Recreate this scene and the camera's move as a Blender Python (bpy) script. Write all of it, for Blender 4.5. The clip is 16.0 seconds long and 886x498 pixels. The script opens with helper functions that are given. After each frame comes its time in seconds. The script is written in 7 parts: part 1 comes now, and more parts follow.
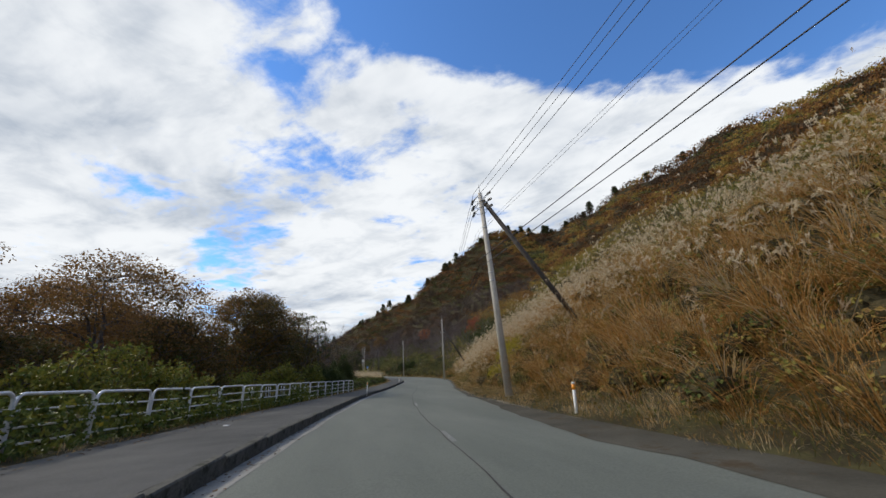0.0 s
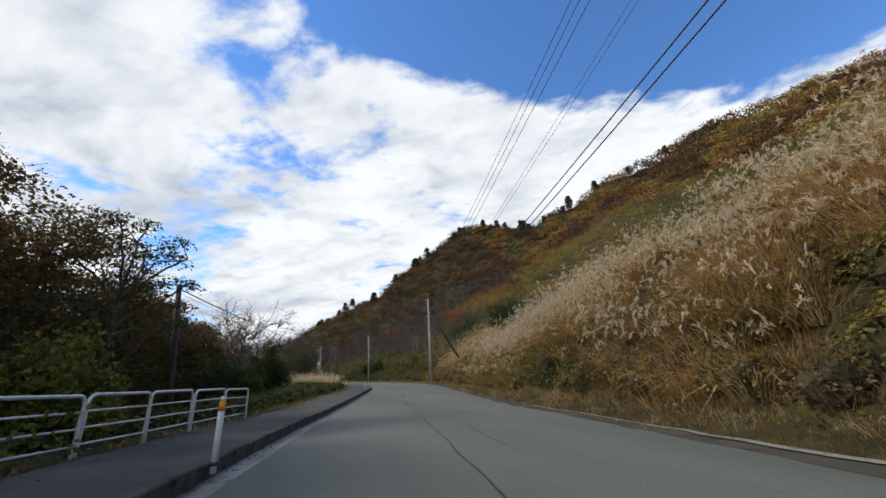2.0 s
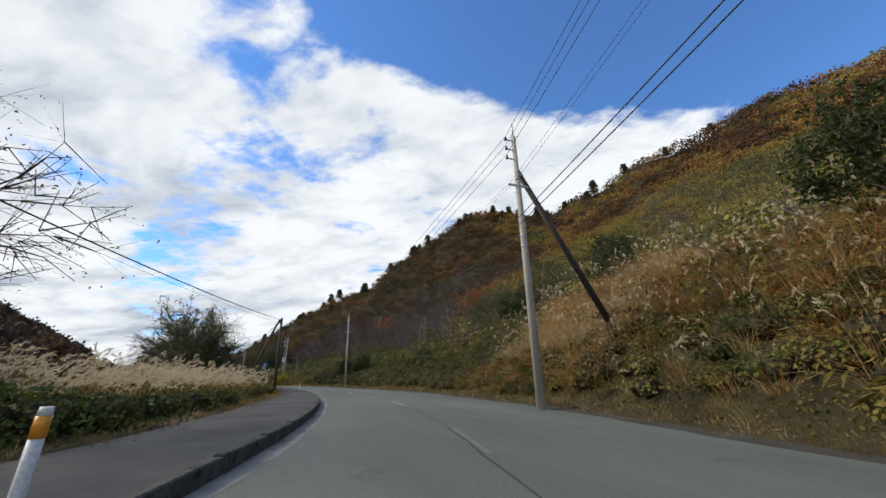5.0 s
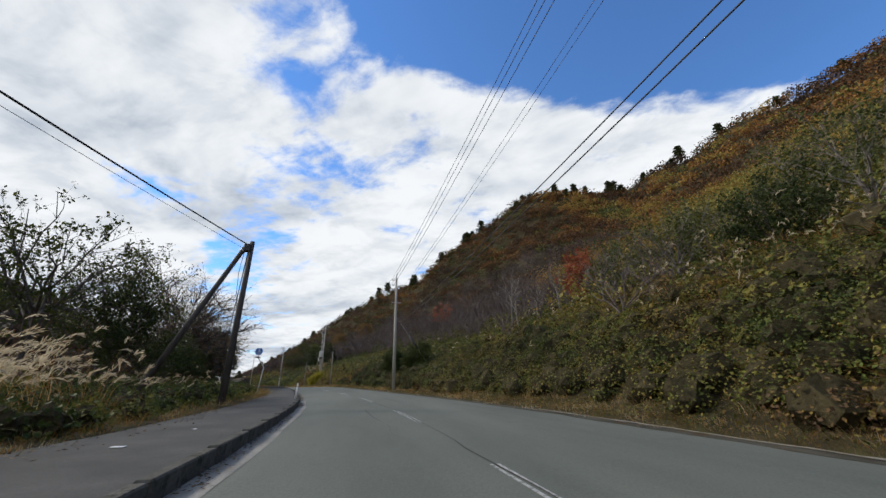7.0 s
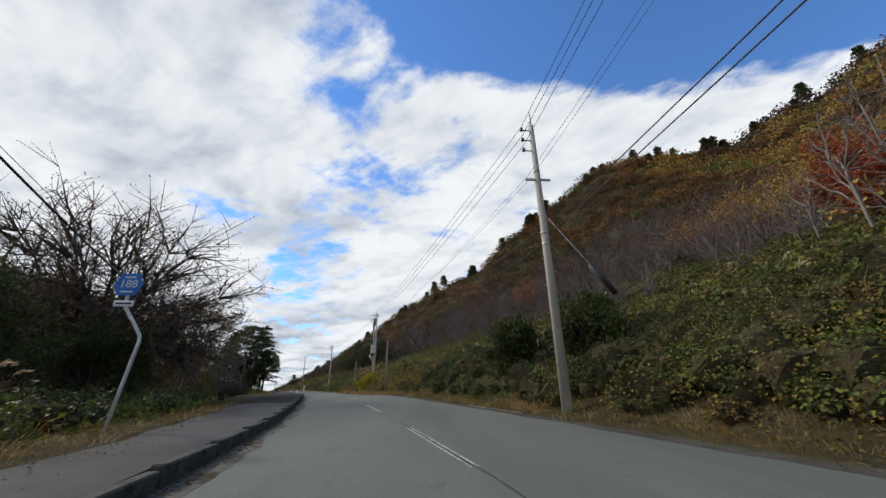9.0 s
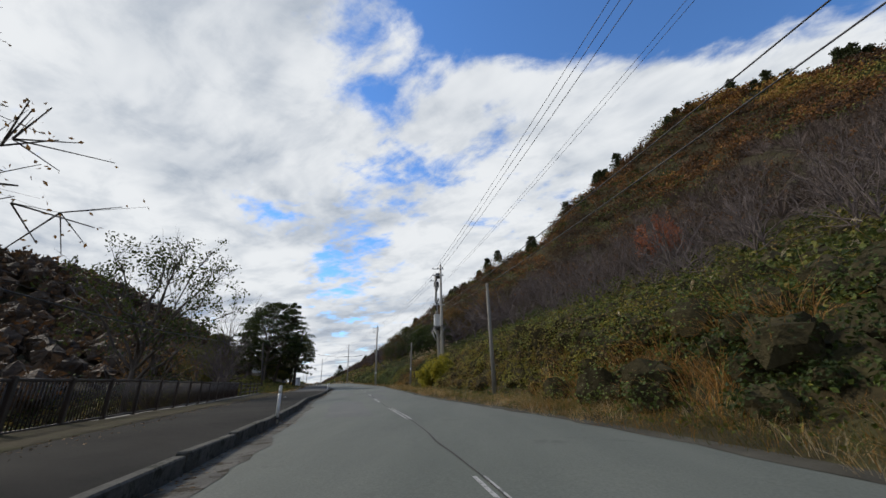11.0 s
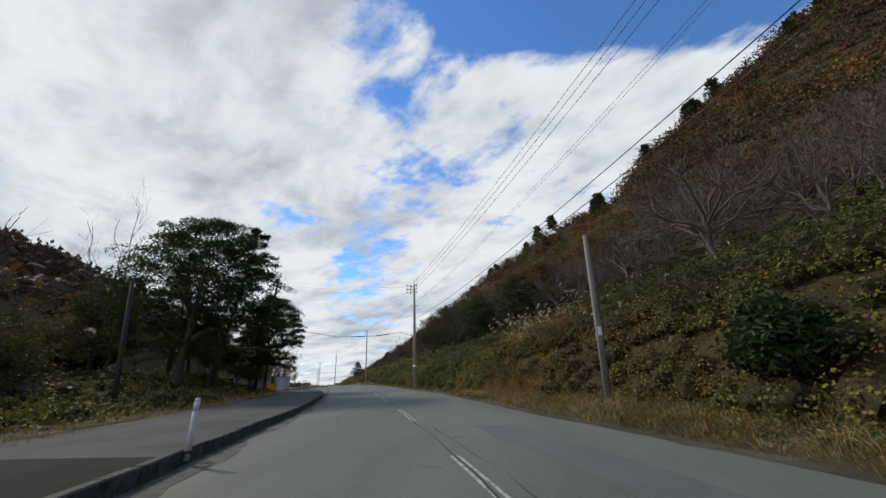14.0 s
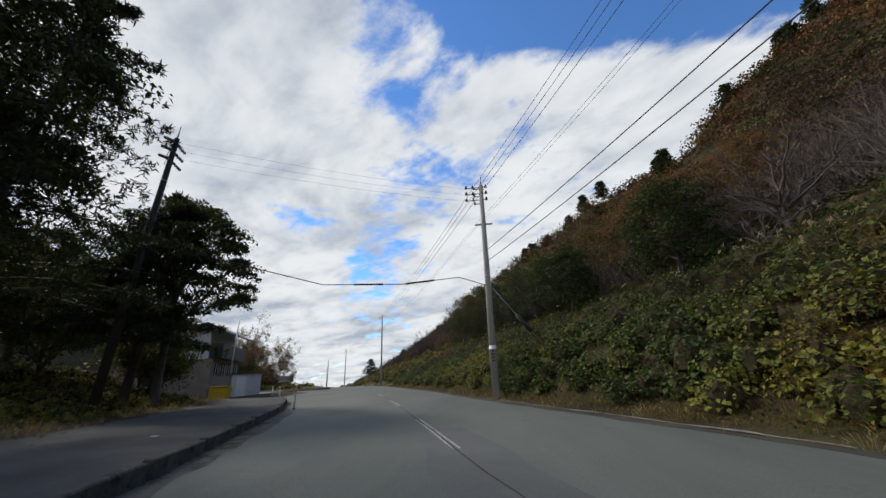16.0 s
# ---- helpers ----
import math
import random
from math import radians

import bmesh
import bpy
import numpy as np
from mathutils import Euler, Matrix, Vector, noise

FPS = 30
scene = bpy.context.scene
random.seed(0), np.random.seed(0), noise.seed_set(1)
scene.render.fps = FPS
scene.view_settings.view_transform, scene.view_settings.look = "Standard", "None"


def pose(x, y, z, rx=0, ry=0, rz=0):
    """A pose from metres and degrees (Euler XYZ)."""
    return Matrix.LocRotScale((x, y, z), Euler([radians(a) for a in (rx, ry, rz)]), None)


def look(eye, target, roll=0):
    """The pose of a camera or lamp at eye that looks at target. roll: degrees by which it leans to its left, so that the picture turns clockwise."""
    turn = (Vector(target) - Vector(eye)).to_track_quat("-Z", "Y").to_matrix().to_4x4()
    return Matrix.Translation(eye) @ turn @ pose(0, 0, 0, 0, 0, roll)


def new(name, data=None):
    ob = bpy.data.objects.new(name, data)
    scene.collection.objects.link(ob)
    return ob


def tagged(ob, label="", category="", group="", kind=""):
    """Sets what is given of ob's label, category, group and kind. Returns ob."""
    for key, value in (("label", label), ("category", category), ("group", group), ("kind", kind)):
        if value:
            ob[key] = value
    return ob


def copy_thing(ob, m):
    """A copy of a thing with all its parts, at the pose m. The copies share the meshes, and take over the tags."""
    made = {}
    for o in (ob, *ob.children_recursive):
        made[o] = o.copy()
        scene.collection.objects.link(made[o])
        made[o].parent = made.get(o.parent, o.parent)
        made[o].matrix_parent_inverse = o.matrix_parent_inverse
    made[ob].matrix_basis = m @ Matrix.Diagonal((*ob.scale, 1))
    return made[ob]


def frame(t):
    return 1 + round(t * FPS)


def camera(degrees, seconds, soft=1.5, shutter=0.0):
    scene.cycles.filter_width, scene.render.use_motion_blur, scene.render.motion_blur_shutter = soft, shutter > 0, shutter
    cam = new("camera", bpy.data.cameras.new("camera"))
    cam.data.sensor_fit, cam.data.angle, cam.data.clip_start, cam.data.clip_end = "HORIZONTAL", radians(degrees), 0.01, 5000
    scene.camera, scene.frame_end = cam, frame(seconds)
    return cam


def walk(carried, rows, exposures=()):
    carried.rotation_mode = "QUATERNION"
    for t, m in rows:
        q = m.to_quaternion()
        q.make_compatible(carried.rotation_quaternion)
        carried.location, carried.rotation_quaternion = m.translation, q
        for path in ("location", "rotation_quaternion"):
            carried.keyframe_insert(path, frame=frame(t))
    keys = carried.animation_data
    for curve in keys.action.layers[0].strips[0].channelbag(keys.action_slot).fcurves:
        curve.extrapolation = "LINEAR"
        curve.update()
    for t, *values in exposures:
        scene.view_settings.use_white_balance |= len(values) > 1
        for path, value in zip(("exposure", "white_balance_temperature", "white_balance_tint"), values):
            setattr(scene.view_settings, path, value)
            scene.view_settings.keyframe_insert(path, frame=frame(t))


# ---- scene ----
cam = camera(101.0, 16.0, shutter=0.03)
PATH = [
    (0.00, 0.000, 0.000, 1.100, 108.64, 2.82, -13.14),
    (0.50, 0.343, 5.966, 0.975, 108.66, 3.06, -14.69),
    (1.00, 0.828, 11.831, 0.903, 108.86, 3.29, -16.00),
    (1.50, 1.531, 17.813, 0.825, 108.95, 3.89, -17.26),
    (2.00, 2.338, 23.972, 0.780, 109.12, 3.36, -18.62),
    (2.50, 3.229, 30.209, 0.733, 109.39, 2.39, -20.01),
    (3.00, 4.264, 36.459, 0.662, 109.78, 2.08, -21.24),
    (3.50, 5.404, 42.697, 0.575, 109.85, 1.55, -22.03),
    (4.75, 8.520, 58.500, 0.650, 110.05, 1.45, -20.90),
    (6.00, 11.614, 74.317, 0.833, 110.17, 1.50, -16.62),
    (6.50, 12.069, 80.808, 0.875, 110.34, 1.34, -14.73),
    (7.00, 12.308, 87.181, 0.928, 110.40, 0.51, -12.88),
    (7.50, 12.320, 93.560, 1.008, 110.51, 0.54, -10.73),
    (8.00, 12.130, 99.835, 1.073, 110.72, 0.37, -8.78),
    (8.50, 11.760, 106.132, 1.136, 110.75, 0.74, -6.69),
    (9.00, 11.090, 112.392, 1.257, 110.93, 0.77, -4.72),
    (10.25, 8.450, 128.400, 1.550, 110.25, 1.00, -0.20),
    (11.50, 4.815, 144.470, 1.883, 109.32, 1.35, 3.25),
    (12.00, 3.132, 150.838, 1.872, 109.57, 0.94, 3.85),
    (12.50, 1.463, 157.214, 1.811, 109.33, 1.83, 4.45),
    (13.00, -0.294, 163.470, 1.793, 109.13, 2.26, 4.50),
    (13.50, -2.021, 169.716, 1.799, 109.35, 1.93, 4.82),
    (14.00, -3.788, 175.864, 1.782, 109.61, 1.84, 5.12),
    (14.50, -5.598, 181.924, 1.760, 109.76, 1.76, 5.45),
    (15.00, -7.367, 187.862, 1.739, 109.68, 2.16, 5.74),
    (15.50, -9.260, 193.822, 1.770, 109.72, 2.23, 6.25),
    (16.00, -11.131, 199.692, 1.822, 109.70, 1.90, 7.10),
]
walk(cam, [(t, pose(*p)) for t, *p in PATH], [(0, 1.03), (1.5, 1.1), (3.5, 1.13), (6.0, 1.05), (9.0, 1.0), (11.5, 0.88), (16, 0.88)])

# ---- world and sun ----
SUN_AZ, SUN_EL = radians(-62), radians(36)
world = bpy.data.worlds.new("sky")
scene.world = world
world.use_nodes = True
wn, wl = world.node_tree.nodes, world.node_tree.links
wn.clear()


def wmath(op, a, b=None, c=None, clamp=False):
    k = wn.new("ShaderNodeMath")
    k.operation, k.use_clamp = op, clamp
    for i, v in enumerate((a, b, c)):
        if v is None:
            continue
        if isinstance(v, (int, float)):
            k.inputs[i].default_value = v
        else:
            wl.new(v, k.inputs[i])
    return k.outputs[0]


def wsmooth(a, b, v):
    k = wn.new("ShaderNodeMapRange")
    k.interpolation_type = "SMOOTHSTEP"
    wl.new(v, k.inputs["Value"])
    k.inputs["From Min"].default_value, k.inputs["From Max"].default_value = a, b
    return k.outputs["Result"]


sky = wn.new("ShaderNodeTexSky")
sky.sky_type, sky.sun_disc = "NISHITA", False
sky.sun_elevation, sky.sun_rotation = SUN_EL, SUN_AZ
sky.air_density, sky.dust_density, sky.ozone_density = 1.0, 0.0, 6.0
wc = wn.new("ShaderNodeTexCoord")
sep = wn.new("ShaderNodeSeparateXYZ")
wl.new(wc.outputs["Generated"], sep.inputs[0])
wx, wy, wz = sep.outputs
# a flat layer of cloud, seen in perspective
lift = wmath("MAXIMUM", wmath("ADD", wz, 0.12), 0.03)
flat = wn.new("ShaderNodeCombineXYZ")
wl.new(wmath("DIVIDE", wx, lift), flat.inputs[0])
wl.new(wmath("DIVIDE", wy, lift), flat.inputs[1])


def wnoise(scale, detail, rough, turn, stretch, warp=0.0, shift=0.0):
    mp = wn.new("ShaderNodeMapping")
    mp.vector_type = "TEXTURE"
    mp.inputs["Rotation"].default_value, mp.inputs["Scale"].default_value = (0, 0, turn), (stretch, 1, 1)
    mp.inputs["Location"].default_value = (shift, shift * 0.7, shift)
    wl.new(flat.outputs[0], mp.inputs["Vector"])
    t = wn.new("ShaderNodeTexNoise")
    t.inputs["Scale"].default_value, t.inputs["Detail"].default_value, t.inputs["Roughness"].default_value = scale, detail, rough
    t.inputs["Distortion"].default_value = warp
    wl.new(mp.outputs[0], t.inputs["Vector"])
    return t.outputs["Fac"]


def around(x, y, z, size):
    """1 at a direction of the sky, falling to 0 over an angular size."""
    d = wn.new("ShaderNodeVectorMath")
    d.operation = "DOT_PRODUCT"
    wl.new(wc.outputs["Generated"], d.inputs[0])
    d.inputs[1].default_value = Vector((x, y, z)).normalized()
    return wmath("EXPONENT", wmath("MULTIPLY", wmath("SUBTRACT", d.outputs["Value"], 1.0), 1 / size))


billow = wnoise(1.7, 6, 0.55, -0.66, 1.7, 0.25)
puffs = wnoise(4.4, 8, 0.58, -0.6, 1.35, 0.3, 3.0)
curls = wnoise(13.0, 5, 0.6, -0.5, 1.2, 0.4, 5.0)
gap = wmath("MULTIPLY", wsmooth(-0.06, 0.07, wmath("SUBTRACT", wmath("MULTIPLY_ADD", wx, 0.3, wz), 0.77)), wsmooth(-0.16, 0.02, wx))
cover = wmath("MULTIPLY_ADD", wmath("SUBTRACT", billow, 0.5), 1.2, 0.605)
cover = wmath("MULTIPLY_ADD", wmath("SUBTRACT", puffs, 0.5), 1.5, cover)
cover = wmath("MULTIPLY_ADD", wmath("SUBTRACT", curls, 0.5), 0.5, cover)
cover = wmath("MULTIPLY_ADD", gap, -1.2, cover)
for bx, by, bz, size, amount in ((0.12, 0.84, 0.53, 0.004, -0.06), (-0.47, 0.79, 0.38, 0.005, -0.34), (-0.25, 0.9, 0.36, 0.004, -0.3), (-0.2, 0.68, 0.7, 0.012, -0.25),
                                 (0.0, 0.72, 0.7, 0.004, -0.12), (-0.3, 0.93, 0.23, 0.004, -0.25), (-0.55, 0.62, 0.56, 0.05, 0.25), (-0.1, 0.93, 0.35, 0.004, 0.25), (0.3, 0.72, 0.62, 0.02, 0.3),
                                 (0.6, 0.6, 0.5, 0.03, 0.3), (-0.7, 0.5, 0.5, 0.1, 0.25), (0.02, 0.8, 0.6, 0.004, 0.2)):
    cover = wmath("MULTIPLY_ADD", around(bx, by, bz, size), amount, cover)
cover = wmath("MULTIPLY_ADD", wsmooth(0.46, 0.12, wz), 0.2, cover)
cloud = wsmooth(0.26, 0.68, cover)
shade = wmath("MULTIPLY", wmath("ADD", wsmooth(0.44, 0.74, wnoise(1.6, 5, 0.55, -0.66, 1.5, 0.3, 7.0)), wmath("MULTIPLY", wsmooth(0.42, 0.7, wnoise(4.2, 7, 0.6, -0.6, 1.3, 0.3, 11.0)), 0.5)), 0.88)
tone = wn.new("ShaderNodeMix")
tone.data_type = "RGBA"
wl.new(shade, tone.inputs[0])
tone.inputs[6].default_value, tone.inputs[7].default_value = (0.94, 0.97, 1.0, 1), (0.46, 0.525, 0.62, 1)
blue = wn.new("ShaderNodeBackground")
deep = wn.new("ShaderNodeMix")
deep.data_type, deep.blend_type = "RGBA", "MULTIPLY"
deep.inputs[0].default_value = 1.0
wl.new(sky.outputs[0], deep.inputs[6])
deep.inputs[7].default_value = (0.72, 0.92, 1.08, 1)
wl.new(deep.outputs[2], blue.inputs["Color"])
blue.inputs["Strength"].default_value = 0.098
white = wn.new("ShaderNodeBackground")
wl.new(tone.outputs[2], white.inputs["Color"])
white.inputs["Strength"].default_value = 0.475
wmix = wn.new("ShaderNodeMixShader")
wl.new(cloud, wmix.inputs[0])
wl.new(blue.outputs[0], wmix.inputs[1])
wl.new(white.outputs[0], wmix.inputs[2])
wout = wn.new("ShaderNodeOutputWorld")
wl.new(wmix.outputs[0], wout.inputs["Surface"])

sun = new("sun", bpy.data.lights.new("sun", "SUN"))
sun.data.energy, sun.data.angle, sun.data.color = 1.45, radians(7), (1.0, 0.91, 0.79)
sun.matrix_basis = look((math.sin(SUN_AZ) * math.cos(SUN_EL) * 100, math.cos(SUN_AZ) * math.cos(SUN_EL) * 100, math.sin(SUN_EL) * 100), (0, 0, 0))


def glide(pts):
    """Dense y, value tables of smooth curves through (y, a, b) rows."""
    p = np.array(pts, float)
    m = np.gradient(p[:, 1:], p[:, 0], axis=0)
    ys, out = [], []
    for i in range(len(p) - 1):
        h = p[i + 1, 0] - p[i, 0]
        u = np.linspace(0, 1, 24, endpoint=False)[:, None]
        a, b = p[i, 1:], p[i + 1, 1:]
        out.append((2 * u**3 - 3 * u**2 + 1) * a + (u**3 - 2 * u**2 + u) * h * m[i] + (3 * u**2 - 2 * u**3) * b + (u**3 - u**2) * h * m[i + 1])
        ys.append(p[i, 0] + h * u[:, 0])
    return np.concatenate(ys), np.concatenate(out)


# The line of the drive: y, x, height of the road.
SPINE_Y, SPINE = glide([
    (-400, -14, 6), (-160, -6.5, 2.4), (-60, -1.6, 0.7), (-30, -0.9, 0.35), (0, 0, 0), (18, 1.53, -0.27), (36.5, 4.26, -0.44),
    (42.7, 5.41, -0.52), (58, 8.45, -0.46), (74.3, 11.61, -0.27), (93.6, 12.32, -0.09), (112.4, 11.09, 0.157), (128, 8.45, 0.46), (144.5, 4.82, 0.77),
    (163.5, -0.29, 0.69), (182, -5.6, 0.66), (199.7, -11.13, 0.71), (219, -17.6, 0.84), (240, -25.4, 1.0), (269, -37.2, 1.12),
    (300, -50.5, 0.9), (340, -68, 0.2), (420, -104, -2.5), (700, -230, -12), (2600, -1080, -16)])


def sx(y):
    return np.interp(y, SPINE_Y, SPINE[:, 0])


def sz(y):
    return np.interp(y, SPINE_Y, SPINE[:, 1])


def cosh_(y):
    return 1 / np.sqrt(1 + ((sx(np.asarray(y) + 1.5) - sx(np.asarray(y) - 1.5)) / 3) ** 2)


def heading(y):
    return math.atan2(-(sx(y + 1) - sx(y - 1)), 2.0)


# Offsets from that line: centre of the road, kerb face, right edge, outer edge of the pavement, fence.
TAB = {
    "C": ([-60, 0, 22, 38, 46, 60, 72, 80, 90, 100, 110, 118, 124, 131, 148, 154, 160, 168, 178, 187, 192, 205, 260],
          [1.25, 1.22, 1.25, 1.5, 1.42, 1.42, 1.55, 1.7, 1.92, 1.94, 1.8, 1.66, 1.5, 1.33, 1.3, 1.14, 1.15, 1.26, 1.33, 1.45, 1.5, 1.46, 1.4]),
    "K": ([-60, 0, 22, 38, 46, 60, 80, 87, 100, 108, 117, 124, 140, 149, 154, 162, 175, 187, 191, 205, 215, 222, 228, 260],
          [-2.2, -2.2, -2.24, -2.26, -2.27, -2.15, -1.98, -1.86, -1.88, -1.85, -2.1, -1.95, -2.2, -2.24, -2.42, -2.92, -2.82, -2.72, -2.56, -2.75, -3.4, -4.4, -6.0, -3.4]),
    "R": ([-60, 0, 22, 38, 46, 60, 80, 90, 100, 110, 119, 124, 132, 150, 157, 165, 175, 188, 200, 207, 213, 222, 260],
          [4.7, 4.7, 5.1, 5.75, 6.2, 6.5, 6.8, 7.3, 7.4, 7.0, 6.4, 6.1, 5.75, 5.2, 5.05, 5.0, 5.35, 5.75, 6.3, 6.7, 6.45, 6.2, 6.0]),
    "P": ([-60, 0, 22, 38, 46, 60, 80, 100, 120, 140, 157, 175, 190, 205, 215, 222, 228, 260],
          [-6.0, -5.9, -5.3, -4.95, -5.05, -4.85, -4.95, -4.4, -3.9, -4.8, -6.3, -7.0, -7.2, -7.4, -7.7, -8.6, -10, -5.4]),
}


def off(k, y):
    return np.interp(y, *TAB[k])


def smooth(a, b, t):
    t = np.clip((np.asarray(t, float) - a) / (b - a), 0, 1)
    return t * t * (3 - 2 * t)


def vnoise(x, y, seed=0):
    x, y = np.asarray(x, float), np.asarray(y, float)
    i, j = np.floor(x), np.floor(y)
    u, v = x - i, y - j
    u, v = u * u * (3 - 2 * u), v * v * (3 - 2 * v)

    def h(a, b):
        s = np.sin(a * 127.1 + b * 311.7 + seed * 74.7) * 43758.5453
        return s - np.floor(s)
    return (h(i, j) * (1 - u) + h(i + 1, j) * u) * (1 - v) + (h(i, j + 1) * (1 - u) + h(i + 1, j + 1) * u) * v


def fbm(x, y, seed=0):
    return vnoise(x, y, seed) * 0.55 + vnoise(x * 2.1, y * 2.1, seed + 1) * 0.28 + vnoise(x * 4.3, y * 4.3, seed + 2) * 0.17


# Crest of the mountain, with the height of its ground.
RIDGE = np.array([(340, -400, 116), (320, -60, 124), (260, 88, 138), (228, 143, 136.5), (187, 204, 119.5), (149, 237, 98.5), (125, 259, 105.5),
                  (107, 274, 107.5), (85, 281, 92.5), (65, 288, 76), (47, 299, 58), (27, 312, 53), (8, 330, 44), (-10, 352, 34), (-39, 399, 23),
                  (-80, 470, 12), (-130, 560, 4), (-300, 900, -4), (-700, 1700, -10)], float)


def crest(x, y):
    """Distance to the crest, its height there, and whether the point lies beyond it."""
    best = np.full(x.shape, 1e9)
    hz, far = np.zeros(x.shape), np.zeros(x.shape, bool)
    for a, b in zip(RIDGE[:-1], RIDGE[1:]):
        ux, uy = b[0] - a[0], b[1] - a[1]
        k = np.clip(((x - a[0]) * ux + (y - a[1]) * uy) / (ux * ux + uy * uy), 0, 1)
        dx, dy = x - a[0] - k * ux, y - a[1] - k * uy
        d = np.hypot(dx, dy)
        m = d < best
        best = np.where(m, d, best)
        hz = np.where(m, a[2] + k * (b[2] - a[2]), hz)
        far = np.where(m, (uy * (x - a[0]) - ux * (y - a[1])) > 0, far)
    return best, hz, far


BANK = ([-60, 0, 40, 75, 100, 130, 160, 180, 220, 260], [1.0, 1.0, 1.5, 1.2, 0.8, 0.8, 1.9, 2.0, 1.5, 0.8])
BANK2 = ([-60, 22, 40, 50, 62, 80, 95, 110, 130, 150, 180, 205, 225, 260], [4.0, 3.9, 3.2, 3.0, 2.8, 3.8, 3.5, 2.8, 1.8, 0.8, 0.8, 1.0, 1.0, 0.6])
DROP = ([-60, 10, 50, 68, 80, 100, 125, 140, 152, 175, 186, 196, 208, 222, 232, 260], [2.5, 2.2, 1.6, 0.6, -0.2, -0.8, -0.6, 1.0, 3.2, 3.0, 0.8, -1.0, -1.9, -1.9, -0.3, 0.2])


VERGE = ([-60, 142, 152, 198, 208, 260], [0.6, 0.6, 1.6, 1.8, 0.9, 0.6])


def ground_z(x, y):
    x, y = np.atleast_1d(np.asarray(x, float)), np.atleast_1d(np.asarray(y, float))
    q, z0 = (x - sx(y)) * cosh_(y), sz(y)
    near = np.clip(1 - (y - 330) / 300, 0, 1) * np.clip(1 + (y + 60) / 200, 0, 1)
    z = z0 - 0.06
    t = q - off("R", y)
    dr, hz, far = crest(x, y)
    u = np.clip(t / (t + dr + 1e-6), 0, 1)
    hill = np.where(far, hz - 0.55 * dr, z0 + (hz - z0) * u**1.36)
    lump = (fbm(x * 0.035, y * 0.035, 5) - 0.5) * 7 * smooth(15, 60, t) + (fbm(x * 0.4, y * 0.4, 8) - 0.5) * 0.5 * smooth(1.5, 5, t)
    right = hill + np.interp(y, *BANK) * smooth(0, 1, (t - np.interp(y, *VERGE)) / 2.8) + np.interp(y, *BANK2) * smooth(1.5, 11, t) * (1 - smooth(40, 90, t)) + lump + 0.05 * smooth(0, 0.4, t) * near
    z = np.where(t > 0, right - 0.06 * (1 - smooth(0, 0.25, t)), z)
    s = off("P", y) - q
    hill_l = 32 * np.exp(-(((x + 118) / 46) ** 2 + ((y - 238) / 62) ** 2)) + 14 * np.exp(-(((x + 120) / 60) ** 2 + ((y - 40) / 80) ** 2))
    left = z0 + 0.165 - np.interp(y, *DROP) * smooth(1.2, 11, s) + hill_l * smooth(12, 36, s) + (fbm(x * 0.3, y * 0.3, 3) - 0.5) * 0.5 * smooth(0.6, 4, s)
    yard = smooth(223, 228, y) * (1 - smooth(250, 256, y)) * smooth(0, 1, s) * (1 - smooth(24, 30, s))
    left = left * (1 - yard) + (z0 - 0.06) * yard
    z = np.where(s > 0, left, z)
    return z


def spot(y, d, dz=0.0):
    """World place at y, d metres to the right of the line, dz over the ground."""
    x = float(sx(y) + d / cosh_(y))
    return Vector((x, y, float(ground_z(x, y)[0]) + dz))


# ---- meshes ----
def mesh_of(name, verts, faces, mat, tint=None, flat=True):
    """A mesh from an array of places and one of triangles or quads."""
    v, f = np.asarray(verts, np.float32), np.asarray(faces, np.int32)
    me = bpy.data.meshes.new(name)
    me.vertices.add(len(v))
    me.vertices.foreach_set("co", v.ravel())
    me.loops.add(f.size)
    me.loops.foreach_set("vertex_index", f.ravel())
    me.polygons.add(len(f))
    me.polygons.foreach_set("loop_start", np.arange(0, f.size, f.shape[1], dtype=np.int32))
    me.polygons.foreach_set("use_smooth", np.full(len(f), not flat))
    me.update(calc_edges=True)
    if tint is not None:
        me.attributes.new("tint", "FLOAT", "POINT").data.foreach_set("value", np.asarray(tint, np.float32))
    me.materials.append(mat)
    return me


def part(name, data, mat, parent=None, label=""):
    """One mesh object, from a bmesh or a mesh, under a thing or part."""
    if isinstance(data, bmesh.types.BMesh):
        me = bpy.data.meshes.new(name)
        data.to_mesh(me)
        data.free()
        me.materials.append(mat)
        data = me
    ob = new(name, data)
    if parent is not None:
        ob.parent = parent
    return tagged(ob, label)


def thing(name, at, label, category, group="", turn=0.0):
    ob = new(name)
    ob.empty_display_size = 0.2
    ob.matrix_basis = Matrix.Translation(at) @ Matrix.Rotation(turn, 4, "Z")
    return tagged(ob, label, category, group)


def rod(bm, a, b, r0, r1=None, n=10, caps=True):
    """A tapered bar from a to b."""
    a, b = Vector(a), Vector(b)
    r1 = r0 if r1 is None else r1
    w = (b - a).normalized()
    u = w.orthogonal().normalized()
    v = w.cross(u)
    rings = [[bm.verts.new(p + (u * math.cos(k * math.tau / n) + v * math.sin(k * math.tau / n)) * r) for k in range(n)] for p, r in ((a, r0), (b, r1))]
    for k in range(n):
        f = bm.faces.new((rings[0][k], rings[0][(k + 1) % n], rings[1][(k + 1) % n], rings[1][k]))
        f.smooth = n > 5
    if caps:
        bm.faces.new(rings[0][::-1])
        bm.faces.new(rings[1])
    return bm


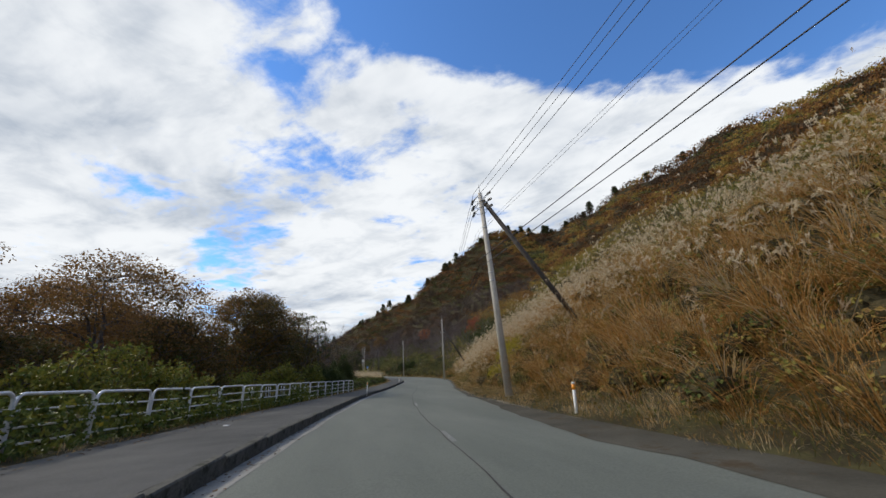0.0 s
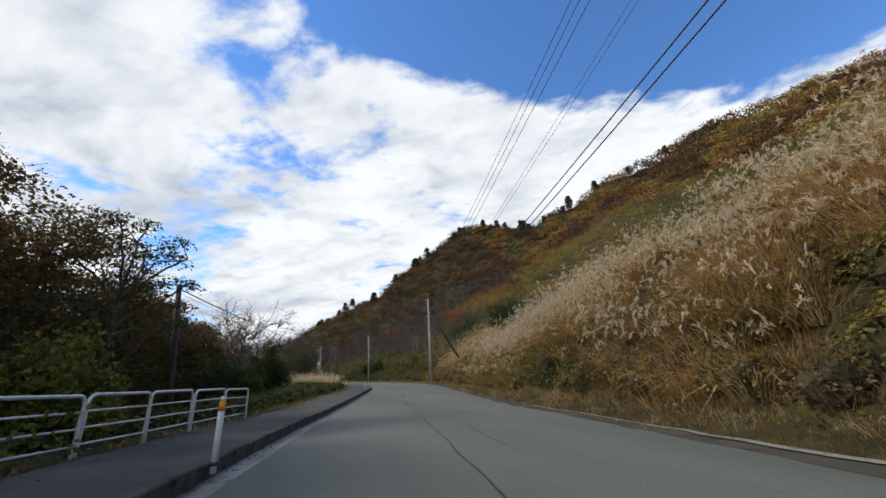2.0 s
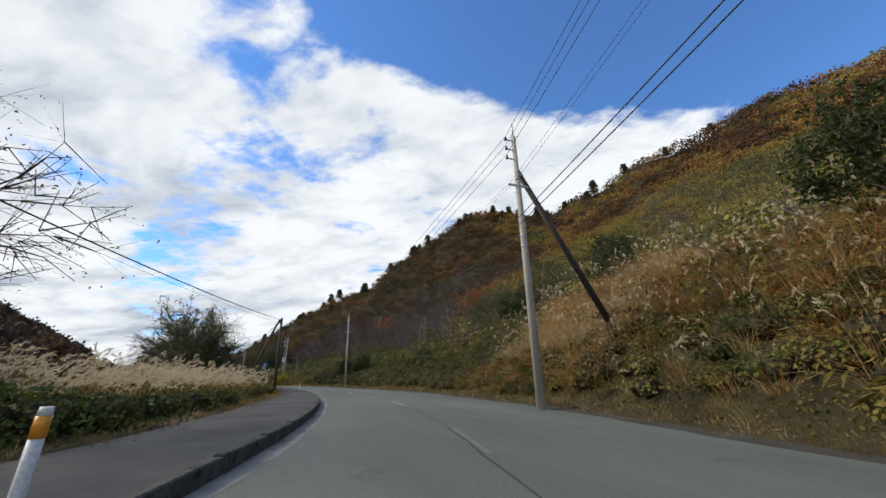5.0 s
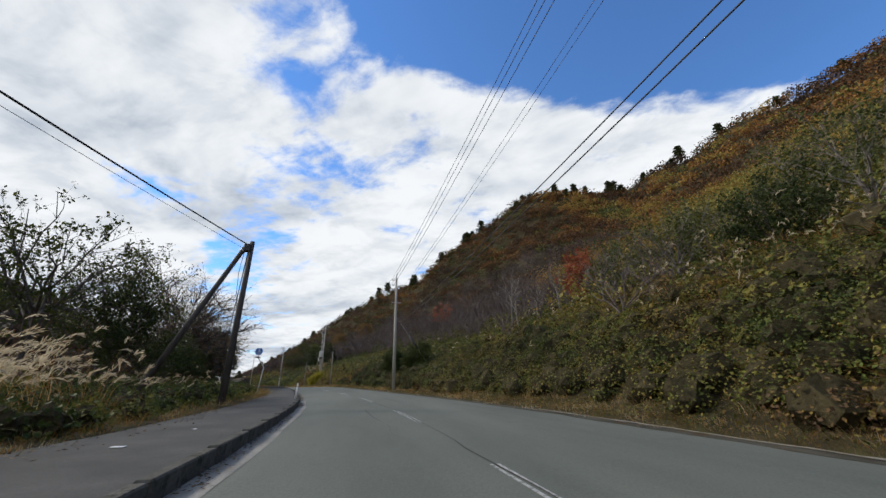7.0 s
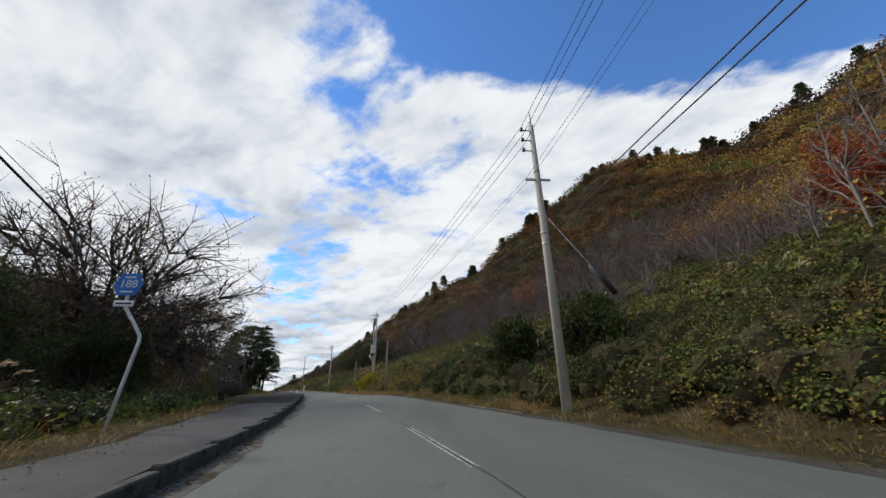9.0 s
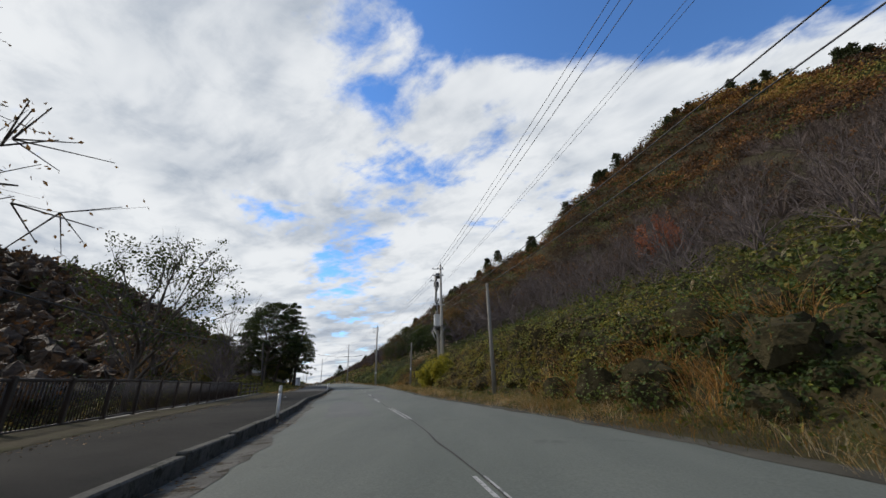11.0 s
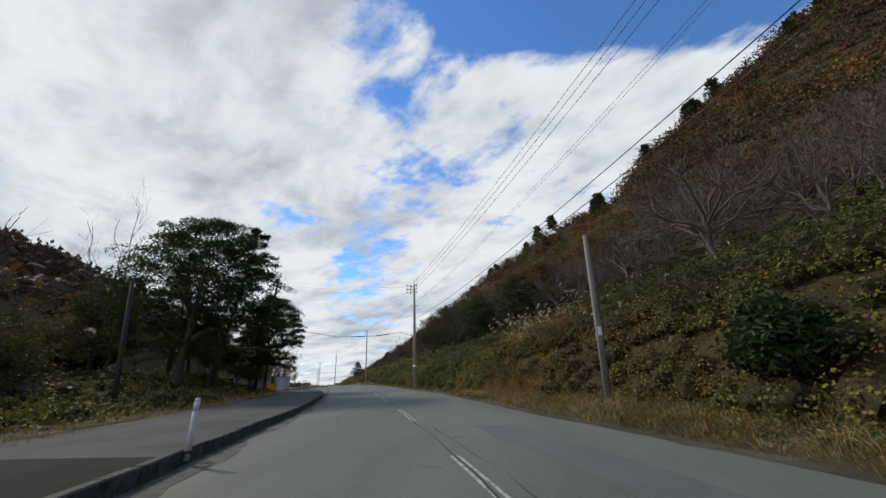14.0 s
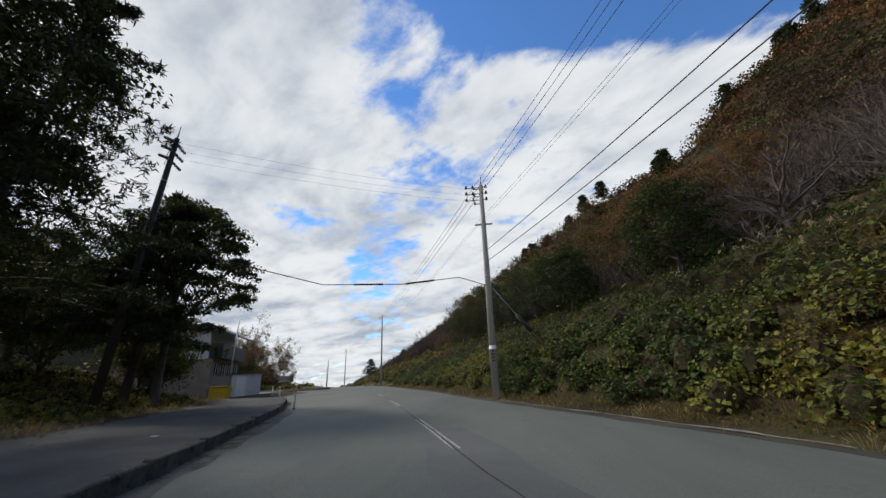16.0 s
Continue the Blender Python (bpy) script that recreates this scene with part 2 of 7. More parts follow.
def tube(bm, pts, r, n=8):
    """A bent round bar through points."""
    pts = [Vector(p) for p in pts]
    rings, u = [], None
    for i, p in enumerate(pts):
        w = (pts[min(i + 1, len(pts) - 1)] - pts[max(i - 1, 0)]).normalized()
        u = w.orthogonal().normalized() if u is None else (u - w * u.dot(w)).normalized()
        v = w.cross(u)
        rings.append([bm.verts.new(p + (u * math.cos(k * math.tau / n) + v * math.sin(k * math.tau / n)) * r) for k in range(n)])
    for a, b in zip(rings[:-1], rings[1:]):
        for k in range(n):
            bm.faces.new((a[k], a[(k + 1) % n], b[(k + 1) % n], b[k])).smooth = True
    bm.faces.new(rings[0][::-1])
    bm.faces.new(rings[-1])
    return bm


def box(bm, lo, hi, bevel=0.0, m=None):
    """A block with eased edges."""
    g = bmesh.ops.create_cube(bm, size=1.0)
    lo, hi = Vector(lo), Vector(hi)
    for v in g["verts"]:
        v.co = Vector([lo[k] + (v.co[k] + 0.5) * (hi[k] - lo[k]) for k in range(3)])
    if bevel:
        e = list({e for v in g["verts"] for e in v.link_edges})
        r = bmesh.ops.bevel(bm, geom=e, offset=bevel, segments=1, affect="EDGES")
        vs = list({v for f in r["faces"] for v in f.verts} | {v for v in g["verts"] if v.is_valid})
    else:
        vs = g["verts"]
    if m is not None:
        bmesh.ops.transform(bm, matrix=m, verts=vs)
    return bm


def strip(ys, d0, d1, z0, z1, rows=2):
    """A band along the road between two offsets."""
    ys = np.asarray(ys, float)
    cols = []
    for k in np.linspace(0, 1, rows):
        d = d0 + (d1 - d0) * k
        z = z0 + (z1 - z0) * k
        cols.append(np.stack([sx(ys) + d / cosh_(ys), ys, sz(ys) + z], 1))
    v = np.stack(cols, 1).reshape(-1, 3)
    i = np.arange(len(ys) - 1)[:, None] * rows + np.arange(rows - 1)[None, :]
    i = i.ravel()
    return v, np.stack([i, i + 1, i + rows + 1, i + rows], 1)


# ---- materials ----
def material(name, rough=0.8, metal=0.0):
    m = bpy.data.materials.new(name)
    m.use_nodes = True
    n, l = m.node_tree.nodes, m.node_tree.links
    b = n["Principled BSDF"]
    b.inputs["Roughness"].default_value, b.inputs["Metallic"].default_value = rough, metal
    return m, n, l, b


def ramp_node(n, stops):
    r = n.new("ShaderNodeValToRGB")
    e = r.color_ramp.elements
    while len(e) < len(stops):
        e.new(0.5)
    for k, (pos, c) in zip(e, stops):
        k.position, k.color = pos, (*c, 1)
    return r


def noise_node(n, l, scale, detail=4, rough=0.6, stretch=None, coord="Object"):
    c = n.new("ShaderNodeTexCoord")
    t = n.new("ShaderNodeTexNoise")
    t.inputs["Scale"].default_value, t.inputs["Detail"].default_value, t.inputs["Roughness"].default_value = scale, detail, rough
    if stretch:
        mp = n.new("ShaderNodeMapping")
        mp.inputs["Scale"].default_value = stretch
        l.new(c.outputs[coord], mp.inputs["Vector"])
        l.new(mp.outputs["Vector"], t.inputs["Vector"])
    else:
        l.new(c.outputs[coord], t.inputs["Vector"])
    return t


def mixed(n, l, fac, a, b, mode="MIX", amount=None):
    x = n.new("ShaderNodeMix")
    x.data_type, x.blend_type = "RGBA", mode
    if amount is not None:
        x.inputs[0].default_value = amount
    else:
        l.new(fac, x.inputs[0])
    for v, k in ((a, 6), (b, 7)):
        if isinstance(v, tuple):
            x.inputs[k].default_value = (*v, 1)
        else:
            l.new(v, x.inputs[k])
    return x.outputs[2]


def bumped(n, l, b, height, strength=0.3, dist=0.02):
    k = n.new("ShaderNodeBump")
    k.inputs["Strength"].default_value, k.inputs["Distance"].default_value = strength, dist
    l.new(height, k.inputs["Height"])
    l.new(k.outputs["Normal"], b.inputs["Normal"])


def surface(name, dark, light, scale, fine, rough=0.85, metal=0.0, bump=0.3, dist=0.01, stretch=None, spots=None, coord="Object", gloss=0.5):
    """A surface with large stains and fine grain between two tones."""
    m, n, l, b = material(name, rough, metal)
    b.inputs["Specular IOR Level"].default_value = gloss
    big = noise_node(n, l, scale, 5, 0.62, stretch, coord)
    small = noise_node(n, l, fine, 3, 0.7, None, coord)
    r = ramp_node(n, [(0.3, dark), (0.7, light)])
    l.new(big.outputs["Fac"], r.inputs["Fac"])
    g = ramp_node(n, [(0.25, (0.62, 0.62, 0.62)), (0.75, (1.28, 1.28, 1.28))])
    l.new(small.outputs["Fac"], g.inputs["Fac"])
    c = mixed(n, l, None, r.outputs["Color"], g.outputs["Color"], "MULTIPLY", 0.75)
    if spots:
        t = noise_node(n, l, spots[1], 6, 0.75, None, coord)
        k = ramp_node(n, [(spots[2], (0, 0, 0)), (spots[2] + 0.08, (1, 1, 1))])
        l.new(t.outputs["Fac"], k.inputs["Fac"])
        c = mixed(n, l, k.outputs["Color"], c, spots[0])
    l.new(c, b.inputs["Base Color"])
    bumped(n, l, b, small.outputs["Fac"], bump, dist)
    return m


def foliage(name, stops, trans=0.22, rough=0.6, spread=0.35, hue_scale=0.25, leafy=16.0):
    """Leaves, whose tone runs over the stops by plant, by leaf and by patch."""
    m, n, l, b = material(name, rough)
    a = n.new("ShaderNodeAttribute")
    a.attribute_name = "tint"
    g = n.new("ShaderNodeNewGeometry")
    t = noise_node(n, l, hue_scale, 3, 0.6)
    s1 = n.new("ShaderNodeMath")
    s1.operation = "MULTIPLY_ADD"
    l.new(g.outputs["Random Per Island"], s1.inputs[0])
    s1.inputs[1].default_value = spread
    l.new(a.outputs["Fac"], s1.inputs[2])
    s2 = n.new("ShaderNodeMath")
    s2.operation = "MULTIPLY_ADD"
    l.new(t.outputs["Fac"], s2.inputs[0])
    s2.inputs[1].default_value = 0.5
    l.new(s1.outputs[0], s2.inputs[2])
    s3 = n.new("ShaderNodeMath")
    s3.operation = "SUBTRACT"
    l.new(s2.outputs[0], s3.inputs[0])
    s3.inputs[1].default_value = 0.25 + spread / 2
    tc = n.new("ShaderNodeTexCoord")
    vo = n.new("ShaderNodeTexVoronoi")
    vo.inputs["Scale"].default_value = leafy
    l.new(tc.outputs["Object"], vo.inputs["Vector"])
    sp = n.new("ShaderNodeSeparateColor")
    l.new(vo.outputs["Color"], sp.inputs[0])
    s4 = n.new("ShaderNodeMath")
    s4.operation = "MULTIPLY_ADD"
    l.new(sp.outputs[0], s4.inputs[0])
    s4.inputs[1].default_value = 0.2
    l.new(s3.outputs[0], s4.inputs[2])
    s5 = n.new("ShaderNodeMath")
    s5.operation = "SUBTRACT"
    l.new(s4.outputs[0], s5.inputs[0])
    s5.inputs[1].default_value = 0.1
    bp = n.new("ShaderNodeBump")
    bp.invert = True
    bp.inputs["Strength"].default_value, bp.inputs["Distance"].default_value = 0.6, 0.7 / leafy
    l.new(vo.outputs["Distance"], bp.inputs["Height"])
    l.new(bp.outputs["Normal"], b.inputs["Normal"])
    r = ramp_node(n, stops)
    l.new(s5.outputs[0], r.inputs["Fac"])
    l.new(r.outputs["Color"], b.inputs["Base Color"])
    b.inputs["Specular IOR Level"].default_value = 0.14
    tr = n.new("ShaderNodeBsdfTranslucent")
    l.new(r.outputs["Color"], tr.inputs["Color"])
    mx = n.new("ShaderNodeMixShader")
    mx.inputs[0].default_value = trans
    l.new(b.outputs[0], mx.inputs[1])
    l.new(tr.outputs[0], mx.inputs[2])
    l.new(mx.outputs[0], n["Material Output"].inputs["Surface"])
    return m


def plain(name, col, rough=0.6, metal=0.0, vary=0.25, scale=9):
    """Paint, metal or plastic with a little grime."""
    return surface(name, tuple(c * (1 - vary) for c in col), tuple(min(1, c * (1 + vary * 0.4)) for c in col), scale, 60, rough, metal, 0.08, 0.004)


ASPHALT = surface("asphalt", (0.084, 0.095, 0.08), (0.14, 0.151, 0.127), 0.22, 34, 0.8, 0, 0.35, 0.006, (1.6, 0.3, 1.0), ((0.084, 0.092, 0.078), 1.1, 0.6), gloss=0.3)
PATCH = surface("asphalt_patch", (0.082, 0.087, 0.08), (0.108, 0.114, 0.105), 0.6, 40, 0.85, 0, 0.4, 0.006)
PAVING = surface("pavement_asphalt", (0.052, 0.053, 0.052), (0.1, 0.099, 0.094), 0.5, 45, 0.92, 0, 0.6, 0.01, None, ((0.085, 0.078, 0.062), 1.3, 0.64), gloss=0.15)
# Pavement asphalt made blackish: the trees' shade at the bridge is in the colour.
PAVING_SHADED = surface("shaded_pavement", (0.015, 0.015, 0.014), (0.034, 0.033, 0.029), 0.5, 45, 0.95, 0, 0.6, 0.01, None, ((0.045, 0.04, 0.03), 1.6, 0.64), gloss=0.08)
CONCRETE = surface("concrete", (0.17, 0.17, 0.155), (0.3, 0.295, 0.27), 1.2, 30, 0.85, 0, 0.35, 0.008, None, ((0.1, 0.1, 0.085), 2.0, 0.58))
GUTTER = surface("gutter_concrete", (0.15, 0.148, 0.135), (0.27, 0.262, 0.24), 0.9, 30, 0.88, 0, 0.35, 0.008, None, ((0.1, 0.1, 0.085), 1.6, 0.56))
SAND = surface("road_sand", (0.075, 0.073, 0.064), (0.16, 0.152, 0.132), 1.4, 40, 0.95, 0, 0.6, 0.01, None, ((0.045, 0.038, 0.026), 1.9, 0.52), gloss=0.1)
EDGING = surface("edging_concrete", (0.12, 0.113, 0.095), (0.24, 0.225, 0.195), 1.5, 30, 0.9, 0, 0.5, 0.01)
DUST = surface("shoulder_dust", (0.045, 0.042, 0.033), (0.092, 0.086, 0.068), 0.8, 36, 0.95, 0, 0.5, 0.01, None, ((0.06, 0.045, 0.028), 1.3, 0.55), gloss=0.1)
KERBSTONE = surface("kerb_concrete", (0.04, 0.04, 0.034), (0.125, 0.12, 0.105), 1.6, 25, 0.9, 0, 0.5, 0.012, None, ((0.03, 0.031, 0.022), 2.6, 0.52), gloss=0.2)
# Stained like POLE but darker: the backlit dimness is put into the colour.
GREYPOLE = surface("weathered_backlit_pole", (0.13, 0.122, 0.105), (0.24, 0.225, 0.195), 0.9, 18, 0.85, 0, 0.3, 0.006, (1, 1, 0.2), ((0.09, 0.085, 0.07), 1.4, 0.6))
POLE = surface("pole_concrete", (0.3, 0.28, 0.245), (0.46, 0.43, 0.38), 0.9, 18, 0.8, 0, 0.25, 0.006, (1, 1, 0.2), ((0.22, 0.2, 0.17), 1.4, 0.62))
OLDWOOD = surface("dark_timber", (0.03, 0.026, 0.024), (0.075, 0.064, 0.055), 2.0, 30, 0.85, 0, 0.5, 0.01, (6, 6, 0.3))
STEEL = surface("galvanised_steel", (0.3, 0.31, 0.32), (0.5, 0.51, 0.52), 4, 60, 0.5, 0.7, 0.1, 0.003)
DARKMETAL = plain("dark_metal", (0.05, 0.05, 0.052), 0.55, 0.3)
PORCELAIN = plain("grey_porcelain", (0.12, 0.115, 0.11), 0.3)
CABLE = plain("black_cable", (0.02, 0.02, 0.022), 0.6)
WHITE = surface("white_paint", (0.5, 0.5, 0.49), (0.78, 0.78, 0.76), 3, 40, 0.5, 0, 0.1, 0.003, None, ((0.33, 0.29, 0.24), 4.5, 0.66))
RAILWHITE = surface("rail_paint", (0.55, 0.56, 0.57), (0.75, 0.76, 0.78), 3, 40, 0.4, 0.15, 0.08, 0.003, None, ((0.25, 0.17, 0.11), 6, 0.68))
BROWNRAIL = plain("brown_rail_paint", (0.045, 0.03, 0.022), 0.55)
ORANGE = plain("orange_reflector", (0.85, 0.33, 0.02), 0.35)
SIGNBLUE = plain("sign_blue", (0.02, 0.17, 0.58), 0.4, 0, 0.1)
SIGNWHITE = plain("sign_white", (0.75, 0.76, 0.77), 0.45, 0, 0.1)
TRANSFORMER = plain("transformer_grey", (0.52, 0.54, 0.54), 0.5)
BARK = surface("bark", (0.05, 0.04, 0.034), (0.13, 0.11, 0.095), 1.5, 24, 0.9, 0, 0.6, 0.02, (3, 3, 0.5))
PALEBARK = surface("pale_bark", (0.12, 0.105, 0.095), (0.25, 0.225, 0.2), 1.2, 18, 0.9, 0, 0.5, 0.01)
TWIG = surface("grey_twigs", (0.075, 0.058, 0.053), (0.15, 0.118, 0.107), 0.4, 8, 0.9, 0, 0.2, 0.01)
SOIL = surface("soil_and_litter", (0.024, 0.021, 0.012), (0.062, 0.05, 0.025), 0.5, 7, 0.95, 0, 0.8, 0.05, None, ((0.055, 0.05, 0.022), 0.9, 0.5), "Object", 0.1)


def paint_worn(name, hold):
    """Road paint that has worn off in flakes down to the asphalt."""
    m, n, l, b = material(name, 0.7)
    t = noise_node(n, l, 9, 6, 0.8)
    k = ramp_node(n, [(hold, (1, 1, 1)), (hold + 0.06, (0, 0, 0))])
    l.new(t.outputs["Fac"], k.inputs["Fac"])
    c = mixed(n, l, k.outputs["Color"], (0.12, 0.127, 0.115), (0.37, 0.37, 0.35))
    l.new(c, b.inputs["Base Color"])
    return m


LINE = paint_worn("road_line_paint", 0.5)
LINE_OLD = paint_worn("old_road_line_paint", 0.36)
CRACK = plain("dark_crack", (0.035, 0.034, 0.032), 0.95)

# autumn leaves: rust and brown through ochre to yellow-green and green
WOODS = foliage("autumn_woods", [(0.0, (0.032, 0.044, 0.015)), (0.2, (0.215, 0.22, 0.06)), (0.38, (0.34, 0.26, 0.062)), (0.52, (0.35, 0.185, 0.05)), (0.68, (0.21, 0.095, 0.034)), (0.84, (0.105, 0.06, 0.03)), (1.0, (0.062, 0.046, 0.033))], 0.2, 0.7, 0.22, 0.02, 2.4)
SCRUB = foliage("bank_scrub", [(0.0, (0.03, 0.046, 0.012)), (0.3, (0.062, 0.08, 0.019)), (0.52, (0.16, 0.158, 0.036)), (0.72, (0.22, 0.172, 0.042)), (0.88, (0.18, 0.105, 0.038)), (1.0, (0.105, 0.066, 0.036))], 0.22, 0.6, 0.34, 0.35)
KUDZU = foliage("vine_leaves", [(0.0, (0.03, 0.044, 0.012)), (0.3, (0.085, 0.12, 0.027)), (0.58, (0.16, 0.172, 0.035)), (0.85, (0.28, 0.235, 0.036)), (1.0, (0.16, 0.1, 0.036))], 0.22, 0.5, 0.3, 0.4)
TWIGHAZE = foliage("bare_twigs", [(0.0, (0.05, 0.037, 0.03)), (0.5, (0.1, 0.076, 0.064)), (1.0, (0.16, 0.125, 0.11))], 0.05, 0.9, 0.5, 0.05)
# Stem brown for lumps inside bushes; the shade of hollows is in its darkness.
STEM_SHADE = surface("shaded_stems", (0.026, 0.023, 0.013), (0.078, 0.066, 0.036), 2.5, 14, 0.95, 0, 0.9, 0.05, (1, 1, 0.4), None, "Object", 0.05)
LITTER = foliage("fallen_leaves", [(0.0, (0.05, 0.035, 0.02)), (0.5, (0.13, 0.08, 0.04)), (1.0, (0.24, 0.16, 0.08))], 0.1, 0.8, 0.6, 0.4)
STRAW = foliage("dry_grass", [(0.0, (0.075, 0.088, 0.024)), (0.2, (0.19, 0.125, 0.034)), (0.4, (0.34, 0.155, 0.042)), (0.62, (0.5, 0.265, 0.075)), (0.82, (0.6, 0.41, 0.17)), (1.0, (0.56, 0.46, 0.3))], 0.35, 0.7, 0.4, 0.5)
PLUME = foliage("grass_plumes", [(0.0, (0.36, 0.26, 0.16)), (0.5, (0.54, 0.44, 0.3)), (1.0, (0.72, 0.64, 0.47))], 0.5, 0.9, 0.5, 0.4)
LEAFBROWN = foliage("brown_tree_leaves", [(0.0, (0.06, 0.065, 0.02)), (0.35, (0.13, 0.09, 0.03)), (0.7, (0.22, 0.12, 0.045)), (1.0, (0.26, 0.15, 0.06))], 0.35, 0.6, 0.5, 0.3)
LEAFGREEN = foliage("green_tree_leaves", [(0.0, (0.03, 0.045, 0.014)), (0.45, (0.065, 0.085, 0.022)), (0.8, (0.13, 0.13, 0.03)), (1.0, (0.22, 0.16, 0.035))], 0.22, 0.55, 0.5, 0.3)
LEAFYELLOW = foliage("yellow_bush_leaves", [(0.0, (0.12, 0.135, 0.025)), (0.4, (0.3, 0.27, 0.03)), (1.0, (0.5, 0.4, 0.035))], 0.3, 0.5, 0.5, 0.5)
LEAFRED = foliage("red_tree_leaves", [(0.0, (0.2, 0.06, 0.03)), (0.5, (0.3, 0.07, 0.035)), (1.0, (0.33, 0.13, 0.06))], 0.22, 0.6, 0.5, 0.3)
NEEDLES = foliage("conifer_needles", [(0.0, (0.025, 0.035, 0.014)), (0.6, (0.05, 0.06, 0.02)), (1.0, (0.1, 0.085, 0.03))], 0.2, 0.6, 0.5, 0.3)


# ---- ground, road, pavement ----
rows_y = np.concatenate([np.linspace(-900, -100, 9), np.arange(-80, -12, 8), np.arange(-12, 262, 1.5), np.arange(262, 420, 3), np.linspace(430, 700, 10), np.array([800, 1000, 1400, 2000, 2600.0])])
side_l = np.array([0.0, 0.15, 0.5, 1, 1.7, 2.5, 3.5, 5, 7, 9, 11, 14, 18, 23, 30, 40, 52, 66, 82, 100, 120, 145, 175, 220, 300, 450, 800, 1500, 2400])
side_r = np.array([0.0, 0.15, 0.5, 1, 1.6, 2.2, 2.9, 3.6, 4.5, 5.5, 7, 9, 11, 14, 17, 21, 26, 32, 39, 47, 56, 66, 78, 92, 108, 125, 143, 162, 182, 205, 230, 260, 300, 360, 460, 700, 1200, 2000])
grid = []
for gy in rows_y:
    c = float(cosh_(gy))
    ds = np.concatenate([off("P", gy) - side_l[::-1], [off("K", gy), off("C", gy)], off("R", gy) + side_r])
    gx = sx(gy) + ds / c
    grid.append(np.stack([gx, np.full_like(gx, gy), ground_z(gx, np.full_like(gx, gy))], 1))
grid = np.array(grid)
gi = (np.arange(len(rows_y) - 1)[:, None] * grid.shape[1] + np.arange(grid.shape[1] - 1)[None, :]).ravel()
tagged(new("ground", mesh_of("ground", grid.reshape(-1, 3), np.stack([gi, gi + 1, gi + grid.shape[1] + 1, gi + grid.shape[1]], 1), SOIL, flat=False)),
       "brown soil and leaf litter of the valley floor and mountain slope", "ground", kind="structure")

road_y = np.concatenate([np.linspace(-380, -40, 30), np.arange(-38, 300, 2.0), np.linspace(300, 680, 40)])
rv, rf = [], []
rv, rf = strip(road_y, off("K", road_y) - 0.05, off("R", road_y) + 0.02, np.zeros_like(road_y) - 0.02, np.zeros_like(road_y) - 0.03, 9)
crown = 0.05 * (1 - np.abs(np.linspace(-1, 1, 9)) ** 2)
rv[:, 2] += np.tile(crown, len(road_y)) - 0.02
tagged(new("road", mesh_of("road", rv, rf, ASPHALT, flat=False)), "worn grey-green asphalt of a two-lane country road", "road", kind="structure")


def road_top(y, d):
    k = np.clip((d - off("K", y) + 0.05) / (off("R", y) - off("K", y) + 0.07), 0, 1)
    return sz(y) - 0.04 + 0.05 * (1 - (2 * k - 1) ** 2) - 0.01 * k


def road_mark(name, y0, y1, d0, d1, mat, label, category, step=0.5, wobble=0.0, seed=1, lift=0.004):
    """A flat mark lying on the road."""
    ys = np.arange(y0, y1 + step / 2, step)
    w = (vnoise(ys * 0.8, ys * 0 + seed, seed) - 0.5) * 2 * wobble
    a, b = off("C", ys) + d0 + w, off("C", ys) + d1 + w * 0.8
    v = np.stack([np.stack([sx(ys) + d / cosh_(ys), ys, road_top(ys, d) + lift], 1) for d in (a, b)], 1).reshape(-1, 3)
    i = np.arange(len(ys) - 1) * 2
    return tagged(new(name, mesh_of(name, v, np.stack([i, i + 1, i + 3, i + 2], 1), mat)), label, category, kind="structure")


for y0 in (78.3, 88.1, 98.2, 108.5, 118.0, 127.5, 138.2, 148.8, 158.4, 168.2, 177.7, 187.3, 197.4, 206.4, 216, 226, 236, 246, 256, 266):
    # each dash has split along the seam in its middle
    for d0, d1 in ((-0.075, -0.022), (0.03, 0.08)):
        road_mark("centre_line", y0, y0 + 4.7, d0, d1, LINE, "worn white dash of the centre line on the asphalt", "road marking")
for y0, y1 in ((7.2, 8.7), (17.5, 19.5), (47.4, 51.2), (57.5, 60.5), (67.5, 70.5)):
    road_mark("centre_line", y0, y1, 0.05, 0.15, LINE_OLD, "nearly worn away white centre line on the asphalt", "road marking")
road_mark("centre_seam", -20, 250, -0.012, 0.016, CRACK, "dark crack along the middle seam of the road", "road crack", 0.4, 0.05, 3, 0.006)
for y0, y1, d0, d1, s in ((150, 160, -2.4, -0.9, 5), (161, 172, -0.2, 0.9, 7), (170, 178, -2.6, -1.3, 9), (203, 209, -0.6, 0.7, 4), (178, 186, 1.2, 2.2, 6)):
    road_mark("asphalt_patch", y0, y1, d0, d1, PATCH, "darker repair patch in the asphalt", "road patch", 0.5, 0.12, s, 0.003)
for j, (y0, y1, d) in enumerate(((30, 34, 0.9), (76, 80, -1.9), (84, 90, -2.3), (96, 104, -1.0), (158, 164, -1.5), (171, 176, -0.7), (180, 186, 0.35), (186, 192, -2.2))):
    road_mark("road_crack", y0, y1, d, d + 0.008, CRACK, "thin dark crack in the asphalt", "road crack", 0.15, 0.12, 20 + j, 0.005)

pave_y = np.arange(-60, 227, 1.5)


def sheet(name, ys, prof, mat, label, category):
    """A band along the road with a cross-section of (offset array, height) points."""
    cols = [np.stack([sx(ys) + d / cosh_(ys), ys, sz(ys) + z], 1) for d, z in prof]
    v = np.stack(cols, 1).reshape(-1, 3)
    m = len(prof)
    i = (np.arange(len(ys) - 1)[:, None] * m + np.arange(m - 1)[None, :]).ravel()
    return tagged(new(name, mesh_of(name, v, np.stack([i, i + 1, i + m + 1, i + m], 1), mat)), label, category, kind="structure")


